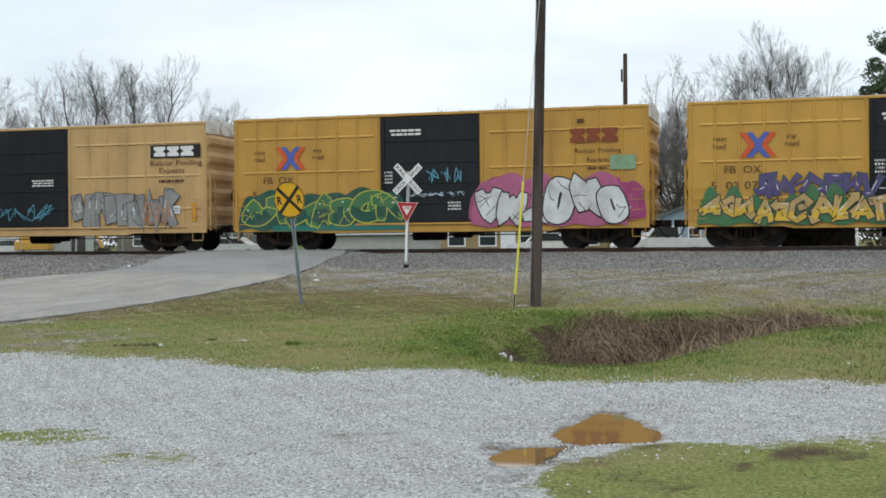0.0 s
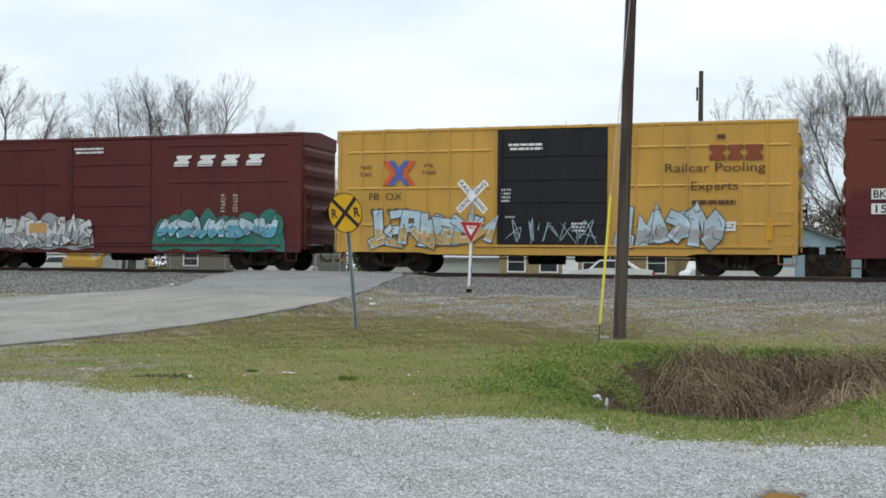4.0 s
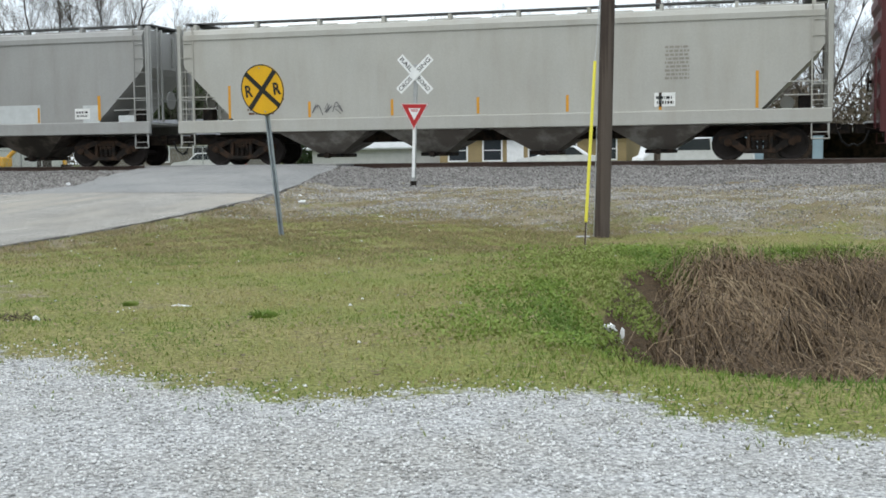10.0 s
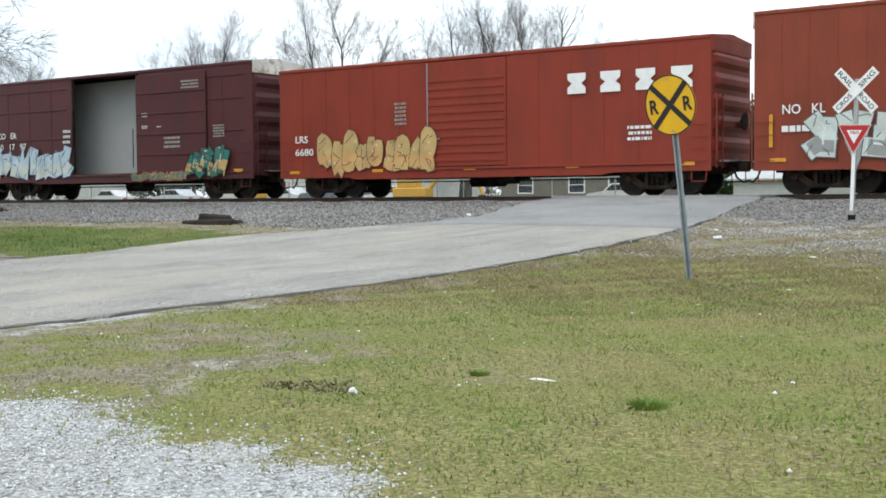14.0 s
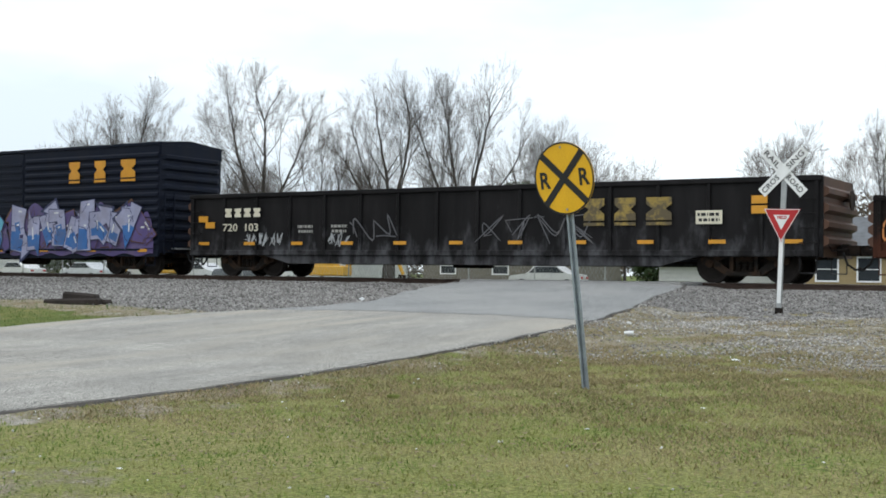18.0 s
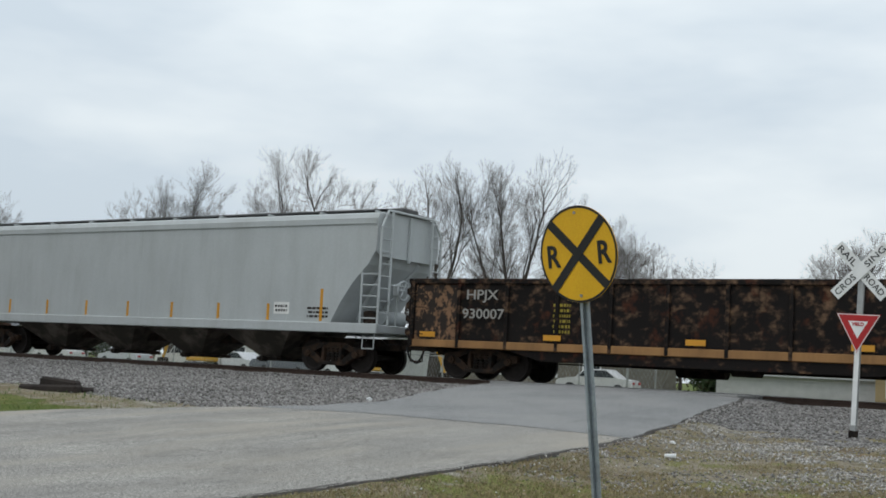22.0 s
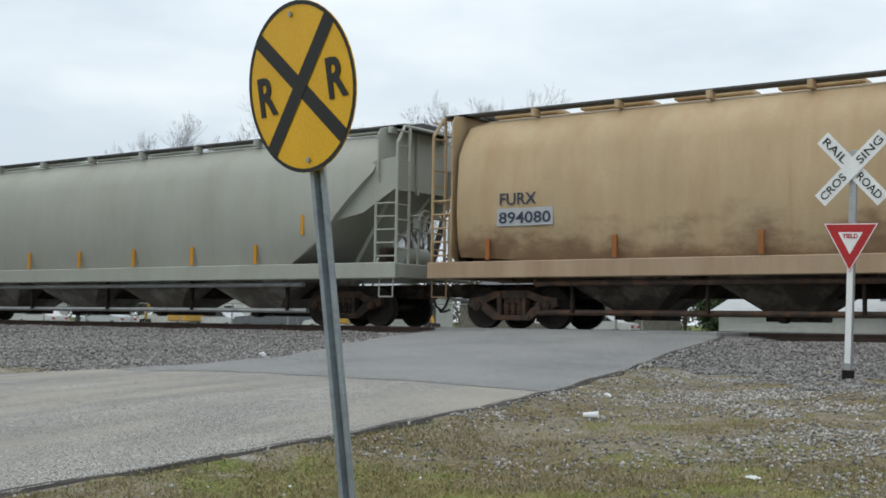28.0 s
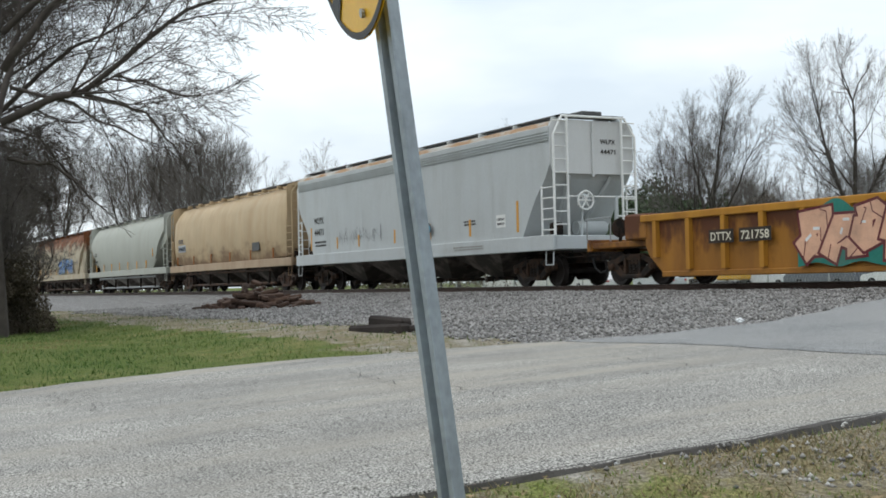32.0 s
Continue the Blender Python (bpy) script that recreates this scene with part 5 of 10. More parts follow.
def round_hopper(name, label, left, right, z0, z1, top, walk_z, skin, under, bays=4, trucks="rusty", pipes=True, wide=1.6, cut=0.95, low=True, sill=None):
    half = (right - left) / 2
    car = thing(name, label, "hopper car", ((left + right) / 2, 0, 0), group="cars of the freight train")
    CARS.append(car)
    h = half - 0.75
    sec = [(1.42, z1 - 0.02), (wide - 0.06, z1 + 0.45), (wide, z1 + 1.0), (wide, z1 + 1.5), (wide - 0.07, top - 0.75), (wide - 0.26, top - 0.35), (1.05, top), (0.55, top + 0.16)]
    full = [(-y, z) for y, z in sec] + [(y, z) for y, z in sec[::-1]]
    rings = []
    for k in range(27):
        u = -1 + 2 * k / 26
        x = h * math.sin(u * math.pi / 2) if abs(u) > 0.6 else h * math.sin(0.6 * math.pi / 2) * u / 0.6
        d = h - abs(x)
        zb = z1 - 0.02 + max(0.0, 2.3 - d) * cut
        sq = 1.0 - 0.07 * max(0.0, 1 - d / 0.5)
        rings.append([(x, y * sq, max(z, zb) if z < top - 0.6 else z - 0.05 * max(0.0, 1 - d / 0.4)) for y, z in full])
    part("body", Build().loft(rings), skin, car, smooth=True)
    for k in range(1, 7):
        x = -h + 2 * h * k / 7
        if abs(x) < h - 2.5:
            part("weld_seam", Build().loft([[(xx, y * 1.004, z) for y, z in full] for xx in (x - 0.015, x + 0.015)], caps=False), skin, car, smooth=True)
    if cut > 0.1:
        for e in (-1, 1):
            for y in (-1.41, 1.38):
                edge = [(e * (h - 2.2), z1), (e * (h - 0.05), top - 0.62), (e * (half - 0.12), top - 0.55)]
                if low:
                    poly = edge + [(e * (half - 0.12), z1 + 1.25), (e * (half - 0.5), z1 + 1.15), (e * (half - 0.85), z1 + 0.75), (e * (half - 0.95), z1)]
                else:
                    poly = [(e * (h - 1.15), z1 + 1.05)] + edge[1:] + [(e * (half - 0.12), z1 + 1.75), (e * (h - 0.35), z1 + 1.2)]
                part("end_gusset", Build().prism(poly, "y", y, y + 0.03), skin, car)
    hopper_common(car, half, z0, z1, top, walk_z, skin, M_RUSTTRUCK if trucks == "rusty" else M_GALV, bays, under, trucks, pipes, sill=sill, plain_ends=False)
    for e in (-1, 1):
        caged_end(car, half, half - 0.62, e, z0, z1, top, walk_z, skin, skin, skin, 3.3 if cut > 0.1 else z1 + 0.02)
    return car, half


def gondola(name, label, left, right, bottom, top, skin, ribs=14, chord=None, belly=0.0, trucks="dark", inside=None):
    half = (right - left) / 2
    car = thing(name, label, "gondola car", ((left + right) / 2, 0, 0), group="cars of the freight train")
    CARS.append(car)
    chord = chord or skin
    for s in (-1, 1):
        lo, hi = min(s * 1.42, s * 1.48), max(s * 1.42, s * 1.48)
        poly = [(-half, bottom + 0.25), (-half + 3.2, bottom + 0.25), (-half + 4.2, bottom - belly), (half - 4.2, bottom - belly), (half - 3.2, bottom + 0.25), (half, bottom + 0.25), (half, top), (-half, top)]
        part("side", Build().prism(poly, "y", lo, hi), skin, car)
        part("top_chord", Build().box(-half, half, min(s * 1.40, s * 1.56), max(s * 1.40, s * 1.56), top - 0.12, top + 0.02, 0.02), skin, car)
        part("bottom_chord", Build().box(-half + 0.1, half - 0.1, min(s * 1.44, s * 1.54), max(s * 1.44, s * 1.54), bottom + 0.26, bottom + 0.42 if chord is skin else bottom + 0.46, 0.015), chord, car)
        for k in range(ribs + 1):
            x = -half + 0.15 + k * (2 * half - 0.3) / ribs
            part("side_stake", Build().box(x - 0.05, x + 0.05, min(s * 1.47, s * 1.55), max(s * 1.47, s * 1.55), bottom + 0.27, top - 0.1, 0.012), skin, car)
        for e in (-1, 1):
            x = e * (half - 0.35)
            part("sill_step", Build().tube([(x - 0.2, s * 1.5, bottom + 0.3), (x - 0.2, s * 1.52, bottom - 0.15), (x + 0.2, s * 1.52, bottom - 0.15), (x + 0.2, s * 1.5, bottom + 0.3)], 0.016, 5), skin, car)
            for j in range(4):
                part("grab_iron", Build().tube([(x - 0.2, s * 1.5, bottom + 0.6 + j * 0.36), (x - 0.2, s * 1.6, bottom + 0.6 + j * 0.36), (x + 0.2, s * 1.6, bottom + 0.6 + j * 0.36), (x + 0.2, s * 1.5, bottom + 0.6 + j * 0.36)], 0.012, 5), skin, car)
    for e in (-1, 1):
        xe = e * half
        part("end_wall", Build().box(min(xe, xe - e * 0.06), max(xe, xe - e * 0.06), -1.42, 1.42, bottom + 0.25, top), inside or skin, car)
        for k in range(4):
            z = bottom + 0.5 + k * (top - bottom - 0.6) / 4
            part("end_rib", Build().prism([(xe, z), (xe + e * 0.13, z + 0.08), (xe + e * 0.13, z + 0.2), (xe, z + 0.28)], "y", -1.45, 1.45), inside or skin, car)
        part("brake_wheel", Build().cyl((xe + e * 0.2, 0.5, top - 0.5), (xe + e * 0.24, 0.5, top - 0.5), 0.26, n=14).cyl((xe, 0.5, top - 0.5), (xe + e * 0.2, 0.5, top - 0.5), 0.04, n=8), M_UNDER, car)
    part("floor", Build().box(-half + 0.07, half - 0.07, -1.41, 1.41, bottom + 0.3, bottom + 0.4), inside or skin, car)
    add_underframe(car, half, bottom + 0.28)
    add_couplers(car, half)
    for e in (-1, 1):
        add_truck(car, e * (half - 2.1), trucks)
    return car, half


def mark(car, half, x, z, body, size, m, width=None, y=-1.575, bold=0.004):
    """Reporting marks and numbers, x from the car's front end."""
    return lettering("lettering", body, size, m, car, x - half, y, z, width, bold)


M_DIMTXT = plain("dim_lettering", (0.30, 0.29, 0.27))
# paints of the cars
Y1 = paint("box_yellow_pale", (0.57, 0.37, 0.165), (0.28, 0.17, 0.09), 0.28)
Y2 = paint("box_yellow", (0.51, 0.285, 0.062), (0.26, 0.15, 0.06), 0.25)
Y3 = paint("box_yellow_bright", (0.54, 0.31, 0.066), (0.30, 0.18, 0.07), 0.22)
DOORBLK = paint("door_black", (0.012, 0.0135, 0.017), (0.035, 0.032, 0.03), 0.2)
MAROON1 = paint("maroon", (0.105, 0.022, 0.022), (0.06, 0.03, 0.03), 0.3)
MAROON2 = paint("maroon_red", (0.100, 0.019, 0.022), (0.05, 0.02, 0.02), 0.3, ((0.135, 0.036, 0.022), 0.55, 0.8, (1.5, 1.5, 0.5), (2.2, 3.2)))
MAROON3 = paint("maroon_dark", (0.085, 0.022, 0.024), (0.05, 0.025, 0.025), 0.3)
RED1 = paint("oxide_red", (0.235, 0.034, 0.018), (0.10, 0.03, 0.02), 0.28)
RED2 = paint("orange_red", (0.225, 0.045, 0.022), (0.09, 0.03, 0.02), 0.3)
NAVY = paint("navy_blue", (0.007, 0.010, 0.020), (0.016, 0.016, 0.02), 0.2, spec=0.1)
GONBLK = paint("gondola_black", (0.0085, 0.008, 0.0085), (0.03, 0.027, 0.028), 0.3, ((0.085, 0.085, 0.092), 0.22, 1.9, (1.0, 1.0, 0.45), (2.4, -0.6)), spec=0.1)
GONBRN = paint("gondola_brown", (0.0085, 0.0075, 0.0075), (0.026, 0.016, 0.013), 0.3, ((0.062, 0.022, 0.013), 0.42, 1.6, (0.8, 0.8, 0.7), (1.85, 0.75)), spec=0.1)
GONRST = mat("gondola_rusty_black", (0.011, 0.009, 0.0085), 0.6, 0, 0.25, 0.8, 0.05, 30, (0.075, 0.026, 0.014), 0.06, 2.2, (1.0, 1.0, 0.8), ((0.19, 0.115, 0.07), 0.03, 4.5, (0.8, 0.8, 1.0), (-6.0, 9.0)), spec=0.1, edge=0.1, strong=0.8)
GONFLAKE = mat("peeled_tan_paint", (0.20, 0.11, 0.06), 0.8, 0, 0.3, 2, 0.1, 40, (0.012, 0.01, 0.009), 0.42, 5.0, (1, 1, 0.8), edge=0.06, strong=0.95)
GONTAN = paint("worn_tan_chord", (0.34, 0.18, 0.07), (0.05, 0.03, 0.02), 0.45)
GONIN = paint("rusty_inside", (0.10, 0.05, 0.032), (0.03, 0.02, 0.018), 0.4)
HGRY1 = paint("hopper_grey", (0.324, 0.324, 0.315), (0.22, 0.20, 0.18), 0.25, vary=0.06)
HGRY2 = paint("hopper_pale_grey", (0.405, 0.400, 0.370), (0.30, 0.27, 0.22), 0.25, vary=0.06)
HGRY3 = paint("hopper_blue_grey", (0.45, 0.475, 0.48), (0.30, 0.30, 0.29), 0.2, vary=0.05)
# the last colour turns the side greyer below about 2.5 m
HCRM = paint("hopper_cream", (0.46, 0.425, 0.345), (0.34, 0.175, 0.08), 0.34, ((0.30, 0.295, 0.27), 0.3, 0.6, (0.3, 0.3, 0.8), (2.56, 2.36)))
HRST = paint("hopper_cream_rusted", (0.45, 0.41, 0.315), (0.32, 0.15, 0.055), 0.34, ((0.145, 0.042, 0.010), 0.38, 2.0, (0.9, 0.9, 0.4), (2.6, 4.5)), rough=0.75)
HGRN = paint("hopper_grey_green", (0.373, 0.382, 0.340), (0.30, 0.28, 0.22), 0.28, vary=0.06)
HTAN = paint("hopper_tan", (0.47, 0.36, 0.225), (0.35, 0.205, 0.09), 0.36, ((0.20, 0.125, 0.072), 0.27, 1.4, (0.6, 0.6, 1.0), (2.9, 1.2)))
HWHT = paint("hopper_white_grey", (0.47, 0.495, 0.50), (0.34, 0.33, 0.31), 0.18, vary=0.05)
WELLY = paint("well_yellow", (0.32, 0.142, 0.024), (0.105, 0.042, 0.018), 0.5, ((0.09, 0.032, 0.015), 0.26, 2.2, (1.0, 1.0, 0.5), (0.2, 1.9)))
# brighter copy of the well yellow: light and wear on chord and posts put in
WELLLIT = paint("well_yellow_lit_worn", (0.42, 0.20, 0.025), (0.14, 0.05, 0.02), 0.36)
UNDERGREY = mat("dusty_grey_bay", (0.30, 0.285, 0.26), 0.85, 0, 0.2, 1, 0.2, 20, (0.13, 0.11, 0.095), 0.45, 1.2)
# darker bay copy: dirt, with the shade under the car put into the colour
UNDERDARK = mat("dirty_shaded_bay", (0.13, 0.11, 0.092), 0.85, 0, 0.25, 1, 0.2, 20, (0.03, 0.025, 0.02), 0.45, 1.2)
INTERIOR = mat("pale_lining", (0.324, 0.324, 0.315), 0.7, 0, 0.12, 1, 0.1, 20, (0.2, 0.19, 0.18), 0.3, 1.5)
SPRAY = {k: mat("spray_" + k, c, 0.55, 0, 0.16, 1.7, 0.03, 40, (0.16, 0.13, 0.11), 0.2, 2.2, edge=0.3, strong=0.45) for k, c in {
    "white": (0.62, 0.63, 0.63), "black": (0.012, 0.012, 0.014), "pink": (0.42, 0.11, 0.22), "green": (0.012, 0.075, 0.05), "lime": (0.42, 0.44, 0.06),
    "teal": (0.015, 0.16, 0.125), "mint": (0.22, 0.36, 0.22), "cyan": (0.10, 0.32, 0.44), "blue": (0.035, 0.13, 0.36), "navy": (0.02, 0.03, 0.09), "violet": (0.09, 0.065, 0.19), "silver": (0.33, 0.345, 0.36),
    "grey": (0.09, 0.09, 0.10), "yellow": (0.62, 0.40, 0.04), "orange": (0.52, 0.20, 0.06), "ochre": (0.55, 0.32, 0.12), "rose": (0.42, 0.12, 0.13), "ice": (0.42, 0.55, 0.62),
    "ash": (0.27, 0.28, 0.27), "slate": (0.05, 0.06, 0.08), "leaf": (0.045, 0.16, 0.06), "magenta": (0.34, 0.05, 0.16), "straw": (0.48, 0.33, 0.13), "umber": (0.09, 0.04, 0.02), "steel": (0.16, 0.24, 0.40), "lilac": (0.31, 0.32, 0.46),
    "palemint": (0.38, 0.36, 0.27), "rust": (0.40, 0.17, 0.06), "fadedpink": (0.40, 0.17, 0.17), "mintwhite": (0.52, 0.58, 0.54), "peach": (0.62, 0.36, 0.24), "maroon": (0.11, 0.015, 0.02)}.items()}
SP = SPRAY


def yellow_details(car, half, number, mark_m=M_BROWNTXT, words=1.0, tx=M_DULLRED, seed=0):
    y = -1.56
    swap_logo(car, -half + 1.72, 3.05, 1.25, y)
    lettering("lettering", "next", 0.26, mark_m, car, -half + 0.85, y, 3.62)
    lettering("lettering", "load", 0.26, mark_m, car, -half + 0.85, y, 3.36)
    lettering("lettering", "any", 0.26, mark_m, car, -half + 3.25, y, 3.66)
    lettering("lettering", "road", 0.26, mark_m, car, -half + 3.2, y, 3.40)
    lettering("lettering", "FB  OX", 0.36, mark_m, car, -half + 1.2, y, 2.52, 1.25)
    lettering("lettering", number, 0.36, mark_m, car, -half + 0.75, y, 1.98, 1.95)
    block_marks(car, half - 2.75, y, 3.72, (0.52, 0.5, 0.56), 0.5, 0.05, tx)
    if words:
        k = words
        x = half - 0.9 - 3.3 * k
        lettering("lettering", "Railcar Pooling", 0.36 * k + 0.04, mark_m, car, x, y, 3.36, 3.2 * k)
        lettering("lettering", "Experts", 0.36 * k + 0.04, mark_m, car, x + 0.85 * k, y, 3.32 - 0.55 * k, 1.5 * k)
        bars(car, x + 0.9 * k, y, 3.26 - 1.0 * k, 1.4 * k, 0.2 * k + 0.04, 1, mark_m, seed + 2)
    bars(car, 5.9 - half + 0.4, -1.585, 4.15, 1.2, 0.28, 2, M_WHITE, seed + 3)
    bars(car, 5.9 - half + 0.15, -1.585, 2.4, 0.35, 0.5, 4, M_WHITE, seed + 4)
    bars(car, 5.9 - half + 2.6, -1.585, 1.4, 0.5, 0.35, 3, M_WHITE, seed + 5)
    part("route_plate", Build().box(half - 2.3, half - 1.9, y - 0.006, y, 1.45, 1.75), M_WHITE, car)
    bars(car, half - 2.26, y - 0.007, 1.5, 0.32, 0.2, 2, M_BLACK, seed + 6)
    part("warning_stripe", Build().box(half - 0.95, half - 0.75, y - 0.006, y, 1.15, 1.85), M_AMBER, car)
    part("vent", Build().box(half - 2.5, half - 2.25, y - 0.03, y, 4.42, 4.56, 0.02), M_BROWNTXT, car)


FB = dict(top=5.02, bottom=0.68, d0=5.9, d1=9.68, posts=7)
car, half = boxcar("boxcar", "pale peach-yellow boxcar with black doors and grey graffiti", -29.67, -13.93, skin=Y1, door=DOORBLK, roof=M_GALVROOF, ends=Y1, **FB)
part("emblem_plate", Build().box(half - 2.35, half - 0.2, -1.568, -1.562, 3.62, 4.12), M_BLACK, car)
block_marks(car, half - 2.2, -1.57, 3.68, (0.5, 0.5, 0.55), 0.38, 0.08, M_WHITE)
lettering("lettering", "Railcar Pooling", 0.3, M_BROWNTXT, car, half - 2.4, -1.56, 3.32, 2.25)
lettering("lettering", "Experts", 0.3, M_BROWNTXT, car, half - 2.0, -1.56, 3.03, 1.1)
bars(car, half - 2.0, -1.56, 2.62, 1.1, 0.2, 1, M_BROWNTXT, 3)
part("route_plate", Build().box(half - 1.5, half - 1.1, -1.568, -1.562, 1.45, 1.75), M_WHITE, car)
bars(car, half - 1.46, -1.57, 1.5, 0.32, 0.2, 2, M_BLACK, 2)
part("warning_stripe", Build().box(half - 0.6, half - 0.4, -1.57, -1.562, 1.15, 1.85), M_AMBER, car)
graffiti(car, 2.0, half - 1.3, 0.78, 2.35, 11, -1.575, None, SP["ash"], SP["slate"], None, "block", 6, 0.12, 0.03)
scribble(car, half - 2.6, half - 1.2, 0.9, 2.0, 12, -1.61, SP["orange"], 0.035, 2)
scribble(car, -1.4, 1.2, 1.2, 1.9, 5, -1.6, SP["cyan"], 0.03)
bars(car, 0.2, -1.585, 2.6, 1.0, 0.3, 3, M_WHITE, 4)

car, half = boxcar("boxcar", "yellow boxcar with black doors and green and white graffiti", -12.73, 3.01, skin=Y2, door=DOORBLK, roof=M_GALVROOF, ends=Y2, **FB)
yellow_details(car, half, "5  03 26 6", words=0.52, seed=10)
graffiti(car, -half + 0.4, -1.1, 0.75, 2.15, 21, -1.575, SP["green"], SP["leaf"], SP["lime"], SP["green"], "bubble", 5, 0.17, 0.045, 0.2)
part("paint_band", Build().box(-half + 1.6, -0.9, -1.577, -1.573, 0.72, 0.92), SP["teal"], car)
graffiti(car, 1.7, half - 0.95, 0.8, 2.55, 22, -1.602, SP["pink"], SP["white"], SP["black"], None, "bubble", 4, 0.15, 0.05, 0.25)
graffiti(car, 1.6, half - 0.3, 1.0, 2.35, 23, -1.566, SP["magenta"], SP["magenta"], SP["pink"], None, "bubble", 7, 0.2, 0.02, 0.3)
scribble(car, -0.2, 1.2, 2.4, 3.0, 6, -1.6, SP["cyan"], 0.03)
scribble(car, -0.9, 1.3, 1.9, 2.1, 7, -1.6, SP["ice"], 0.02, 6)
part("paint_patch", Build().box(half - 1.35, half - 0.45, -1.568, -1.562, 2.75, 3.25), SP["mint"], car, "pale green over-painted patch")

car, half = boxcar("boxcar", "yellow boxcar with black doors and grey-silver graffiti", 4.34, 20.03, skin=Y3, door=DOORBLK, roof=M_GALVROOF, ends=Y3, **FB)
yellow_details(car, half, "5  02 07 5", words=0.52, tx=M_FADEDRED, seed=20)
graffiti(car, -half + 0.5, -1.4, 0.75, 1.75, 31, -1.602, SP["leaf"], SP["straw"], SP["black"], SP["yellow"], "wild", 7, 0.15, 0.03, 0.7)
graffiti(car, -half + 2.3, -1.6, 1.5, 2.5, 33, -1.566, None, SP["violet"], SP["green"], None, "wild", 5, 0.14, 0.02)
graffiti(car, 1.3, half - 2.0, 0.75, 2.3, 32, -1.602, None, SP["silver"], SP["black"], SP["white"], "block", 6, 0.17, 0.035)
graffiti(car, 0.6, half - 0.4, 0.78, 2.2, 34, -1.566, SP["grey"], SP["grey"], SP["slate"], None, "bubble", 7, 0.2, 0.03, 0.6, SP["slate"])

car, half = boxcar("boxcar", "maroon boxcar with white marks and teal graffiti", 21.49, 37.21, 5.02, 0.65, MAROON1, MAROON1, MAROON1, MAROON1, 5.9, 9.55, 5, (3.25, 4.6), "seam", cap=MAROON1)
block_marks(car, half - 5.2, -1.57, 3.9, (0.62, 0.62, 0.62, 0.62), 0.33, 0.38, M_WHITE, 0.45, True)
block_marks(car, -half + 0.7, -1.57, 2.45, (0.26, 0.26, 0.2, 0.26, 0.26), 0.3, 0.1, M_CREAM)
mark(car, half, 0.7, 1.95, "729  199", 0.4, M_CREAM, 1.5)
bars(car, -half + 6.2, -1.6, 4.35, 1.3, 0.28, 2, M_WHITE, 31)
bars(car, half - 3.2, -1.57, 2.1, 0.2, 0.7, 6, M_CREAM, 32)
bars(car, half - 2.7, -1.57, 2.1, 0.2, 0.7, 6, M_CREAM, 33)
graffiti(car, -half + 0.8, -half + 6.9, 0.72, 1.95, 41, -1.575, SP["silver"], SP["white"], SP["black"], SP["silver"], "wild", 9, 0.14, 0.03, 0.35)
part("paint_patch", Build().box(-half + 4.2, -half + 5.0, -1.612, -1.61, 1.35, 1.72), SP["ochre"], car)
graffiti(car, 2.2, half - 1.0, 1.1, 1.95, 42, -1.602, None, SP["ice"], SP["black"], SP["cyan"], "bubble", 5, 0.17, 0.03)
graffiti(car, 2.0, half - 0.8, 0.7, 2.0, 43, -1.566, SP["teal"], SP["teal"], SP["green"], None, "bubble", 6, 0.2, 0.02, 0.4)

car, half = boxcar("boxcar", "yellow boxcar with black doors and pale blue graffiti", 38.63, 54.37, skin=Y3, door=DOORBLK, roof=M_GALVROOF, ends=Y3, **FB)
yellow_details(car, half, "5  05 97 5", seed=40)
graffiti(car, -half + 1.2, -2.1, 0.78, 2.2, 53, -1.575, None, SP["ice"], SP["slate"], SP["straw"], "wild", 5, 0.13, 0.03)
graffiti(car, 2.2, half - 2.2, 0.8, 2.3, 51, -1.585, None, SP["ice"], SP["slate"], SP["silver"], "block", 4, 0.13, 0.03)
scribble(car, -half + 6.2, -half + 9.4, 0.9, 1.9, 52, -1.6, SP["ice"], 0.02, 5)

car, half = boxcar("boxcar", "faded red-maroon boxcar with black and pink graffiti", 55.80, 71.55, 5.04, 0.58, MAROON2, MAROON2, MAROON2, MAROON2, 6.3, 9.3, 5, (2.8, 4.3), "seam")
for zz, parts_ in ((2.48, ("BK", "TY")), (2.02, ("15", "65", "39"))):
    for k, s in enumerate(parts_):
        part("number_panel", Build().box(-half + 0.75 + k * 0.66, -half + 1.25 + k * 0.66, -1.566, -1.56, zz - 0.05, zz + 0.28), M_WHITE, car)
        lettering("lettering", s, 0.34, M_DARKTXT, car, -half + 0.79 + k * 0.66, -1.569, zz, 0.42, 0.006)
bars(car, half - 2.0, -1.57, 2.0, 0.45, 0.75, 6, M_WHITE, 41)
bars(car, -half + 6.5, -1.6, 3.05, 0.3, 0.25, 2, M_WHITE, 42)
graffiti(car, -half + 2.0, half - 1.1, 0.62, 1.98, 61, -1.575, SP["rose"], SP["black"], SP["white"], None, "wild", 11, 0.2, 0.022, 0.3)

car, half = boxcar("boxcar", "yellow boxcar with black doors and pink and pale graffiti", 73.02, 88.91, skin=Y3, door=DOORBLK, roof=Y3, ends=Y3, **FB)
yellow_details(car, half, "5  05 26 8", seed=60)
graffiti(car, -half + 0.8, -1.8, 0.78, 2.1, 71, -1.575, None, SP["fadedpink"], SP["palemint"], SP["peach"], "wild", 6, 0.15, 0.035)
graffiti(car, 2.2, half - 2.7, 0.78, 1.8, 72, -1.575, SP["rust"], SP["palemint"], SP["fadedpink"], SP["straw"], "wild", 6, 0.13, 0.03, 0.8)
blobb = Build()
blob(blobb, [(half - 0.55, 3.2, 1.0), (half - 0.5, 3.5, 0.9)], 0.26, -1.575)
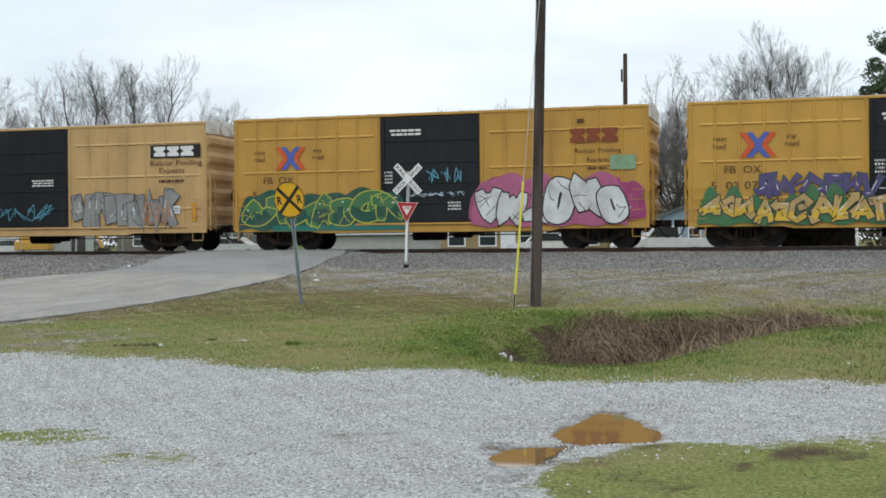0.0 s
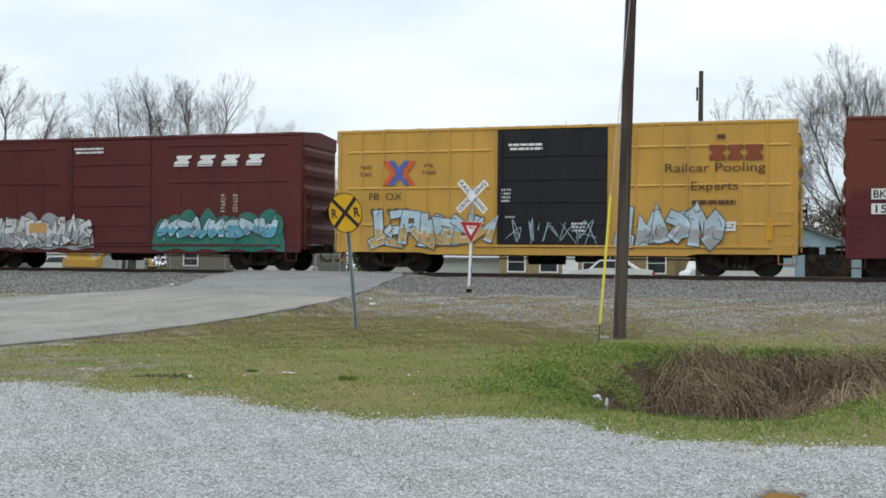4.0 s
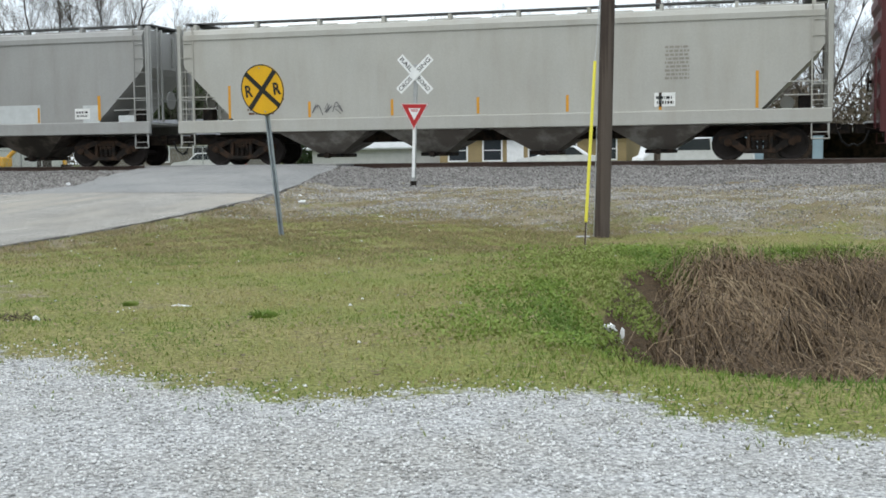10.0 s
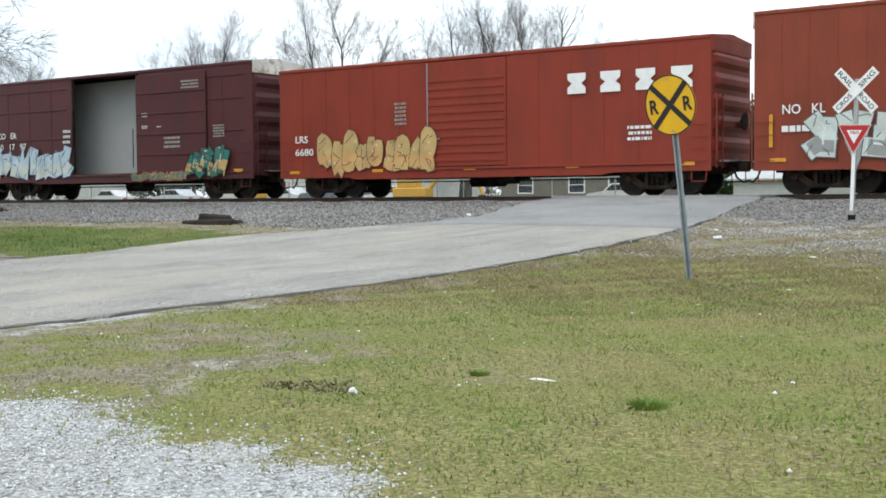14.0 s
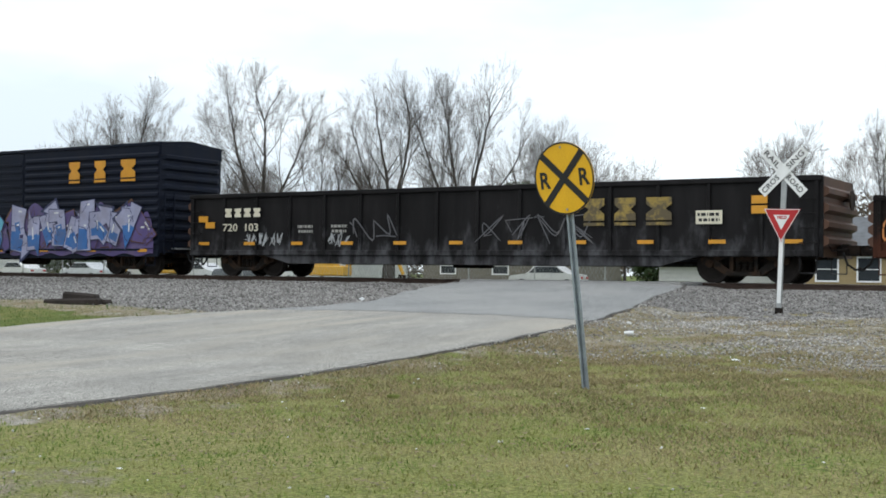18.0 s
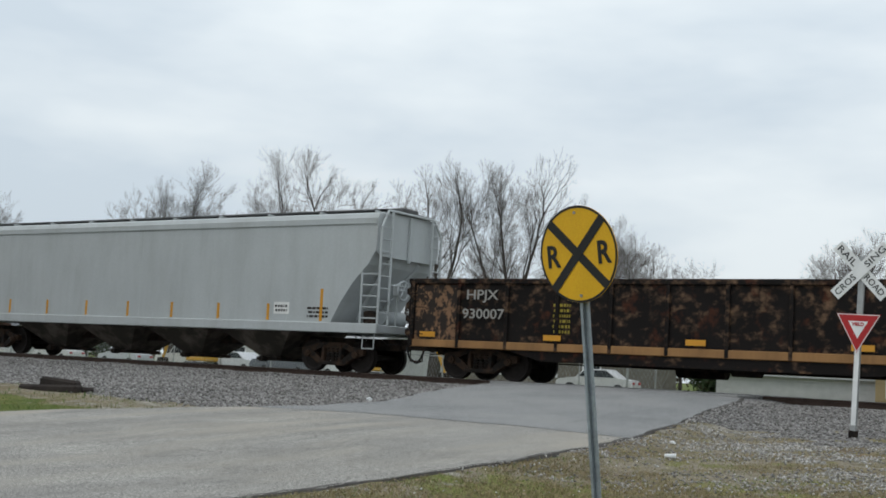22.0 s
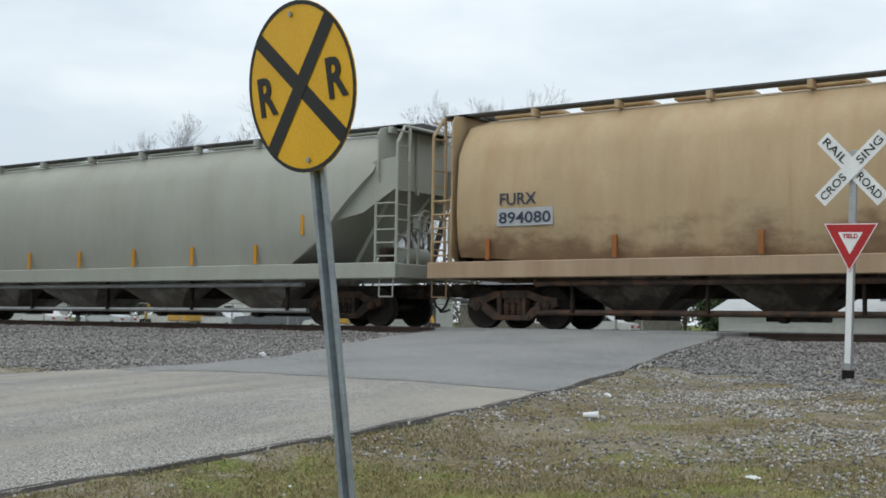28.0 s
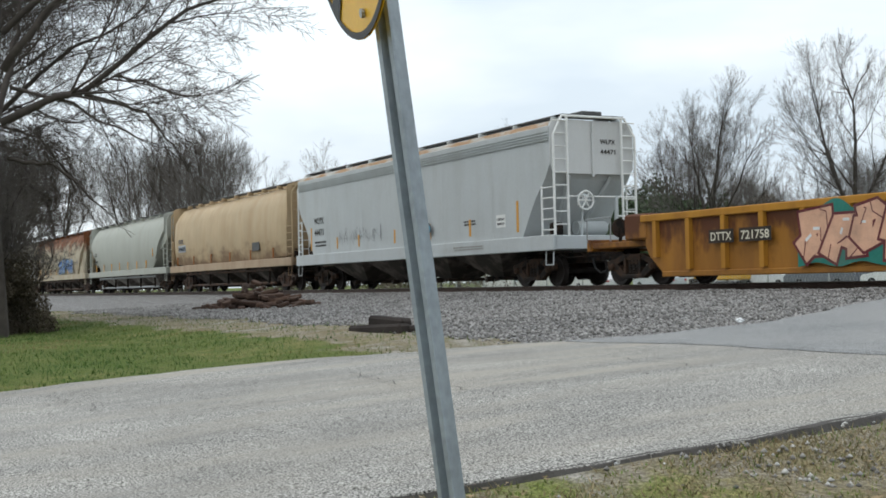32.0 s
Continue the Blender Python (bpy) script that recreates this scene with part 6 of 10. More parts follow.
part("painted_blob", blobb, plain("dull_teal", (0.14, 0.26, 0.27)), car)

# covered hoppers
car, half = flat_hopper("covered_hopper", "grey covered hopper car with over-painted pale patches", 90.08, 110.13, 1.04, 1.44, 4.2, 4.60, HGRY1, UNDERDARK)
mark(car, half, 2.55, 2.42, "FINX", 0.36, M_DARKTXT, 0.75, -1.512)
mark(car, half, 2.55, 1.95, "10678", 0.36, M_DARKTXT, 1.0, -1.512)
bars(car, -half + 2.6, -1.505, 1.55, 0.9, 0.25, 2, M_DARKTXT, 71)
PATCH = plain("patch_grey", (0.50, 0.52, 0.52))
for xa, xb, za, zb in ((12.4, 16.0, 1.44, 2.05), (11.6, 12.35, 1.44, 1.85), (17.6, 18.2, 1.44, 2.0), (18.9, 19.5, 1.44, 1.65)):
    part("paint_patch", Build().box(xa - half, xb - half, -1.508, -1.502, za, zb), PATCH, car)
part("warning_stripe", Build().box(half - 1.9, half - 1.8, -1.51, -1.5, 1.5, 2.3), M_AMBER, car)
for k in range(6):
    part("warning_stripe", Build().box(-half + 1.9 + k * 2.8, -half + 1.98 + k * 2.8, -1.51, -1.5, 1.46, 1.95), M_AMBER, car)
part("data_plate", Build().box(half - 2.75, half - 2.2, -1.51, -1.503, 1.55, 1.9), M_WHITE, car)
bars(car, half - 2.7, -1.512, 1.6, 0.44, 0.24, 2, M_BLACK, 72)

car, half = flat_hopper("covered_hopper", "pale grey covered hopper car with dark outlet bays", 111.14, 131.16, 1.02, 1.42, 4.12, 4.55, HGRY2, UNDERGREY)
mark(car, half, 2.3, 2.5, "CBFX", 0.38, M_DARKTXT, 0.95, -1.512)
mark(car, half, 2.3, 2.02, "470842", 0.38, M_DARKTXT, 1.35, -1.512)
bars(car, -half + 2.4, -1.505, 1.55, 0.9, 0.25, 2, M_BROWNTXT, 81)
scribble(car, -half + 4.6, -half + 5.6, 1.5, 1.95, 8, -1.515, SP["grey"], 0.022)
bars(car, half - 4.6, -1.505, 2.3, 0.7, 1.0, 9, mat("faint_stencil", (0.27, 0.25, 0.22), 0.7), 82)
part("data_plate", Build().box(half - 4.9, half - 4.3, -1.51, -1.503, 1.55, 1.95), M_WHITE, car)
bars(car, half - 4.85, -1.512, 1.6, 0.5, 0.28, 2, M_BLACK, 83)
for k in range(7):
    part("warning_stripe", Build().box(-half + 1.75 + k * 2.7, -half + 1.83 + k * 2.7, -1.51, -1.5, 1.46, 1.95 if k not in (0, 6) else 2.5), M_AMBER, car)

# maroon boxcar with an open doorway
car, half = boxcar("boxcar", "dark maroon boxcar with an open doorway and ice-blue graffiti", 132.42, 148.42, 5.1, 0.72, MAROON3, MAROON3, MAROON3, MAROON3, 5.85, 9.75, 4, (2.55, 3.75, 4.6), "seam", hollow=True)
da, db = 5.85 - half, 9.75 - half
part("open_door", Build().box(db + 0.02, db + 3.9, -1.60, -1.565, 1.05, 4.85, 0.01), MAROON3, car, "sliding door pushed open")
for z in (1.7, 2.5, 3.3, 4.1):
    part("door_rib", Build().box(db + 0.1, db + 3.8, -1.63, -1.60, z, z + 0.06, 0.008), MAROON3, car)
part("lining", Build().box(-half + 0.08, half - 0.08, 1.40, 1.44, 1.04, 4.95), INTERIOR, car, "pale inside lining")
for x in (-half + 0.08, half - 0.12):
    part("lining", Build().box(x, x + 0.04, -1.44, 1.40, 1.04, 4.95), INTERIOR, car)
# stands in for the far wall, added further forward so daylight reaches it
PALE = mat("pale_inner_wall", (0.37, 0.375, 0.37), 0.6, 0, 0.06, 0.8, 0.05, 20, (0.42, 0.42, 0.41), 0.2, 1.2, edge=0.3, strong=0.5)
part("load_wall", Build().box(da - 1.6, db - 1.52, -0.26, -0.16, 1.05, 4.93, 0.01), PALE, car, "pale grey inner wall, set forward to catch daylight")
part("load_wall", Build().box(db - 1.515, db + 1.2, -0.257, -0.157, 1.05, 4.93, 0.01), PALE, car, "pale grey inner wall, set forward to catch daylight")
for x in (da - 0.06, db - 0.02):
    part("door_edge", Build().box(x, x + 0.07, -1.56, -1.44, 1.0, 4.95), M_UNDER, car)
# thin bar drawn for the seam in that wall
part("bulkhead_bar", Build().cyl((db - 1.7, -0.28, 1.3), (db - 1.7, -0.28, 2.9), 0.015, n=6), M_UNDER, car)
mark(car, half, 0.75, 2.65, "CO   ER", 0.36, M_WHITE, 1.35)
mark(car, half, 0.75, 2.17, "10   17   97", 0.36, M_WHITE, 2.0)
bars(car, -half + 5.2, -1.565, 2.3, 0.5, 0.65, 3, M_WHITE, 91)
bars(car, db + 2.6, -1.605, 4.2, 0.95, 0.36, 3, M_DIMTXT, 92)
bars(car, half - 2.0, -1.565, 2.3, 0.6, 0.5, 5, M_DIMTXT, 93)
bars(car, db + 0.35, -1.605, 2.75, 0.36, 0.15, 2, M_WHITE, 94)
bars(car, db + 0.35, -1.605, 3.2, 0.36, 0.2, 2, M_WHITE, 95)
bars(car, db + 1.2, -1.605, 2.78, 0.3, 0.08, 1, M_WHITE, 96)
bars(car, db + 1.6, -1.605, 1.95, 0.9, 0.5, 3, M_DIMTXT, 97)
graffiti(car, -half + 0.6, da - 0.1, 0.78, 2.2, 101, -1.575, None, SP["ice"], SP["navy"], SP["mintwhite"], "block", 6, 0.16, 0.03)
graffiti(car, half - 3.4, half - 1.2, 0.78, 1.95, 102, -1.64, None, SP["teal"], SP["black"], SP["straw"], "wild", 4, 0.16, 0.025)
graffiti(car, db - 0.2, half - 3.4, 0.72, 1.05, 103, -1.64, None, SP["teal"], SP["orange"], None, "wild", 12, 0.2, 0.02)
add_reflectors(car, half, -1.58, 0.98, 2, 0.45, 0.12)

# red boxcars
car, half = boxcar("boxcar", "oxide-red boxcar with ribbed door and tan graffiti", 149.78, 166.20, 4.58, 0.68, RED1, RED1, RED1, RED1, 6.4, 9.6, 6, (), "seam", doorstyle="ribbed", cap=RED1)
block_marks(car, half - 4.6, -1.575, 3.1, (0.62, 0.66, 0.62, 0.66), 0.62, 0.5, M_WHITE)
mark(car, half, 0.75, 1.95, "LRS", 0.34, M_WHITE, 0.6)
mark(car, half, 0.75, 1.5, "6680", 0.34, M_WHITE, 0.85)
bars(car, -half + 5.2, -1.565, 2.4, 0.5, 0.8, 6, M_DIMTXT, 111)
bars(car, half - 2.6, -1.565, 1.6, 0.8, 0.5, 3, M_WHITE, 112)
graffiti(car, -half + 1.9, -half + 6.9, 0.72, 2.25, 111, -1.575, None, SP["straw"], SP["umber"], SP["ochre"], "bubble", 6, 0.16, 0.025)
add_reflectors(car, half, -1.56, 0.86, 5)

car, half = boxcar("boxcar", "faded orange-red boxcar with silver and blue graffiti", 167.46, 183.44, 5.08, 0.64, RED2, RED2, RED2, RED2, 6.1, 10.1, 8, (), "seam")
mark(car, half, 0.8, 2.2, "NO   KL", 0.36, M_WHITE, 1.2)
bars(car, -half + 0.8, -1.565, 1.65, 1.1, 0.3, 1, M_WHITE, 121)
bars(car, -half + 5.3, -1.565, 2.5, 0.6, 0.7, 3, M_WHITE, 122)
bars(car, 6.8 - half + 0.4, -1.6, 3.0, 0.9, 0.3, 2, M_WHITE, 123)
graffiti(car, -half + 1.6, -half + 5.9, 0.72, 2.25, 121, -1.575, None, SP["mintwhite"], SP["grey"], SP["ash"], "block", 4, 0.15, 0.03)
graffiti(car, -half + 5.9, -half + 8.6, 0.72, 2.1, 123, -1.6, None, SP["straw"], SP["umber"], SP["mintwhite"], "wild", 4, 0.13, 0.025)
graffiti(car, 0.9, half - 1.0, 0.72, 2.25, 122, -1.575, None, SP["silver"], SP["navy"], SP["steel"], "bubble", 6, 0.16, 0.03)
part("paint_band", Build().box(0.9, half - 1.6, -1.577, -1.573, 0.72, 0.9), SP["blue"], car)
add_reflectors(car, half, -1.56, 0.9, 4)
part("warning_stripe", Build().box(half - 0.75, half - 0.65, -1.57, -1.56, 1.3, 2.6), M_AMBER, car)
part("warning_stripe", Build().box(-half + 0.45, -half + 0.55, -1.57, -1.56, 1.3, 2.2), M_AMBER, car)

car, half = boxcar("boxcar", "dark navy corrugated boxcar with blue graffiti and yellow marks", 184.60, 200.88, 4.55, 0.6, NAVY, NAVY, NAVY, NAVY, 6.2, 9.4, 6, (), "corrugated", doorstyle="ribbed", cap=NAVY)
block_marks(car, half - 4.4, -1.575, 3.35, (0.55, 0.55, 0.7), 0.62, 0.75, M_AMBER, 0, True)
block_marks(car, -half + 1.0, -1.575, 2.35, (0.25, 0.25, 0.25, 0.25), 0.32, 0.13, M_AMBER)
mark(car, half, 0.9, 1.85, "138  417", 0.36, M_AMBER, 1.5, -1.578)
scribble(car, -half + 0.7, -half + 1.7, 2.7, 3.3, 9, -1.578, SP["cyan"], 0.035, 4)
scribble(car, -half + 0.8, -half + 1.6, 3.3, 3.95, 10, -1.578, SP["cyan"], 0.04, 4)
graffiti(car, -half + 2.0, -half + 8.3, 0.66, 2.15, 131, -1.602, None, SP["cyan"], SP["navy"], SP["blue"], "bubble", 5, 0.19, 0.05)
graffiti(car, -half + 0.15, -half + 8.6, 0.66, 1.9, 133, -1.569, SP["violet"], SP["violet"], SP["navy"], None, "bubble", 6, 0.2, 0.03, 0.3, SP["pink"])
graffiti(car, -half + 0.15, -half + 1.9, 0.66, 1.85, 135, -1.6, SP["pink"], SP["pink"], SP["violet"], None, "bubble", 2, 0.2, 0.03, 0.3, SP["fadedpink"])
graffiti(car, half - 7.3, half - 1.0, 0.66, 2.45, 132, -1.602, None, SP["lilac"], SP["navy"], SP["blue"], "wild", 6, 0.17, 0.03)
graffiti(car, half - 7.6, half - 0.4, 0.66, 2.25, 134, -1.569, SP["violet"], SP["violet"], SP["umber"], None, "wild", 7, 0.2, 0.03, 0.4)
bars(car, -half + 5.6, -1.6, 2.6, 0.6, 0.7, 3, M_WHITE, 131)
add_reflectors(car, half, -1.585, 0.78, 7)

# gondolas
car, half = gondola("gondola_car", "sooty black gondola car with faded yellow marks", 202.29, 223.04, 0.42, 2.65, GONBLK, 15, inside=GONIN)
block_marks(car, half - 6.35, -1.57, 1.62, (0.6, 0.6, 0.7), 0.6, 0.3, mat("dull_yellow", (0.34, 0.24, 0.06), 0.7, 0, 0.3, 3, 0.1, 30, (0.05, 0.045, 0.04), 0.45, 3), 0, True)
block_marks(car, -half + 1.6, -1.57, 1.9, (0.28, 0.28, 0.28, 0.28), 0.28, 0.12, M_CREAM)
mark(car, half, 1.5, 1.45, "720  103", 0.34, M_CREAM, 1.5)
bars(car, -half + 4.6, -1.56, 1.35, 0.6, 0.3, 2, M_DIMTXT, 141)
bars(car, -half + 5.9, -1.56, 1.35, 0.6, 0.3, 2, M_DIMTXT, 143)
part("route_plate", Build().box(half - 3.2, half - 2.5, -1.57, -1.56, 1.5, 1.85), M_CREAM, car)
bars(car, half - 3.15, -1.572, 1.54, 0.6, 0.28, 2, M_BLACK, 142)
for x, z in ((half - 1.75, 1.75), (half - 1.75, 2.0), (-half + 0.45, 1.75), (-half + 0.75, 1.55)):
    part("reflector", Build().box(x, x + 0.4, -1.57, -1.56, z, z + 0.2), M_AMBER, car)
add_reflectors(car, half, -1.565, 1.0, 11)
for k, x in enumerate((-half + 2.4, -half + 3.2, -half + 5.8)):
    scribble(car, x, x + 0.8, 0.95, 1.4, 60 + k, -1.568, SP["silver"], 0.03)
scribble(car, -half + 6.6, -half + 8.4, 1.1, 2.0, 66, -1.568, SP["grey"], 0.04, 2)
scribble(car, -half + 11.0, half - 6.0, 1.0, 1.9, 67, -1.568, SP["grey"], 0.03, 4)

car, half = gondola("gondola_car", "rust-streaked brown gondola car", 224.21, 241.07, 0.40, 2.12, GONBRN, 12, belly=0.1, inside=GONIN)
scribble(car, -half + 1.6, -half + 3.2, 1.2, 1.8, 71, -1.568, SP["silver"], 0.05, 3)
scribble(car, -half + 0.3, -half + 1.6, 1.0, 1.6, 72, -1.568, SP["orange"], 0.04, 3)
for x, w in ((2.7, 0.5), (3.6, 0.4), (4.6, 0.5), (6.4, 0.45)):
    bars(car, -half + x, -1.565, 1.35, w, 0.22, 1, M_DIMTXT, 151)
part("route_plate", Build().box(half - 6.5, half - 5.8, -1.57, -1.56, 1.35, 1.85), M_WHITE, car)
bars(car, half - 6.45, -1.572, 1.42, 0.6, 0.36, 3, M_BLACK, 152)
part("reflector", Build().box(half - 2.9, half - 2.3, -1.57, -1.56, 0.95, 1.08), M_AMBER, car)

car, half = flat_hopper("covered_hopper", "clean blue-grey covered hopper car", 241.99, 261.52, 1.11, 1.39, 4.36, 4.68, HGRY3, UNDERDARK, cut=1.5, cut_z=2.9, curved=True)
mark(car, half, 1.1, 2.5, "CHVX", 0.36, M_DARKTXT, 0.8, -1.512)
mark(car, half, 1.1, 2.02, "890405", 0.36, M_DARKTXT, 1.15, -1.512)
bars(car, -half + 1.2, -1.505, 1.6, 0.7, 0.25, 2, M_DARKTXT, 161)
for k in range(9):
    part("warning_stripe", Build().box(-half + 1.0 + k * 2.05, -half + 1.1 + k * 2.05, -1.51, -1.5, 1.42, 2.35 if k in (0, 8) else 1.9), M_AMBER, car)
part("data_plate", Build().box(half - 3.9, half - 3.3, -1.51, -1.503, 1.6, 1.95), M_WHITE, car)
bars(car, half - 3.85, -1.512, 1.65, 0.5, 0.25, 2, M_BLACK, 162)
bars(car, half - 2.6, -1.505, 1.5, 0.8, 0.35, 3, M_DARKTXT, 163)

car, half = gondola("gondola_car", "black gondola car with peeling paint and tan lower chord", 262.56, 279.28, 0.55, 2.63, GONRST, 11, GONTAN, inside=GONRST)
mark(car, half, 1.9, 2.1, "HPJX", 0.36, M_DIMTXT, 1.0)
mark(car, half, 1.8, 1.6, "930007", 0.36, M_DIMTXT, 1.3)
for x0, x1 in ((0.22, 1.55), (half * 2 - 1.55, half * 2 - 0.22)):
    part("peeled_paint", Build().box(x0 - half, x1 - half, -1.487, -1.481, 0.95, 2.48), GONFLAKE, car, "patches of bare tan paint")
bars(car, -half + 4.5, -1.49, 1.25, 0.5, 0.8, 6, mat("worn_yellow_stencil", (0.30, 0.23, 0.03), 0.7, 0, 0.3, 3, 0.05, 30), 171)
part("route_plate", Build().box(half - 3.5, half - 2.9, -1.49, -1.483, 1.6, 1.95), M_WHITE, car)
bars(car, half - 3.45, -1.495, 1.65, 0.5, 0.25, 2, M_BLACK, 172)
add_reflectors(car, half, -1.56, 1.08, 5, 0.5, 0.14)

M_SLATE = plain("slate_lettering", (0.035, 0.045, 0.07))
# rounded hoppers
car, half = round_hopper("covered_hopper", "cream rounded covered hopper car with greyer lower side", 281.21, 300.55, 1.12, 1.5, 4.50, 4.76, HCRM, UNDERDARK, sill=paint("cream_sill", (0.40, 0.37, 0.31), (0.25, 0.16, 0.09), 0.35))
mark(car, half, 2.35, 2.55, "CMHX", 0.36, M_DARKTXT, 0.85, -1.625)
mark(car, half, 2.35, 2.07, "50005", 0.36, M_DARKTXT, 0.95, -1.625)
add_reflectors(car, half, -1.59, 1.2, 7)
for x in (-half + 1.0, half - 1.55):
    part("warning_panel", Build().box(x, x + 0.52, -1.60, -1.58, 1.2, 1.5), M_AMBER, car)
part("data_plate", Build().box(half - 4.6, half - 3.95, -1.615, -1.6, 1.85, 2.15), M_CREAM, car)
bars(car, half - 4.55, -1.618, 1.85, 0.6, 0.25, 2, M_BLACK, 181)

car, half = round_hopper("covered_hopper", "cream rounded covered hopper car with deep rust along the top", 302.09, 321.89, 1.12, 1.5, 4.52, 4.78, HRST, UNDERDARK, pipes=True)
part("number_panel", Build().box(-half + 1.92, -half + 3.0, -1.618, -1.606, 2.68, 3.1), plain("pale_patch_paint", (0.45, 0.42, 0.36)), car)
mark(car, half, 2.0, 2.75, "CKIX", 0.36, M_SLATE, 0.9, -1.625)
mark(car, half, 2.0, 2.25, "3001", 0.36, M_DARKTXT, 0.8, -1.625)
graffiti(car, 0.3, 6.0, 1.5, 2.75, 191, -1.64, None, SP["blue"], SP["ice"], None, "wild", 4, 0.15, 0.03)
scribble(car, 6.9, 7.6, 2.2, 2.7, 92, -1.63, SP["grey"], 0.03, 1)
for k in range(6):
    part("warning_stripe", Build().box(-half + 1.5 + k * 2.4, -half + 1.62 + k * 2.4, -1.615, -1.59, 1.55, 2.05), M_AMBER, car)
bars(car, -half + 6.0, -1.61, 1.8, 0.9, 0.3, 3, M_BROWNTXT, 191)

car, half = round_hopper("covered_hopper", "pale grey-green rounded covered hopper car", 323.31, 344.19, 1.12, 1.5, 4.54, 4.80, HGRN, UNDERGREY, trucks="dark", low=False)
mark(car, half, 2.2, 2.6, "CRIX", 0.34, M_DARKTXT, 0.8, -1.625)
bars(car, -half + 2.2, -1.61, 2.1, 0.9, 0.25, 1, M_DARKTXT, 201)
for k in range(7):
    part("warning_stripe", Build().box(-half + 2.6 + k * 2.3, -half + 2.7 + k * 2.3, -1.615, -1.58, 1.52, 2.0), M_AMBER, car)
part("warning_stripe", Build().box(half - 2.9, half - 2.8, -1.62, -1.6, 2.2, 2.7), M_AMBER, car)

car, half = round_hopper("covered_hopper", "tan rounded covered hopper car with dark grime", 345.11, 364.46, 1.1, 1.47, 4.60, 4.87, HTAN, UNDERDARK, trucks="rusty", cut=0.06, sill=paint("worn_tan_sill", (0.40, 0.30, 0.20), (0.23, 0.12, 0.07), 0.38))
part("number_panel", Build().box(-half + 1.9, -half + 3.3, -1.612, -1.603, 2.22, 2.6), plain("dull_blue_white", (0.40, 0.42, 0.44)), car)
mark(car, half, 1.95, 2.68, "FURX", 0.36, M_SLATE, 0.95, -1.625)
mark(car, half, 1.95, 2.28, "894080", 0.34, M_SLATE, 1.3, -1.625)
part("data_plate", Build().box(half - 5.0, half - 4.0, -1.615, -1.604, 1.9, 2.3), M_GALVDARK, car)
for k in range(6):
    part("warning_stripe", Build().box(-half + 1.6 + k * 3.1, -half + 1.7 + k * 3.1, -1.615, -1.57, 1.5, 1.95), mat("dull_orange", (0.30, 0.11, 0.03), 0.7) , car)

car, half = flat_hopper("covered_hopper", "white-grey covered hopper car with rusty roof edge", 365.10, 385.34, 1.05, 1.50, 4.66, 5.04, HWHT, UNDERDARK, cut=1.55, cut_z=3.0, curved=True)
RUSTROOF = mat("rust_streaked_roof", (0.48, 0.46, 0.42), 0.7, 0, 0.15, 1, 0.2, 20, (0.36, 0.18, 0.06), 0.42, 1.4, (0.6, 2, 2))
b = Build().loft([[(x, -1.51, 4.665), (x, -1.44, 4.81), (x, -1.14, 4.892), (x, -1.13, 4.66)] for x in (-half + 0.3, half - 0.3)])
part("roof_edge", b, RUSTROOF, car, "roof edge with orange rust stains")
for z in (4.26, 4.34, 4.42):
    part("eave_groove", Build().box(-half + 0.25, half - 0.25, -1.545, -1.5, z, z + 0.035, 0.008), HWHT, car)
mark(car, half, 1.95, 2.75, "WLPX", 0.38, M_DARKTXT, 1.05, -1.512)
mark(car, half, 1.95, 2.27, "44471", 0.38, M_DARKTXT, 1.0, -1.512)
bars(car, -half + 2.0, -1.505, 1.78, 1.2, 0.28, 2, M_DARKTXT, 221)
for x, h_ in ((1.55, 0.95), (4.3, 0.45), (6.4, 0.45), (9.6, 0.5), (12.4, 0.55), (15.2, 0.55), (half * 2 - 2.1, 0.95)):
    part("warning_stripe", Build().box(x - half, x - half + 0.12, -1.512, -1.5, 1.66, 1.66 + h_), M_AMBER, car)
scribble(car, -half + 4.6, -half + 8.8, 1.75, 2.5, 93, -1.512, SP["grey"], 0.012, 9)
b, c = Build(), Build()
fig = [(1.75, 2.72, 1), (1.2, 2.75, 1), (1.15, 2.35, 1), (1.6, 2.25, 1), (1.75, 1.8, 1), (1.55, 1.35, 1), (1.15, 1.2, 0.9), (0.95, 1.5, 0.8), (1.25, 1.75, 0.7), (1.5, 1.6, 0.5)]
fig = [(x, z - 0.28, w) for x, z, w in fig]
blob(b, [(x + 0.2, z, w) for x, z, w in fig], 0.19, -1.595)
blob(c, [(x + 0.2, z, w) for x, z, w in fig], 0.13, -1.605)
blob(b, [(2.3, 2.0, 1), (2.42, 2.05, 1)], 0.2, -1.595, 30)
blob(c, [(2.3, 2.0, 1), (2.42, 2.05, 1)], 0.14, -1.605, 30)
blob(c, [(0.85, 2.8, 0.6), (1.2, 2.5, 1)], 0.10, -1.612, 40)
g = part("graffiti", c, SP["cyan"], car, "pale blue painted figure with black outline")
part("paint_outline", b, SP["grey"], g)
bars(car, half - 5.4, -1.505, 2.0, 0.8, 0.2, 2, M_DARKTXT, 222)
part("data_plate", Build().box(half - 3.3, half - 2.75, -1.51, -1.503, 1.85, 2.25), M_WHITE, car)
bars(car, half - 3.25, -1.512, 1.9, 0.45, 0.28, 2, M_BLACK, 223)
bars(car, half - 6.0, -1.59, 1.2, 2.0, 0.16, 2, M_DIMTXT, 224)
for k, word in enumerate(("WLPX", "44471")):
    t = part("lettering", text_mesh(word, 0.2, M_DARKTXT, 0.55, 0.002), None, car)
    t.matrix_basis = Matrix.Translation((half - 0.17, 0.28, 4.2 - 0.3 * k)) @ Matrix.Rotation(radians(90), 4, "Z")

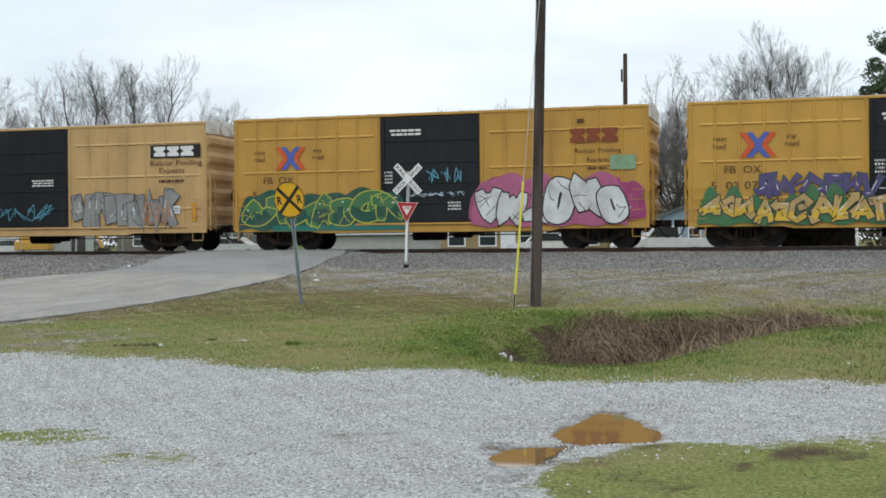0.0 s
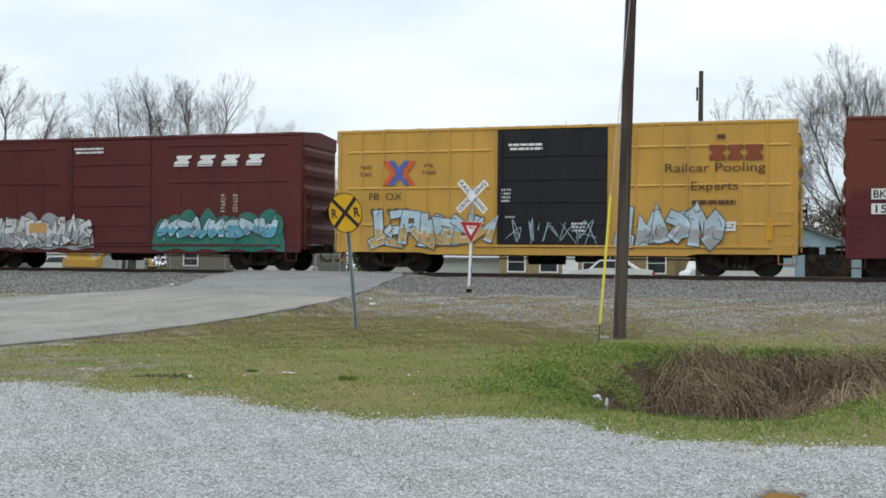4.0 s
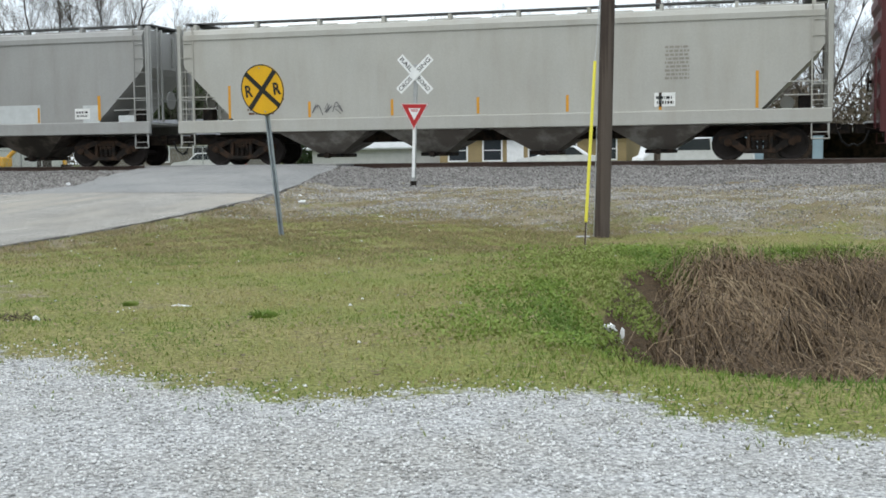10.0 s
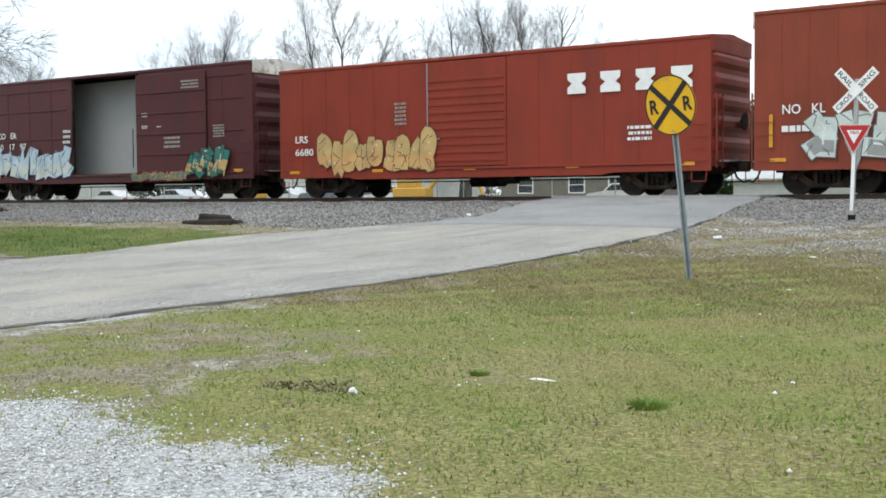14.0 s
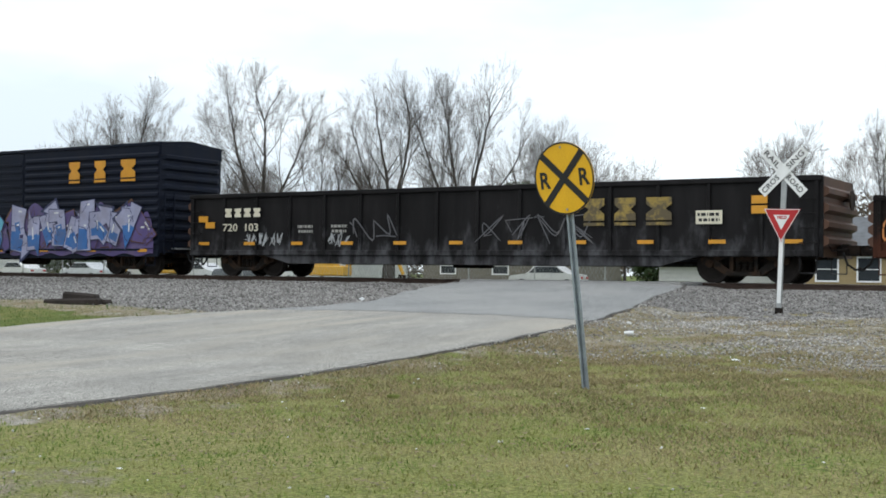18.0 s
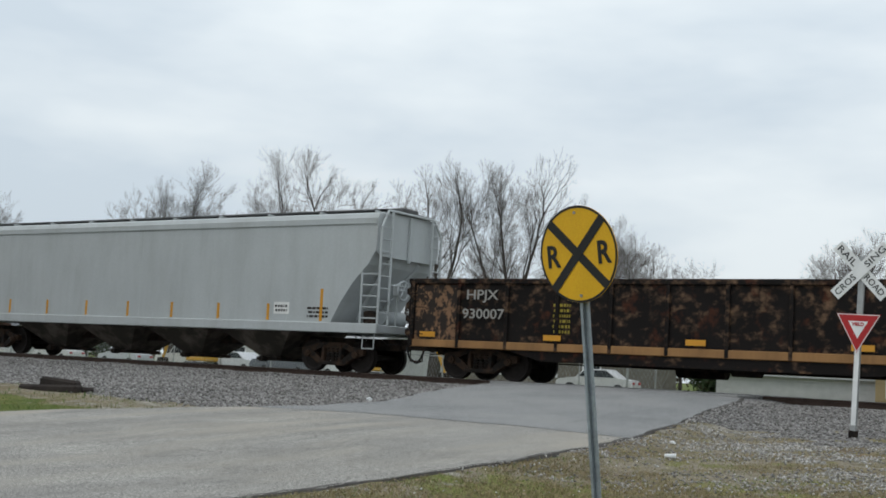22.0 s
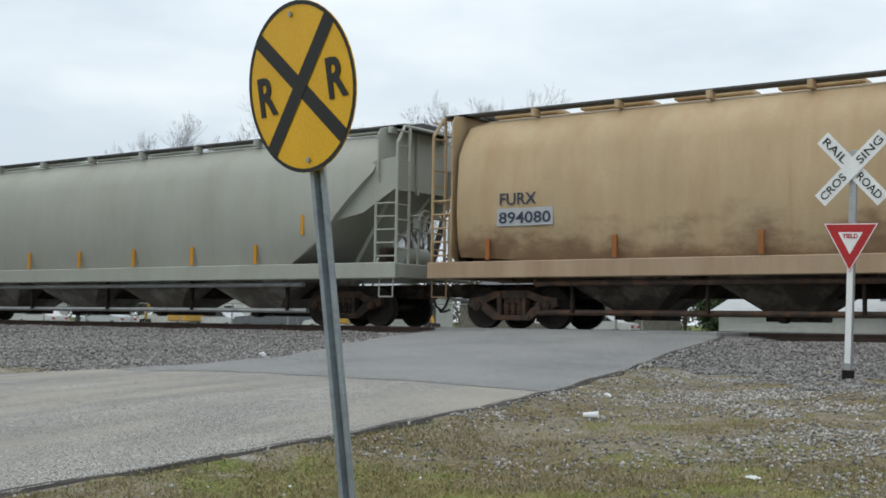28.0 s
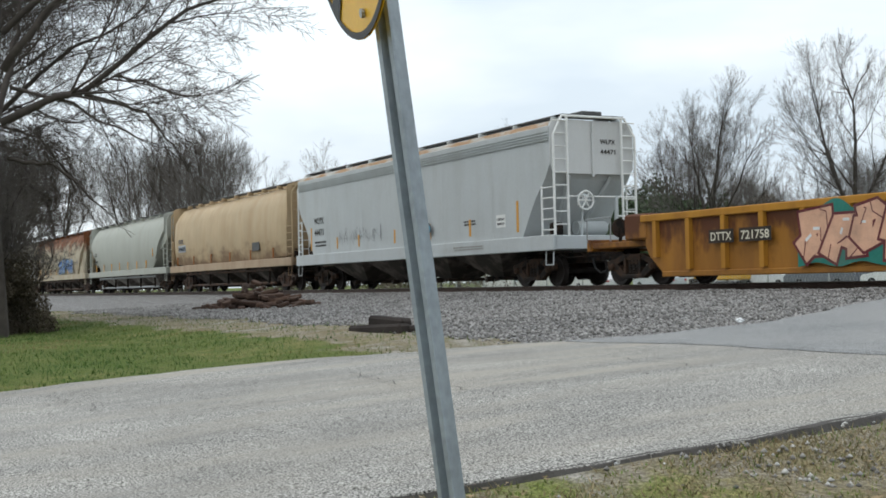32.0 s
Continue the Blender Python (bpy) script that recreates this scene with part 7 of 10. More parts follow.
# well car
def well_car(left, right):
    half = (right - left) / 2
    car = thing("well_car", "weathered orange-yellow container well car with graffiti", "well car", ((left + right) / 2, 0, 0), group="cars of the freight train")
    CARS.append(car)
    a = half - 2.9
    for s in (-1, 1):
        lo, hi = min(s * 1.40, s * 1.48), max(s * 1.40, s * 1.48)
        part("well_side", Build().prism([(-a, 1.0), (-a + 0.15, 0.75), (-a + 0.7, 0.28), (a - 0.7, 0.28), (a - 0.15, 0.75), (a, 1.0), (a, 1.68), (-a, 1.68)], "y", lo, hi), WELLY, car)
        part("top_chord", Build().box(-a - 0.1, a + 0.1, min(s * 1.36, s * 1.58), max(s * 1.36, s * 1.62), 1.62, 1.80, 0.02), WELLLIT, car)
        part("bottom_chord", Build().box(-a + 0.7, a - 0.7, min(s * 1.34, s * 1.54), max(s * 1.34, s * 1.54), 0.20, 0.34, 0.02), WELLY, car)
        for k in range(13):
            x = -a + 0.5 + k * (2 * a - 1.0) / 12
            part("side_post", Build().prism([(x - 0.08, s * 1.47), (x - 0.07, s * 1.6), (x + 0.07, s * 1.6), (x + 0.08, s * 1.47)], "z", 0.38 if 0 < k < 12 else 0.7, 1.63), WELLLIT, car)
    part("well_floor", Build().box(-a + 0.7, a - 0.7, -1.38, 1.38, 0.24, 0.32), WELLY, car)
    for e in (-1, 1):
        part("end_platform", Build().box(min(e * a, e * half), max(e * a, e * half), -1.25, 1.25, 1.02, 1.18, 0.02).box(min(e * (half - 0.2), e * half), max(e * (half - 0.2), e * half), -1.3, 1.3, 0.95, 1.28, 0.02), WELLY, car)
        part("end_bolster", Build().box(min(e * (a - 0.1), e * (a + 0.9)), max(e * (a - 0.1), e * (a + 0.9)), -1.5, 1.5, 1.18, 1.86, 0.05), WELLY, car)
        part("hand_rail", Build().tube([(e * (half - 0.1), -1.35, 1.2), (e * (half - 0.1), -1.35, 1.85), (e * (half - 1.2), -1.35, 1.85), (e * (half - 1.2), -1.35, 1.2)], 0.02, 5), M_GALV, car)
        part("brake_wheel", Build().cyl((e * (half - 0.5), -0.5, 1.6), (e * (half - 0.45), -0.5, 1.6), 0.27, n=14).cyl((e * (half - 0.5), -0.5, 1.18), (e * (half - 0.5), -0.5, 1.6), 0.05, n=8), M_UNDER, car)
        add_truck(car, e * (half - 1.75), "dark")
    add_couplers(car, half)
    dull = paint("worn_black_panel", (0.03, 0.026, 0.022), (0.09, 0.05, 0.03), 0.3)
    for x, w, word in ((5.5, 0.86, "DTTX"), (6.55, 1.05, "721758")):
        p = part("number_panel", Build().box(-half + x, -half + x + w, -1.612, -1.602, 0.97, 1.29), dull, car)
        lettering("lettering", word, 0.28, M_CREAM, car, -half + x + 0.06, -1.618, 1.03, w - 0.12, 0.002)
    graffiti(car, -half + 8.6, -half + 13.8, 0.36, 1.62, 231, -1.61, SP["teal"], SP["peach"], SP["maroon"], None, "block", 5, 0.19, 0.06, 0.2)
    graffiti(car, half - 7.0, half - 4.0, 0.38, 1.6, 232, -1.61, SP["teal"], SP["peach"], SP["maroon"], None, "block", 3, 0.19, 0.05, 0.2)
    return car


well_car(386.61, 408.86)


# ---- signs ----
M_SIGNY = plain("sign_yellow", (0.72, 0.40, 0.015), 0.4)
M_SIGNK = plain("sign_black", (0.016, 0.016, 0.016), 0.5)
M_SIGNW = plain("sign_white", (0.74, 0.75, 0.75), 0.45)
M_SIGNR = plain("sign_red", (0.40, 0.018, 0.02), 0.4)
M_POST = mat("galvanised_post", (0.27, 0.305, 0.335), 0.5, 0.4, 0.2, 5, 0.15, 40)


def disc(b, r0, r1, y, n=48):
    for k in range(n):
        a, c = 2 * math.pi * k / n, 2 * math.pi * (k + 1) / n
        b.add([(r0 * math.cos(a), y, r0 * math.sin(a)), (r1 * math.cos(a), y, r1 * math.sin(a)), (r1 * math.cos(c), y, r1 * math.sin(c)), (r0 * math.cos(c), y, r0 * math.sin(c))], [(0, 1, 2, 3)])
    return b


def channel_post(p0, p1, w=0.062):
    """A steel U-channel post between two points, flanges towards the front."""
    d = Vector(p1) - Vector(p0)
    b = Build()
    rows = []
    for t in (0, 1):
        p = Vector(p0) + d * t
        rows.append([(p.x - w / 2 - 0.012, p.y + 0.0, p.z), (p.x - w / 2 + 0.01, p.y + 0.0, p.z), (p.x - w * 0.25, p.y + 0.035, p.z), (p.x + w * 0.25, p.y + 0.035, p.z), (p.x + w / 2 - 0.01, p.y, p.z), (p.x + w / 2 + 0.012, p.y, p.z),
                     (p.x + w / 2 + 0.012, p.y + 0.006, p.z), (p.x + w * 0.3, p.y + 0.046, p.z), (p.x - w * 0.3, p.y + 0.046, p.z), (p.x - w / 2 - 0.012, p.y + 0.006, p.z)])
    return b.loft(rows)


SIGN_AT, SIGN_C = Vector((-2.527, -19.41, -1.12)), Vector((-2.708, -19.71, 1.19))
rr_sign = thing("crossing_warning_sign", "round yellow and black railroad warning sign on a leaning steel post", "road sign", tuple(SIGN_AT))
up = (SIGN_C - SIGN_AT).normalized()
a = radians(-10.8)
face = Vector((math.sin(a), -math.cos(a), 0))
face = (face - up * face.dot(up)).normalized()
sx = face.cross(up) * -1
turn = Matrix((sx, -face, up)).transposed().to_4x4()
plate = part("sign_plate", disc(Build(), 0.0005, 0.381, -0.001).cyl((0, 0.0, 0), (0, 0.004, 0), 0.381, n=48), M_SIGNY, rr_sign, "yellow face, slightly scuffed")
plate.matrix_basis = Matrix.Translation(SIGN_C - SIGN_AT) @ turn @ Matrix.Scale(1.03, 4)
part("border", disc(Build(), 0.362, 0.380, -0.0035), M_SIGNK, plate)
for s in (1, -1):
    w, L = 0.0365, 0.366
    d, e = Vector((math.cos(radians(45 * s)), 0, math.sin(radians(45 * s)))), Vector((-math.sin(radians(45 * s)), 0, math.cos(radians(45 * s))))
    o = Vector((0, -0.0035 - 0.0008 * (s + 1), 0))
    part("cross_bar", Build().add([tuple(o + d * L + e * w), tuple(o - d * L + e * w), tuple(o - d * L - e * w), tuple(o + d * L - e * w)], [(0, 1, 2, 3)]), M_SIGNK, plate)
for x in (-0.315, 0.185):
    lettering("letter", "R", 0.245, M_SIGNK, plate, x, -0.005, -0.085, 0.14, 0.006)
for z in (0.325, -0.325):
    part("bolt", Build().cyl((0, -0.004, z), (0, -0.012, z), 0.012, n=8), M_GALV, plate)
part("post", channel_post((0, 0.0, -0.35), tuple((SIGN_C - SIGN_AT) + up * -0.30 + Vector((0, 0.045, 0)))), M_POST, rr_sign, "weathered galvanised channel post")
part("post_top", channel_post(tuple((SIGN_C - SIGN_AT) + up * -0.30 + Vector((0, 0.045, 0))), tuple((SIGN_C - SIGN_AT) + up * 0.37 + Vector((0, 0.045, 0)))), M_POST, rr_sign)

XB = Vector((-3.992, -7.41, -0.60))
xb = thing("crossbuck_sign", "white railroad crossbuck with a red yield sign on a post", "road sign", tuple(XB), -6)
xb.matrix_world = pose(*XB, 0, 2.1, -6)
hx = 2.255 - XB.z
part("post", Build().box(-0.05, 0.05, -0.02, 0.04, -0.4, hx + 0.25, 0.008), M_GALV, xb)
part("reflective_strip", Build().box(-0.04, 0.04, -0.028, -0.021, 0.25, hx - 0.75), M_SIGNW, xb, "white reflective strip up the post")
part("post_sleeve", Build().box(-0.07, 0.07, -0.04, 0.06, -0.3, 0.16, 0.01), M_UNDER, xb)
for s, word in ((-1, "RAILROAD"), (1, "CROSSING")):
    blade = part("blade", Build().box(-0.61, 0.61, -0.034 - 0.012 * (s + 1), -0.03 - 0.012 * (s + 1), -0.105, 0.105, 0.001), M_SIGNW, xb, "white blade with black letters")
    blade.location = (0, -0.01, hx)
    blade.rotation_euler = (0, radians(-45 * s), 0)
    half_a, half_b = word[:4], word[4:]
    lettering("letters", half_a, 0.155, M_SIGNK, blade, -0.575, -0.038 - 0.012 * (s + 1), -0.05, 0.44, 0.001)
    lettering("letters", half_b, 0.155, M_SIGNK, blade, 0.115, -0.038 - 0.012 * (s + 1), -0.05, 0.44, 0.001)
hy = 1.30 - XB.z
tri = lambda s, y: [(-s, y, hy + 0.22 + (s - 0.38) * 0.577), (s, y, hy + 0.22 + (s - 0.38) * 0.577), (0, y, hy + 0.22 - 0.658 - (s - 0.38) * 1.155)]
yp = part("yield_plate", Build().loft([tri(0.38, -0.045), tri(0.38, -0.041)]), M_SIGNR, xb, "red triangular yield sign")
part("white_border", Build().add(tri(0.372, -0.0465), [(0, 1, 2)]), M_SIGNW, yp)
part("red_band", Build().add(tri(0.350, -0.048), [(0, 1, 2)]), M_SIGNR, yp)
part("white_centre", Build().add(tri(0.17, -0.0495), [(0, 1, 2)]), M_SIGNW, yp)
lettering("letters", "YIELD", 0.082, M_SIGNR, yp, -0.105, -0.052, hy + 0.02, 0.21, 0.003)

# ---- utility pole with guy ----
M_POLE = mat("creosoted_pole", (0.05, 0.036, 0.03), 0.9, 0, 0.25, 2, 0.7, 30, (0.10, 0.08, 0.068), 0.3, 2, (3, 3, 0.12))
M_GUARD = plain("guard_yellow", (0.62, 0.55, 0.05), 0.5)
pole = thing("utility_pole", "tall dark creosoted wooden utility pole", "utility pole", (2.145, -17.02, -1.25))
b = Build()
rows = []
for k in range(9):
    z = -0.5 + 11.9 * k / 8
    rr_ = 0.128 - 0.032 * k / 8
    rows.append([(0.027 * z + rr_ * (1 + 0.03 * math.sin(3 * q + k)) * math.cos(q), rr_ * math.sin(q), z) for q in np.linspace(0, 2 * math.pi, 15)[:-1]])
part("shaft", b.loft(rows), M_POLE, pole, smooth=True)
part("ground_wire", Build().tube([(-0.13, -0.05, 0.0), (0.03, -0.10, 5.0), (0.21, -0.09, 11)], 0.008, 4), M_GALV, pole)
part("base_plate", Build().box(-0.42, -0.18, -0.12, 0.02, -0.08, 0.05, 0.02), M_GALV, pole)
guy = thing("guy_wire", "steel guy wire with a yellow plastic guard beside the pole", "guy wire", (2.33, -20.1, -1.16))
g0, g1, g2 = Vector((0, 0, 0)), Vector((0.02, 0.9, 2.66)), Vector((0.22, 3.06, 9.4))
part("guard", Build().cyl((0.0, 0.11, 0.34), tuple(g1), 0.024, n=8), M_GUARD, guy, "faded yellow guard", True)
part("wire", Build().cyl((0, 0, -0.15), tuple(g1), 0.007, n=5).cyl(tuple(g1), tuple(g2), 0.007, n=5), M_GALV, guy)
part("anchor_rod", Build().cyl((0.0, -0.1, -0.3), (0.0, 0.10, 0.33), 0.012, n=6), M_RAIL, guy)

far_pole = thing("utility_pole", "bare dark utility pole stub beyond the tracks", "utility pole", (0.14, 14.2, -0.85))
part("shaft", Build().cyl((0, 0, -0.4), (0.05, 0, 10.03), 0.15, 0.10, 10), M_POLE, far_pole, smooth=True)
part("bracket", Build().box(-0.16, -0.08, -0.05, 0.05, 8.7, 9.3), M_UNDER, far_pole)

# ---- puddles, litter, debris ----
M_WATER = bpy.data.materials.new("muddy_water")
M_WATER.use_nodes = True
wbs = M_WATER.node_tree.nodes["Principled BSDF"]
wbs.inputs["Base Color"].default_value = (0.20, 0.115, 0.045, 1)
wbs.inputs["Roughness"].default_value = 0.03
wbs.inputs["IOR"].default_value = 1.33
for k, p in enumerate(PUDDLES):
    c = np.mean(p, 0)
    zz = -1.364
    pts = []
    n = len(p)
    for i in range(n):
        for u in (0, 0.125, 0.25, 0.375, 0.5, 0.625, 0.75, 0.875):
            q0, q1, q2, q3 = (np.array(p[(i + j) % n]) for j in (-1, 0, 1, 2))
            v = 0.5 * ((2 * q1) + (-q0 + q2) * u + (2 * q0 - 5 * q1 + 4 * q2 - q3) * u * u + (-q0 + 3 * q1 - 3 * q2 + q3) * u ** 3)
            f = 1.02 + 0.10 * math.sin(i * 2.3 + u * 9 + k) * (1 if k else 0.6) + 0.06 * math.sin(i * 5.1 + u * 23) + 0.05 * math.sin(i * 11 + u * 41)
            pts.append((float(c[0] + (v[0] - c[0]) * f), float(c[1] + (v[1] - c[1]) * f), zz))
    ob = new("puddle", Build().add(pts, [tuple(range(len(pts)))]).mesh("puddle", M_WATER))
    tagged(ob, "shallow brown muddy puddle in the gravel", "puddle", kind="structure")

# a muddy hollow beside the road
M_MUD = mat("wet_mud", (0.10, 0.062, 0.035), 0.45, 0, 0.3, 2.5, 0.5, 25, (0.04, 0.028, 0.018), 0.4, 2.0)
ring = []
for a in np.linspace(0, 2 * math.pi, 37)[:-1].tolist():
    f = 1 + 0.18 * math.sin(3 * a + 1) + 0.12 * math.sin(7 * a)
    ring.append((-16.25 + 1.35 * f * math.cos(a), -20.4 + 0.5 * f * math.sin(a) - 0.25 * math.cos(a)))
ring = [(-16.25, -20.4)] + ring
pts = [(x, y, float(ground_z(np.array(x), np.array(y))) + 0.05) for x, y in ring]
ob = new("mud_patch", Build().add(pts, [(0, i, i % 36 + 1) for i in range(1, 37)]).mesh("mud_patch", M_MUD))
tagged(ob, "wet brown mud patch beside the road", "mud", kind="structure")


def crumpled(name, label, at, size, material, seed, cat_="litter"):
    r = rng(seed)
    vs = []
    n, m = 7, 5
    for i in range(m):
        for j in range(n):
            aa, bb = 2 * math.pi * j / n, math.pi * (i + 0.5) / m
            q = r.uniform(0.55, 1.1)
            vs.append((size[0] * q * math.cos(aa) * math.sin(bb), size[1] * q * math.sin(aa) * math.sin(bb), size[2] * (1 + q * math.cos(bb))))
    fs = [(i * n + j, i * n + (j + 1) % n, (i + 1) * n + (j + 1) % n, (i + 1) * n + j) for i in range(m - 1) for j in range(n)]
    fs += [tuple(range(n))[::-1], tuple(range((m - 1) * n, m * n))]
    z = float(ground_z(np.array(at[0]), np.array(at[1]))) if len(at) == 2 else at[2]
    ob = new(name, Build().add(vs, fs).mesh(name, material))
    ob.location = (at[0], at[1], z - 0.01)
    return tagged(ob, label, cat_)


M_PAPER = plain("white_litter", (0.70, 0.71, 0.72), 0.6)
crumpled("plastic_bag", "torn white plastic bag caught in the ditch", (3.42, -25.8), (0.10, 0.07, 0.05), M_PAPER, 1)
crumpled("plastic_bag_scrap", "white plastic scrap standing up in the weeds", (3.54, -25.72), (0.03, 0.02, 0.1), M_PAPER, 2)
cup = thing("paper_cup", "crushed white paper cup lying on stony earth", "litter", (-4.7, -13.2, float(ground_z(np.array(-4.7), np.array(-13.2)))), 20)
part("cup_body", Build().cyl((-0.09, 0, 0.035), (0.05, 0, 0.04), 0.026, 0.036, 12), M_PAPER, cup)
part("cup_rim", Build().cyl((0.05, 0, 0.04), (0.06, 0, 0.04), 0.04, 0.04, 12), M_PAPER, cup)
crumpled("paper_scrap", "flat white paper scrap in the grass", (-0.38, -27.0), (0.14, 0.035, 0.012), M_PAPER, 3)
crumpled("paper_scrap", "small white paper scrap in the grass", (-1.18, -28.1), (0.05, 0.03, 0.025), M_PAPER, 4)
crumpled("paper_scrap", "crumpled white paper on the stones", (-2.3, -15.2), (0.07, 0.05, 0.02), M_PAPER, 5)
crumpled("paper_scrap", "small white scrap at the road's edge", (-12.52, -9.66, -0.45), (0.07, 0.05, 0.04), M_PAPER, 6)
crumpled("paper_scrap", "small white scrap on the gravel", (-5.47, -11.4), (0.05, 0.04, 0.03), M_PAPER, 7)
r = rng(3)
for k in range(12):
    crumpled("paper_scrap", "tiny pale scrap of litter on the verge", (r.uniform(-5, 9), r.uniform(-29, -12)), (0.03, 0.02, 0.01), M_PAPER, 20 + k)

M_OLDTIE = mat("charred_tie", (0.028, 0.022, 0.019), 0.95, 0, 0.3, 4, 0.6, 30)
scrap = thing("discarded_ties", "rotten dark railway ties dumped beside the ballast", "debris", (-19.1, -11.95, -0.68), 8)
for k, (x, y, z, L, rz) in enumerate(((0, 0, 0.03, 1.5, 4), (0.3, 0.3, 0.02, 1.1, -6), (0.1, 0.16, 0.16, 0.85, 12))):
    t = part("tie", Build().box(-L / 2, L / 2, -0.14, 0.14, -0.11, 0.13, 0.045), M_OLDTIE, scrap)
    t.location, t.rotation_euler = (x, y, z), (0, radians(3 * k - 2), radians(rz))
pile = thing("scrap_pile", "heap of broken rotten railway ties beside the ballast", "debris", (-37.5, -7.6, -0.55))
r = rng(12)
M_ROT = mat("rotten_wood", (0.075, 0.045, 0.032), 0.95, 0, 0.4, 4, 0.8, 20, rand=0.4)
for k in range(95):
    d = r.uniform(0, 1) ** 0.7
    an = r.uniform(0, 6.28)
    L = r.uniform(0.3, 1.1)
    t = part("broken_tie", Build().box(-L / 2, L / 2, -r.uniform(0.05, 0.12), 0.1, -0.06, 0.06, 0.02), M_ROT, pile)
    t.location = (d * 3.1 * math.cos(an), d * 1.5 * math.sin(an), 0.06 + 0.85 * (1 - d) * r.uniform(0.3, 1))
    t.rotation_euler = (r.uniform(-0.3, 0.3), r.uniform(-0.35, 0.35), r.uniform(0, 3.1))

# ---- trees ----
M_BARK = mat("grey_bark", (0.052, 0.044, 0.038), 0.95, 0, 0.25, 3, 0.5, 25)
M_TWIG = mat("grey_twigs", (0.13, 0.115, 0.105), 0.95, 0, 0.2, 3, 0.0, 25)
M_DARKBARK = mat("dark_bark", (0.06, 0.05, 0.043), 0.95, 0, 0.25, 3, 0.5, 25)


def bare_tree_meshes(seed, height, trunk_r, spread=0.62, levels=6, bark=M_BARK, twig=M_TWIG, fork=0.24, limbs=4, lift=0.055, droop=0.0, heads=None, thin=0.0085):
    """Trunk, branchwork and crown of twigs of a leafless tree as three meshes."""
    r = rng(seed)
    store = {"trunk": ([], []), "branchwork": ([], []), "crown": ([], [])}

    def tube(kind, pts, radii, n):
        vs, fs = store[kind]
        base = len(vs)
        for i, (p, rad) in enumerate(zip(pts, radii)):
            d = (pts[min(i + 1, len(pts) - 1)] - pts[max(i - 1, 0)]).normalized()
            a1 = d.orthogonal().normalized()
            a2 = d.cross(a1)
            for j in range(n):
                q = 2 * math.pi * j / n
                vs.append(tuple(p + a1 * (rad * math.cos(q)) + a2 * (rad * math.sin(q))))
        for i in range(len(pts) - 1):
            for j in range(n):
                k = (j + 1) % n
                fs.append((base + i * n + j, base + i * n + k, base + (i + 1) * n + k, base + (i + 1) * n + j))

    def grow(p, d, length, rad, level):
        kind = "trunk" if level == 0 else "branchwork" if level <= 2 else "crown"
        n = 8 if level == 0 else 6 if level <= 2 else 3
        steps = (5, 6, 5, 4, 3, 3, 2, 2)[level]
        pts, radii, dirs = [p.copy()], [rad], [d.copy()]
        end = 0.78 if level == 0 else 0.56
        for i in range(steps):
            wig = 0.05 if level == 0 else 0.19 if level < 4 else 0.22
            d = (d + Vector((r.uniform(-wig, wig), r.uniform(-wig, wig), r.uniform(-wig, wig) * 0.6 + (lift if level in (1, 2, 3) else lift * 0.4 if level > 3 else 0.0) - droop * level))).normalized()
            p = p + d * (length / steps)
            pts.append(p.copy())
            dirs.append(d.copy())
            radii.append(max(thin * 0.8, rad * (1 - (1 - end) * (i + 1) / steps)))
        tube(kind, pts, radii, n)
        if level >= levels:
            return
        if level == 0:
            if heads:
                for hx, hy, hz, hl, hr, at in heads:
                    i = min(steps, max(1, int(at * steps)))
                    grow(pts[i], Vector((hx, hy, hz)).normalized(), hl, rad * hr, 1)
                return
            a0 = r.uniform(0, 6.28)
            for k in range(limbs):
                a = a0 + 2 * math.pi * k / limbs + r.uniform(-0.4, 0.4)
                t = spread * r.uniform(0.55, 1.15)
                i = steps if k < limbs - 1 else steps - 1
                grow(pts[i], Vector((math.sin(t) * math.cos(a), math.sin(t) * math.sin(a), math.cos(t))), height * 0.34 * r.uniform(0.8, 1.15), radii[i] * r.uniform(0.64, 0.82), 1)
            return
        kids = (0, 5, 5, 4, 4, 4)[level]
        for k in range(kids):
            i = steps if k == 0 else r.randint(max(1, (steps + 1) // 2), steps + 1)
            ax = dirs[i].orthogonal().normalized()
            ax = Matrix.Rotation(r.uniform(0, 6.28), 3, dirs[i]) @ ax
            t = r.uniform(0.05, 0.3) if k == 0 else r.uniform(0.5, 1.0)
            nd = (dirs[i] * math.cos(t) + ax * math.sin(t)).normalized()
            if nd.z < 0 and droop == 0:
                nd.z *= -0.5
            grow(pts[i], nd, length * (r.uniform(0.62, 0.78) if k == 0 else r.uniform(0.45, 0.72)), max(thin, radii[i] * (r.uniform(0.85, 0.97) if k == 0 else r.uniform(0.5, 0.68))), level + 1)

    grow(Vector((0, 0, -0.4)), Vector((r.uniform(-0.04, 0.04), 0, 1)).normalized(), height * fork + 0.4, trunk_r, 0)
    top = float(np.percentile(np.array(store["crown"][0])[:, 2], 99.7))
    f = 1.0 if heads else height / top
    out = []
    for kind, m in (("trunk", bark), ("branchwork", bark), ("crown", twig)):
        vs, fs = store[kind]
        v = np.array(vs)
        v[:, :3] *= f
        out.append((kind, raw_mesh(kind, v, np.array(fs), m, kind != "crown")))
    return out


def plant(name, label, meshes, at, rz=0.0, s=1.0, cat_="tree", group="bare trees"):
    t = thing(name, label, cat_, at, rz, group)
    for kind, me in meshes:
        o = part(kind, me, None, t)
        o.scale = (s, s, s)
    return t


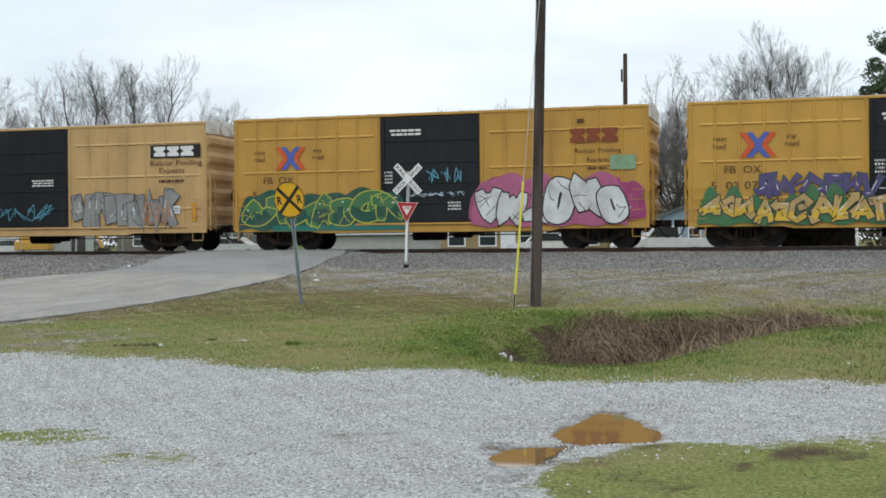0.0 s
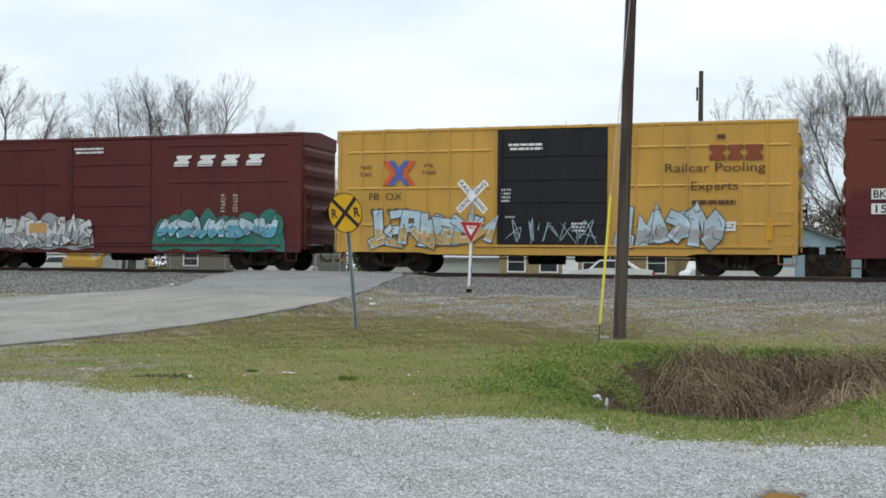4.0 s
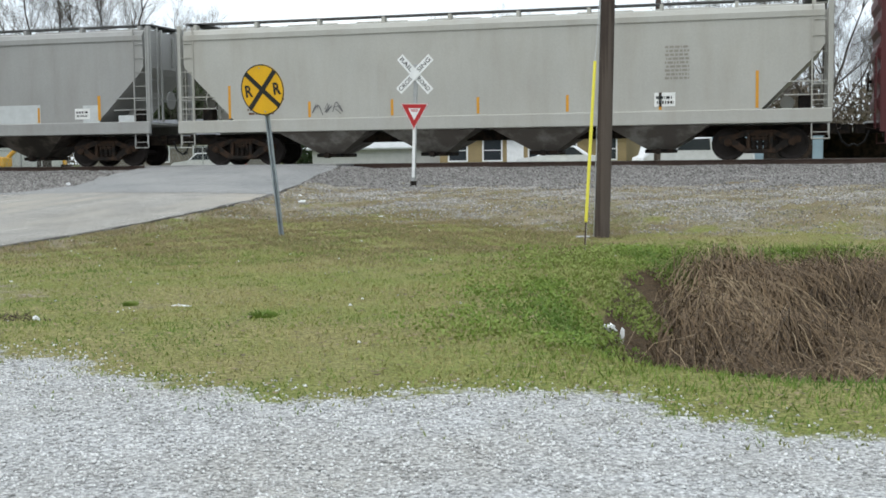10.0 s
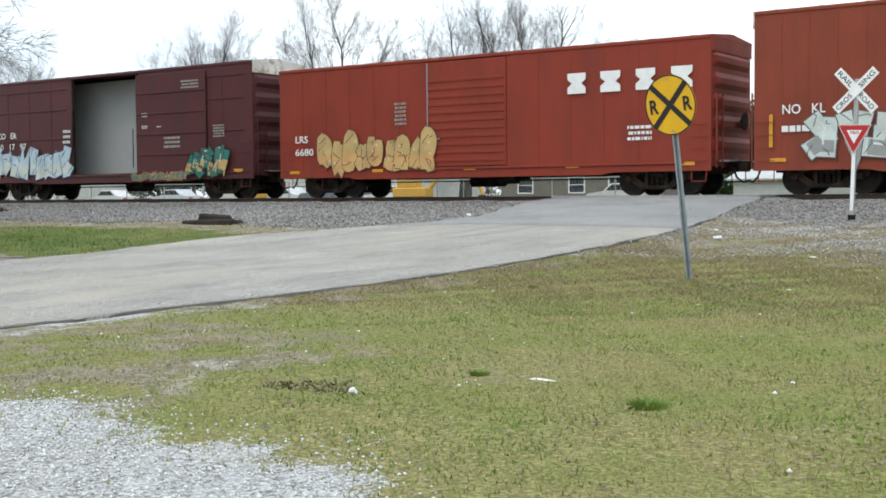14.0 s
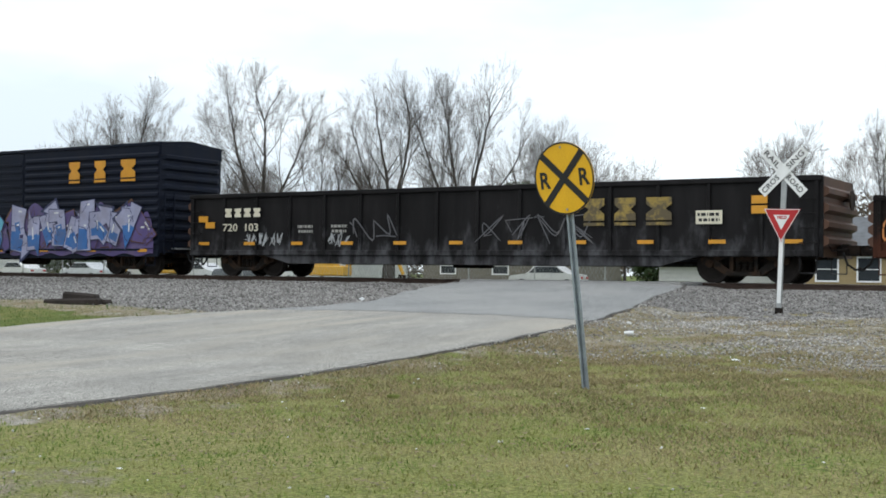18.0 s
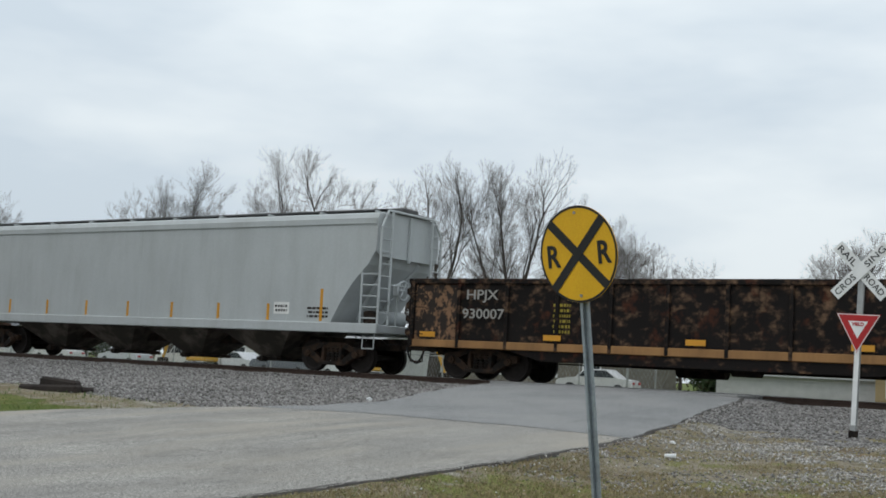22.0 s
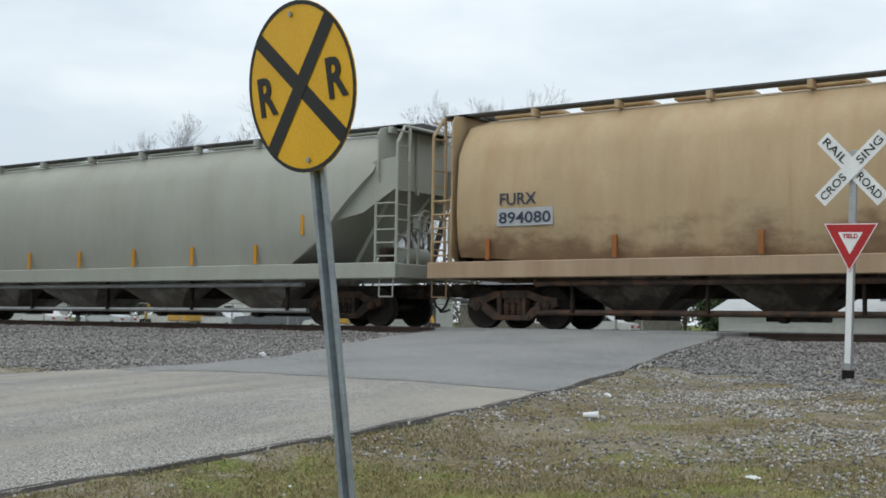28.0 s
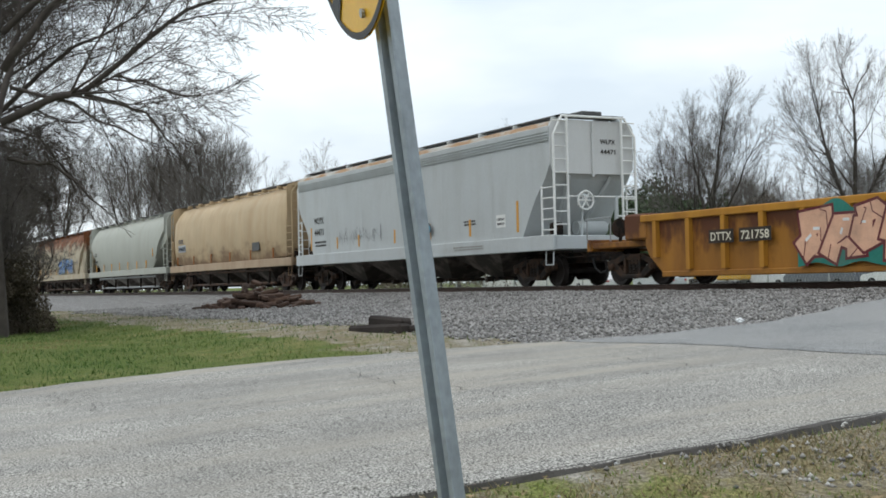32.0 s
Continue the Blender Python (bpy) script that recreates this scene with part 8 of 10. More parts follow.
def vase_tree_meshes(seed, trunk_r, fork, stems, dense=1.0, bark=M_BARK, twig=M_TWIG, lift=0.16, paths=(), short=0.34):
    """An old leafless tree: stems rise from forks, branch upwards and end in a haze of fine twigs.

    stems: x, y and z of each stem's end, height of its root on the trunk, thickness factor.
    paths: bent limbs as (points, thickness factor)."""
    r = rng(seed)
    store = {"trunk": ([], []), "branchwork": ([], []), "crown": ([], [])}

    def tube(kind, pts, r0, r1, n):
        vs, fs = store[kind]
        base, m = len(vs), len(pts) - 1
        for i, p in enumerate(pts):
            d = (pts[min(i + 1, m)] - pts[max(i - 1, 0)]).normalized()
            a1 = Vector((d.z + 0.31, 0.17, -d.x)).cross(d).normalized()
            a2 = d.cross(a1)
            rad = r0 + (r1 - r0) * i / m
            for j in range(n):
                q = 2 * math.pi * j / n
                vs.append(tuple(p + a1 * (rad * math.cos(q)) + a2 * (rad * math.sin(q))))
        for i in range(m):
            for j in range(n):
                k = (j + 1) % n
                fs.append((base + i * n + j, base + i * n + k, base + (i + 1) * n + k, base + (i + 1) * n + j))

    def grow(p, d, length, rad, first=False):
        """A length of branch that forks at its end and bears side shoots."""
        n = 5 if length > 1.6 else 3 if length > 0.8 else 2
        pts, dirs = [p.copy()], [d.copy()]
        w = 0.09 if length > 1.6 else 0.15
        for j in range(n):
            d = (d + Vector((r.uniform(-w, w), r.uniform(-w, w), r.uniform(-w, w) + lift * 0.25))).normalized()
            p = p + d * (length / n)
            pts.append(p.copy())
            dirs.append(d.copy())
        tip = max(0.0055, rad * 0.62)
        tube("branchwork" if length > 1.1 else "crown", pts, rad, tip, 6 if length > 1.6 else 4 if length > 0.9 else 3)
        if length * 0.7 < short:
            return
        fork_kids(pts, dirs, length, rad, tip)

    def turned(d, t):
        ax = Matrix.Rotation(r.uniform(0, 6.28), 3, d) @ d.orthogonal().normalized()
        d = (d * math.cos(t) + ax * math.sin(t) + Vector((0, 0, lift * 0.5))).normalized()
        if lift > 0.1 and d.z < 0.0:
            d.z = 0.15 * r.uniform(0, 1)
        return d

    def fork_kids(pts, dirs, length, rad, tip):
        t = r.uniform(0.18, 0.42)
        for k in range(2 if r.uniform(0, 1) < 0.75 else 3):
            grow(pts[-1], turned(dirs[-1], t * (0.7 if k == 0 else 1.25)), length * r.uniform(0.64, 0.82), max(0.0065, tip * (0.95 if k == 0 else 0.7)))
        for k in range(int(1.15 * dense + r.uniform(0, 1))):
            i = r.randint(1, len(pts) - 1) if len(pts) > 2 else 1
            grow(pts[i], turned(dirs[i], r.uniform(0.5, 1.05)), length * r.uniform(0.42, 0.66), max(0.0065, rad * 0.5))

    def clothe(pts, dirs, length, rad):
        """Side branches along a main stem and a fork at its end."""
        m = len(pts) - 1
        for k in range(int(length * 0.62 * dense)):
            u = r.uniform(0.3, 0.97)
            i = max(1, min(m - 1, int(u * m + 0.5)))
            grow(pts[i], turned(dirs[i], r.uniform(0.45, 0.85)), (0.24 * length * (1.15 - 0.6 * u) + 0.25) * r.uniform(0.75, 1.2), max(0.02, rad * (1 - 0.75 * u) * 0.45))
        for k in range(3):
            grow(pts[-1], turned(dirs[-1], r.uniform(0.1, 0.5)), (0.13 * length + 0.3) * r.uniform(0.8, 1.2), max(0.02, rad * 0.3))

    top = max([fork] + [e[3] for e in stems])
    lean = Vector((r.uniform(-0.1, 0.1), r.uniform(-0.1, 0.1), 0))
    core = [Vector((0, 0, -0.4)) + (Vector((0, 0, top + 0.4)) + lean * top) * (i / 6) for i in range(7)]
    tube("trunk", core, trunk_r, trunk_r * 0.72, 9)
    lines = []
    for ex, ey, ez, root, thick in stems:
        a = core[0] + (core[-1] - core[0]) * (root / top)
        b = Vector((ex, ey, ez))
        mid = a + Vector((ex - a.x, ey - a.y, 0)) * 0.5 + Vector((0, 0, (ez - root) * 0.42))
        lines.append(([a * (1 - q) ** 2 + mid * 2 * q * (1 - q) + b * q * q for q in np.linspace(0, 1, 11).tolist()], thick))
    for way, thick in paths:
        way = [Vector(p) for p in way]
        lines.append(([way[min(len(way) - 2, int(q))].lerp(way[min(len(way) - 2, int(q)) + 1], q - min(len(way) - 2, int(q))) for q in np.linspace(0, len(way) - 1, 13).tolist()], thick))
    for pts, thick in lines:
        wig = Vector((0, 0, 0))
        for i in range(1, len(pts)):
            wig = wig * 0.9 + Vector((r.uniform(-0.13, 0.13), r.uniform(-0.13, 0.13), r.uniform(-0.07, 0.07)))
            pts[i] = pts[i] + wig
        dirs = [(pts[min(i + 1, len(pts) - 1)] - pts[max(i - 1, 0)]).normalized() for i in range(len(pts))]
        rad = trunk_r * thick * 0.85
        tube("branchwork", pts, rad, max(0.03, rad * 0.3), 7)
        clothe(pts, dirs, (pts[-1] - pts[0]).length, rad)
    return [(kind, raw_mesh(kind, np.array(store[kind][0]), np.array(store[kind][1]), m, kind != "crown")) for kind, m in (("trunk", bark), ("branchwork", bark), ("crown", twig))]


T1 = vase_tree_meshes(1, 0.42, 4.5, [(-3.4, 0.5, 15.2, 4.2, 0.6), (-0.6, -1, 16.2, 4.5, 0.6), (2.6, 1, 15.8, 4.5, 0.55), (5.2, -0.5, 12, 3.6, 0.45), (-5.4, 0, 10.5, 3.2, 0.45), (0.5, 2.5, 13, 4, 0.5)])
T3 = vase_tree_meshes(4, 0.42, 4.0, [(-4.2, 0.5, 14.0, 3.6, 0.5), (-1.8, -1, 15.8, 4, 0.55), (1.4, 1, 16, 4, 0.55), (4.0, -0.5, 14.2, 3.8, 0.5), (6.0, 0.5, 10.6, 3.0, 0.4), (-6.2, 0, 10.2, 2.8, 0.4), (0.2, 2.5, 14.6, 4, 0.45)])
T4 = bare_tree_meshes(7, 10, 0.16, 0.45, fork=0.32, thin=0.008)
OAK_ROUND = vase_tree_meshes(11, 0.5, 5.0, [(-3.6, 0, 16.2, 4.6, 0.55), (-0.8, 1.5, 13.5, 5, 0.5), (2.0, -0.5, 17.0, 5, 0.6), (4.6, 1, 13.6, 4.6, 0.45), (7.6, 0, 9.6, 4, 0.4), (-7.0, 0.5, 10.4, 3.8, 0.42), (-8.4, -1, 7.2, 3.2, 0.35), (6.4, 2, 6.6, 3.4, 0.3)], 1.05)
OAK_FORKED = vase_tree_meshes(12, 0.55, 6.5, [(-4.8, 0.3, 17.6, 5.2, 0.6), (0.9, -0.5, 18.3, 6.2, 0.65), (5.4, 0.5, 16.2, 6.0, 0.5), (-9.0, 0, 7.6, 3.6, 0.45), (5.0, 1, 7.6, 4.4, 0.35), (-3.6, 2, 10.5, 4.6, 0.4), (-1.6, -2, 14.2, 6, 0.4)])
OAK_WIDE = vase_tree_meshes(13, 0.5, 7.2, [(-6.2, 0.2, 12.9, 5.2, 0.5), (-1.9, 0.5, 16.8, 7.0, 0.55), (2.4, -0.4, 17.0, 7.0, 0.55), (1.2, 1.6, 13.2, 6, 0.4), (-3.6, -1, 14.4, 6.2, 0.4), (4.2, 0, 9.6, 5.4, 0.35)])
OAK_VEE = vase_tree_meshes(14, 0.46, 6.4, [(-1.9, 0.2, 16.4, 6.0, 0.55), (3.1, -0.4, 16.4, 6.2, 0.6), (6.2, 0.6, 12.9, 5.4, 0.45), (-5.2, 0.3, 15.6, 4.4, 0.55), (1.0, 1.5, 14, 6, 0.4)])
LOW_TREE = vase_tree_meshes(15, 0.28, 3.0, [(-1.6, 0.2, 10.4, 2.6, 0.5), (0.4, -0.6, 11.4, 3, 0.55), (2.2, 0.5, 10.2, 2.8, 0.5), (-3.0, 0.6, 7.6, 2.2, 0.4), (3.4, -0.3, 7.4, 2.2, 0.4)])
# trees beyond the tracks: shape, place, turn, height factor
TREES = ((OAK_ROUND, -79.6, 48, 0, 0.75), (OAK_FORKED, -64.3, 48, 0, 0.73), (OAK_WIDE, -51.0, 48, 0, 0.76), (OAK_VEE, -44.6, 48, 0, 0.75), (LOW_TREE, -58.0, 48, 40, 0.85), (LOW_TREE, -54.4, 52, 130, 0.75), (LOW_TREE, -39.5, 51, 200, 0.72), (LOW_TREE, -70.8, 51, 20, 0.72),
         (T3, 7.4, 46, 20, 0.71), (LOW_TREE, -0.6, 50, 10, 0.9), (T4, 0.9, 30, 10, 0.9), (T4, 2.4, 34, 120, 0.8), (T4, -31.1, 48, 20, 0.86), (T1, -111, 48, 20, 0.78), (T3, -93, 55, 10, 0.7), (LOW_TREE, -87, 52, 50, 0.95),
          (T1, 22, 60, 0, 0.75), (T1, -97, 9.5, 0, 0.66), (T1, -112, 13, 40, 0.74), (T3, -126, 16, 200, 0.8), (LOW_TREE, -88, 10, 20, 0.72), (T1, -140, 14, 80, 0.85), (T3, -158, 20, 80, 0.9), (LOW_TREE, -82, 13, 140, 0.7), (T3, -175, 12, 20, 1.1), (LOW_TREE, -104, 9, 240, 0.85), (LOW_TREE, -119, 10, 200, 0.9))
for me, x, y, rz, s in TREES:
    plant("bare_tree", "leafless grey-brown winter tree beyond the tracks", me, (x, y, float(ground_z(np.array(float(x)), np.array(float(y))))), rz, s)
r = rng(19)
for k in range(34):
    x = -210 + k * 7.2 + r.uniform(-2, 2)
    plant("far_bare_tree", "small leafless tree in the far woods", (T4, T3, T1)[k % 3], (x, 74 + r.uniform(-6, 10), -0.7), r.uniform(0, 360), r.uniform(0.95, 1.15) if k % 3 == 0 else r.uniform(0.55, 0.72), group="far bare trees")
# the big tree near the track: its limbs reach out towards the rails and hang at their ends
REACH = (([(0.2, 0.1, 7.4), (1.1, 1.6, 8.2), (1.6, 2.6, 8.3), (2.4, 4.1, 9.5), (3.3, 5.7, 11), (3.9, 6.9, 11.4)], 0.5), ([(0.2, 0.2, 9.2), (0.8, 1.2, 10.6), (1.4, 2.2, 11.9), (2.2, 3.9, 13.4)], 0.5),
         ([(0.3, 0.4, 8.6), (1.6, 2.6, 7.7), (2.2, 4, 6.8)], 0.24), ([(1.6, 2.6, 8.3), (2.5, 4.5, 7.6), (2.9, 5.5, 6.3)], 0.22), ([(0.3, 0.3, 6.2), (1.2, 1.7, 6), (1.8, 3, 4.6)], 0.24), ([(2.1, 3.5, 8.9), (2.6, 4.5, 8.8), (3.3, 5.9, 8.2)], 0.2),
         ([(0.2, 0.2, 10.5), (1.3, 2, 12.6), (2.5, 4.4, 14.6), (3.4, 6.2, 15)], 0.4), ([(0, -0.2, 6.5), (-0.8, -2, 9), (-1.3, -3.9, 11.5)], 0.5), ([(0.1, 0, 7.5), (1, -0.8, 9.6), (1.5, -1, 12.2)], 0.45), ([(0, 0, 7.5), (-2.4, 1, 10.6), (-3.7, 1.8, 13.5)], 0.45), ([(0, 0, 9.5), (0.3, 0.3, 13), (0.2, 1, 16)], 0.55))
big = vase_tree_meshes(15, 0.36, 10.5, [], 2.1, M_DARKBARK, M_DARKBARK, -0.015, REACH, 0.36)
plant("shade_tree", "large bare dark tree with spreading drooping branches", big, (-31.05, -16.5, -1.02), 0, 0.72, group="")
for x, y, rz, s in ((-37.5, -17.6, -10, 0.72), (-46, -17.0, -30, 0.75)):
    plant("shade_tree", "large bare dark tree in the trackside thicket", big, (x, y, -1.0), rz, s, group="")
for x, y, s, rz in ((-33.0, -16.3, 0.45, 10), (-32.0, -16.7, 0.4, 100), (-35.2, -15.8, 0.55, 30), (-34.2, -16.6, 0.6, 250), (-37.0, -15.6, 0.6, 200), (-39.5, -15.0, 0.65, 60), (-31.8, -16.4, 0.3, 300), (-36.2, -15.1, 0.34, 140), (-38.4, -16.6, 0.7, 330)):
    plant("sapling", "slender bare sapling in the thicket round the big tree", T4, (x, y, -1.0), rz, s, group="saplings")


def leaf_cloud(seed, n, blobs, size, flat=1.0):
    """Many small leaf cards spread through a few clumps."""
    r = rng(seed)
    bl = np.array(blobs)
    pick = r.randint(len(bl), size=n)
    d = r.normal(size=(n, 3))
    d /= np.linalg.norm(d, axis=1)[:, None]
    c = bl[pick, :3] + d * (bl[pick, 3:4] * r.uniform(0.35, 1.05, (n, 1)) ** 0.6) * np.array([1, 1, flat])
    u = r.normal(size=(n, 3))
    u /= np.linalg.norm(u, axis=1)[:, None]
    w = np.cross(u, r.normal(size=(n, 3)))
    w /= np.linalg.norm(w, axis=1)[:, None]
    s = size * r.uniform(0.6, 1.4, (n, 1))
    v = np.stack([c - u * s, c + w * s * 0.55, c + u * s, c - w * s * 0.55], 1).reshape(-1, 3)
    return v, np.arange(4 * n).reshape(-1, 4)


def foliage(name, color, vary=0.35):
    return mat(name, color, 0.85, 0, vary, 0.8, 0.0, 10)


M_PINE = foliage("pine_green", (0.065, 0.098, 0.048))
M_EVERG = foliage("evergreen", (0.05, 0.065, 0.03))
M_THICK = foliage("winter_thicket", (0.12, 0.10, 0.075))
pine = thing("pine_tree", "dark green pine tree behind the houses", "tree", (16.3, 62, -0.6))
part("trunk", Build().cyl((0, 0, -0.3), (0.3, 0, 16.5), 0.28, 0.08, 8), M_DARKBARK, pine, smooth=True)
r = rng(31)
bl = [(r.uniform(-3.3, 3.3) * (1 - (z - 9) / 14), r.uniform(-2.8, 2.8) * (1 - (z - 9) / 14), z + r.uniform(-0.4, 0.4), r.uniform(0.5, 1.3)) for z in np.linspace(8.0, 17.5, 80)]
part("crown", raw_mesh("crown", *leaf_cloud(32, 24000, bl, 0.12, 0.7), M_PINE), None, pine)
b = Build()
for x, y, z, q in bl:
    b.cyl((0.15, 0, z - 1.0), (x, y, z), 0.05, 0.02, 5)
part("branchwork", b, M_DARKBARK, pine)
for k, (x, y, h, w, m, lab) in enumerate(((-84, 55, 7.5, 6, M_THICK, "dense grey-brown shrub mass beyond the tracks"), (-46, 62, 8.5, 3.5, M_EVERG, "tall evergreen beyond the tracks"), (-34, 66, 8.0, 4, M_PINE, "dark green evergreen beyond the tracks"),
                                          (-28, 55, 6.5, 5, M_EVERG, "green evergreen shrub beyond the tracks"), (-92, 52, 8.5, 8, M_PINE, "dark evergreen shrub mass beyond the tracks"), (-120, 60, 9, 10, M_PINE, "dark evergreen mass behind the bare trees"), (-105, 44, 7.5, 8, M_PINE, "green evergreen shrub mass behind the tracks"), (-121, 46, 10.0, 9, M_PINE, "tall dark evergreen mass behind the tracks"), (-110, 50, 10.5, 5, M_EVERG, "tall green evergreen behind the bare trees"), (-100, 55, 10.0, 8, M_PINE, "dull green evergreen mass behind the bare trees"), (-113, 56, 10.2, 8, M_EVERG, "dull green evergreen mass behind the bare trees"), (-93, 57, 10.2, 6, M_EVERG, "dull green evergreen behind the bare trees"))):
    t = thing("evergreen_tree", lab, "tree", (x, y, -0.7))
    r = rng(40 + k)
    bl = [(r.uniform(-w, w) * 0.6, r.uniform(-2, 2), r.uniform(0.25, 0.85) * h, r.uniform(0.16, 0.3) * h) for _ in range(16)]
    part("crown", raw_mesh("crown", *leaf_cloud(50 + k, 15000, bl, 0.18), m), None, t)
    part("trunk", Build().cyl((0, 0, -0.3), (0, 0, h * 0.6), 0.25, 0.1, 8), M_DARKBARK, t)
r = rng(61)
bl = [(x, r.uniform(66, 80), r.uniform(0.5, 5.0), r.uniform(1.6, 3.2)) for x in np.concatenate([np.linspace(-260, 60, 210), np.linspace(-40, 40, 90)])]
ob = new("far_woods", raw_mesh("far_woods", *leaf_cloud(62, 130000, bl, 0.18), M_THICK))
tagged(ob, "grey-brown winter thicket along the far edge", "woods", kind="stuff")
bl = [(x, 12 + r.uniform(-3.0, 6.0), r.uniform(-0.3, 3.4), r.uniform(0.7, 1.5)) for x in np.linspace(-260, -62, 240)]
ob = new("trackside_brush", raw_mesh("trackside_brush", *leaf_cloud(63, 60000, bl, 0.10), M_THICK))
tagged(ob, "low brown brush behind the track", "shrubs", kind="stuff")
r = rng(64)
bl = [(-33.8 + r.uniform(-4.2, 2.7), -15.3 - 2.5 * q + r.uniform(-0.5, 0.4), -0.9 + (1.0 + 4.4 * q) * r.uniform(0, 1) ** 1.5, r.uniform(0.3, 0.7)) for q in np.linspace(0, 1, 150)]
ob = new("brush_clump", raw_mesh("brush_clump", *leaf_cloud(65, 115000, bl, 0.035), foliage("brown_brush", (0.075, 0.06, 0.04))))
tagged(ob, "tangled brown brush round the foot of the tree", "shrubs", kind="stuff")


# ---- buildings and vehicles beyond the tracks ----
M_ROOF = mat("grey_shingles", (0.12, 0.125, 0.135), 0.9, 0, 0.2, 3, 0.4, 40)
M_GLASS = plain("window_glass", (0.03, 0.035, 0.04), 0.08)


def house(name, label, at, rz, w, d, h, roof_h, wall, roof=M_ROOF, windows=(), doors=(), trim=M_SIGNW, door_mat=None, gable_front=False, group=""):
    t = thing(name, label, "house", at, rz, group)
    b = Build()
    if gable_front:
        b.prism([(-w / 2, 0), (w / 2, 0), (w / 2, h), (0, h + roof_h), (-w / 2, h)], "y", -d / 2, d / 2)
    else:
        b.prism([(-d / 2, 0), (d / 2, 0), (d / 2, h), (0, h + roof_h), (-d / 2, h)], "x", -w / 2, w / 2)
    part("wall", b, wall, t)
    k = int(h / 0.2)
    for i in range(k):
        part("siding_board", Build().box(-w / 2 - 0.012, w / 2 + 0.012, -d / 2 - 0.03, -d / 2, i * h / k + 0.01, (i + 1) * h / k - 0.015), wall, t)
    b = Build()
    if gable_front:
        for s in (-1, 1):
            b.add([(s * (w / 2 + 0.35), -d / 2 - 0.3, h - 0.2), (0, -d / 2 - 0.3, h + roof_h + 0.06), (0, d / 2 + 0.3, h + roof_h + 0.06), (s * (w / 2 + 0.35), d / 2 + 0.3, h - 0.2),
                   (s * (w / 2 + 0.35), -d / 2 - 0.3, h - 0.1), (0, -d / 2 - 0.3, h + roof_h + 0.18), (0, d / 2 + 0.3, h + roof_h + 0.18), (s * (w / 2 + 0.35), d / 2 + 0.3, h - 0.1)],
                  [(0, 1, 2, 3), (4, 5, 6, 7), (0, 1, 5, 4), (2, 3, 7, 6), (0, 3, 7, 4)])
    else:
        for s in (-1, 1):
            b.add([(-w / 2 - 0.3, s * (d / 2 + 0.35), h - 0.2), (-w / 2 - 0.3, 0, h + roof_h + 0.06), (w / 2 + 0.3, 0, h + roof_h + 0.06), (w / 2 + 0.3, s * (d / 2 + 0.35), h - 0.2),
                   (-w / 2 - 0.3, s * (d / 2 + 0.35), h - 0.1), (-w / 2 - 0.3, 0, h + roof_h + 0.18), (w / 2 + 0.3, 0, h + roof_h + 0.18), (w / 2 + 0.3, s * (d / 2 + 0.35), h - 0.1)],
                  [(0, 1, 2, 3), (4, 5, 6, 7), (0, 1, 5, 4), (2, 3, 7, 6), (0, 3, 7, 4)])
    part("roof", b, roof, t)
    for x, z, ww, hh in windows:
        win = part("window", Build().box(x - ww / 2, x + ww / 2, -d / 2 - 0.045, -d / 2 - 0.035, z, z + hh), M_GLASS, t)
        f = Build()
        for xa, xb, za, zb in ((-ww / 2 - 0.08, -ww / 2, -0.08, hh + 0.08), (ww / 2, ww / 2 + 0.08, -0.08, hh + 0.08), (-ww / 2, ww / 2, hh, hh + 0.08), (-ww / 2, ww / 2, -0.08, 0), (-ww / 2, ww / 2, hh / 2 - 0.02, hh / 2 + 0.02)):
            f.box(x + xa, x + xb, -d / 2 - 0.075, -d / 2 - 0.03, z + za, z + zb)
        part("frame", f, trim, win)
    for x, ww, hh in doors:
        part("door", Build().box(x - ww / 2, x + ww / 2, -d / 2 - 0.05, -d / 2 - 0.03, 0.05, hh, 0.01), door_mat or trim, t)
    return t


W_TAN = mat("tan_siding", (0.30, 0.23, 0.12), 0.85, 0, 0.1, 2, 0.2, 30)
W_BLUE = mat("blue_grey_siding", (0.26, 0.35, 0.42), 0.8, 0, 0.1, 2, 0.2, 30)
W_WHITE = mat("white_siding", (0.62, 0.62, 0.60), 0.8, 0, 0.1, 2, 0.2, 30)
W_GREY = mat("grey_siding", (0.45, 0.45, 0.44), 0.8, 0, 0.1, 2, 0.2, 30)
W_BRICK = mat("brown_brick", (0.16, 0.145, 0.12), 0.9, 0, 0.2, 3, 0.3, 30)
W_SILVER = mat("steel_sheet", (0.42, 0.43, 0.43), 0.5, 0.3, 0.1, 2, 0.1, 30)
house("bungalow", "low tan-sided house with grey roof and white windows", (-8.2, 33, -0.75), 0, 10.5, 7, 2.2, 1.7, W_TAN, windows=[(x, 0.8, 1.0, 1.1) for x in (-4.2, -2.2, 0.4, 2.0, 4.2)], doors=[(-0.9, 0.95, 2.05)])
house("cottage", "pale blue cottage with low gable roof and a carport", (3.6, 31, -0.75), 0, 7.2, 7, 2.3, 1.2, W_BLUE, gable_front=True, windows=[(-1.2, 0.9, 0.6, 0.8)], doors=[(1.9, 2.4, 1.9)], door_mat=M_UNDER)
cp = thing("carport", "dark open carport with a pale roof beside the cottage", "carport", (9.2, 31.5, -0.75))
part("roof", Build().box(-2.4, 2.4, -2.5, 2.5, 2.1, 2.25, 0.02), W_SILVER, cp)
for x in (-2.2, 2.2):
    for y in (-2.3, 2.3):
        part("post", Build().box(x - 0.06, x + 0.06, y - 0.06, y + 0.06, 0, 2.1), M_SIGNW, cp)
# near-black sheet in place of the shade inside the carport
part("back_wall", Build().box(-2.3, 2.3, 2.2, 2.3, 0, 2.1), M_UNDER, cp)
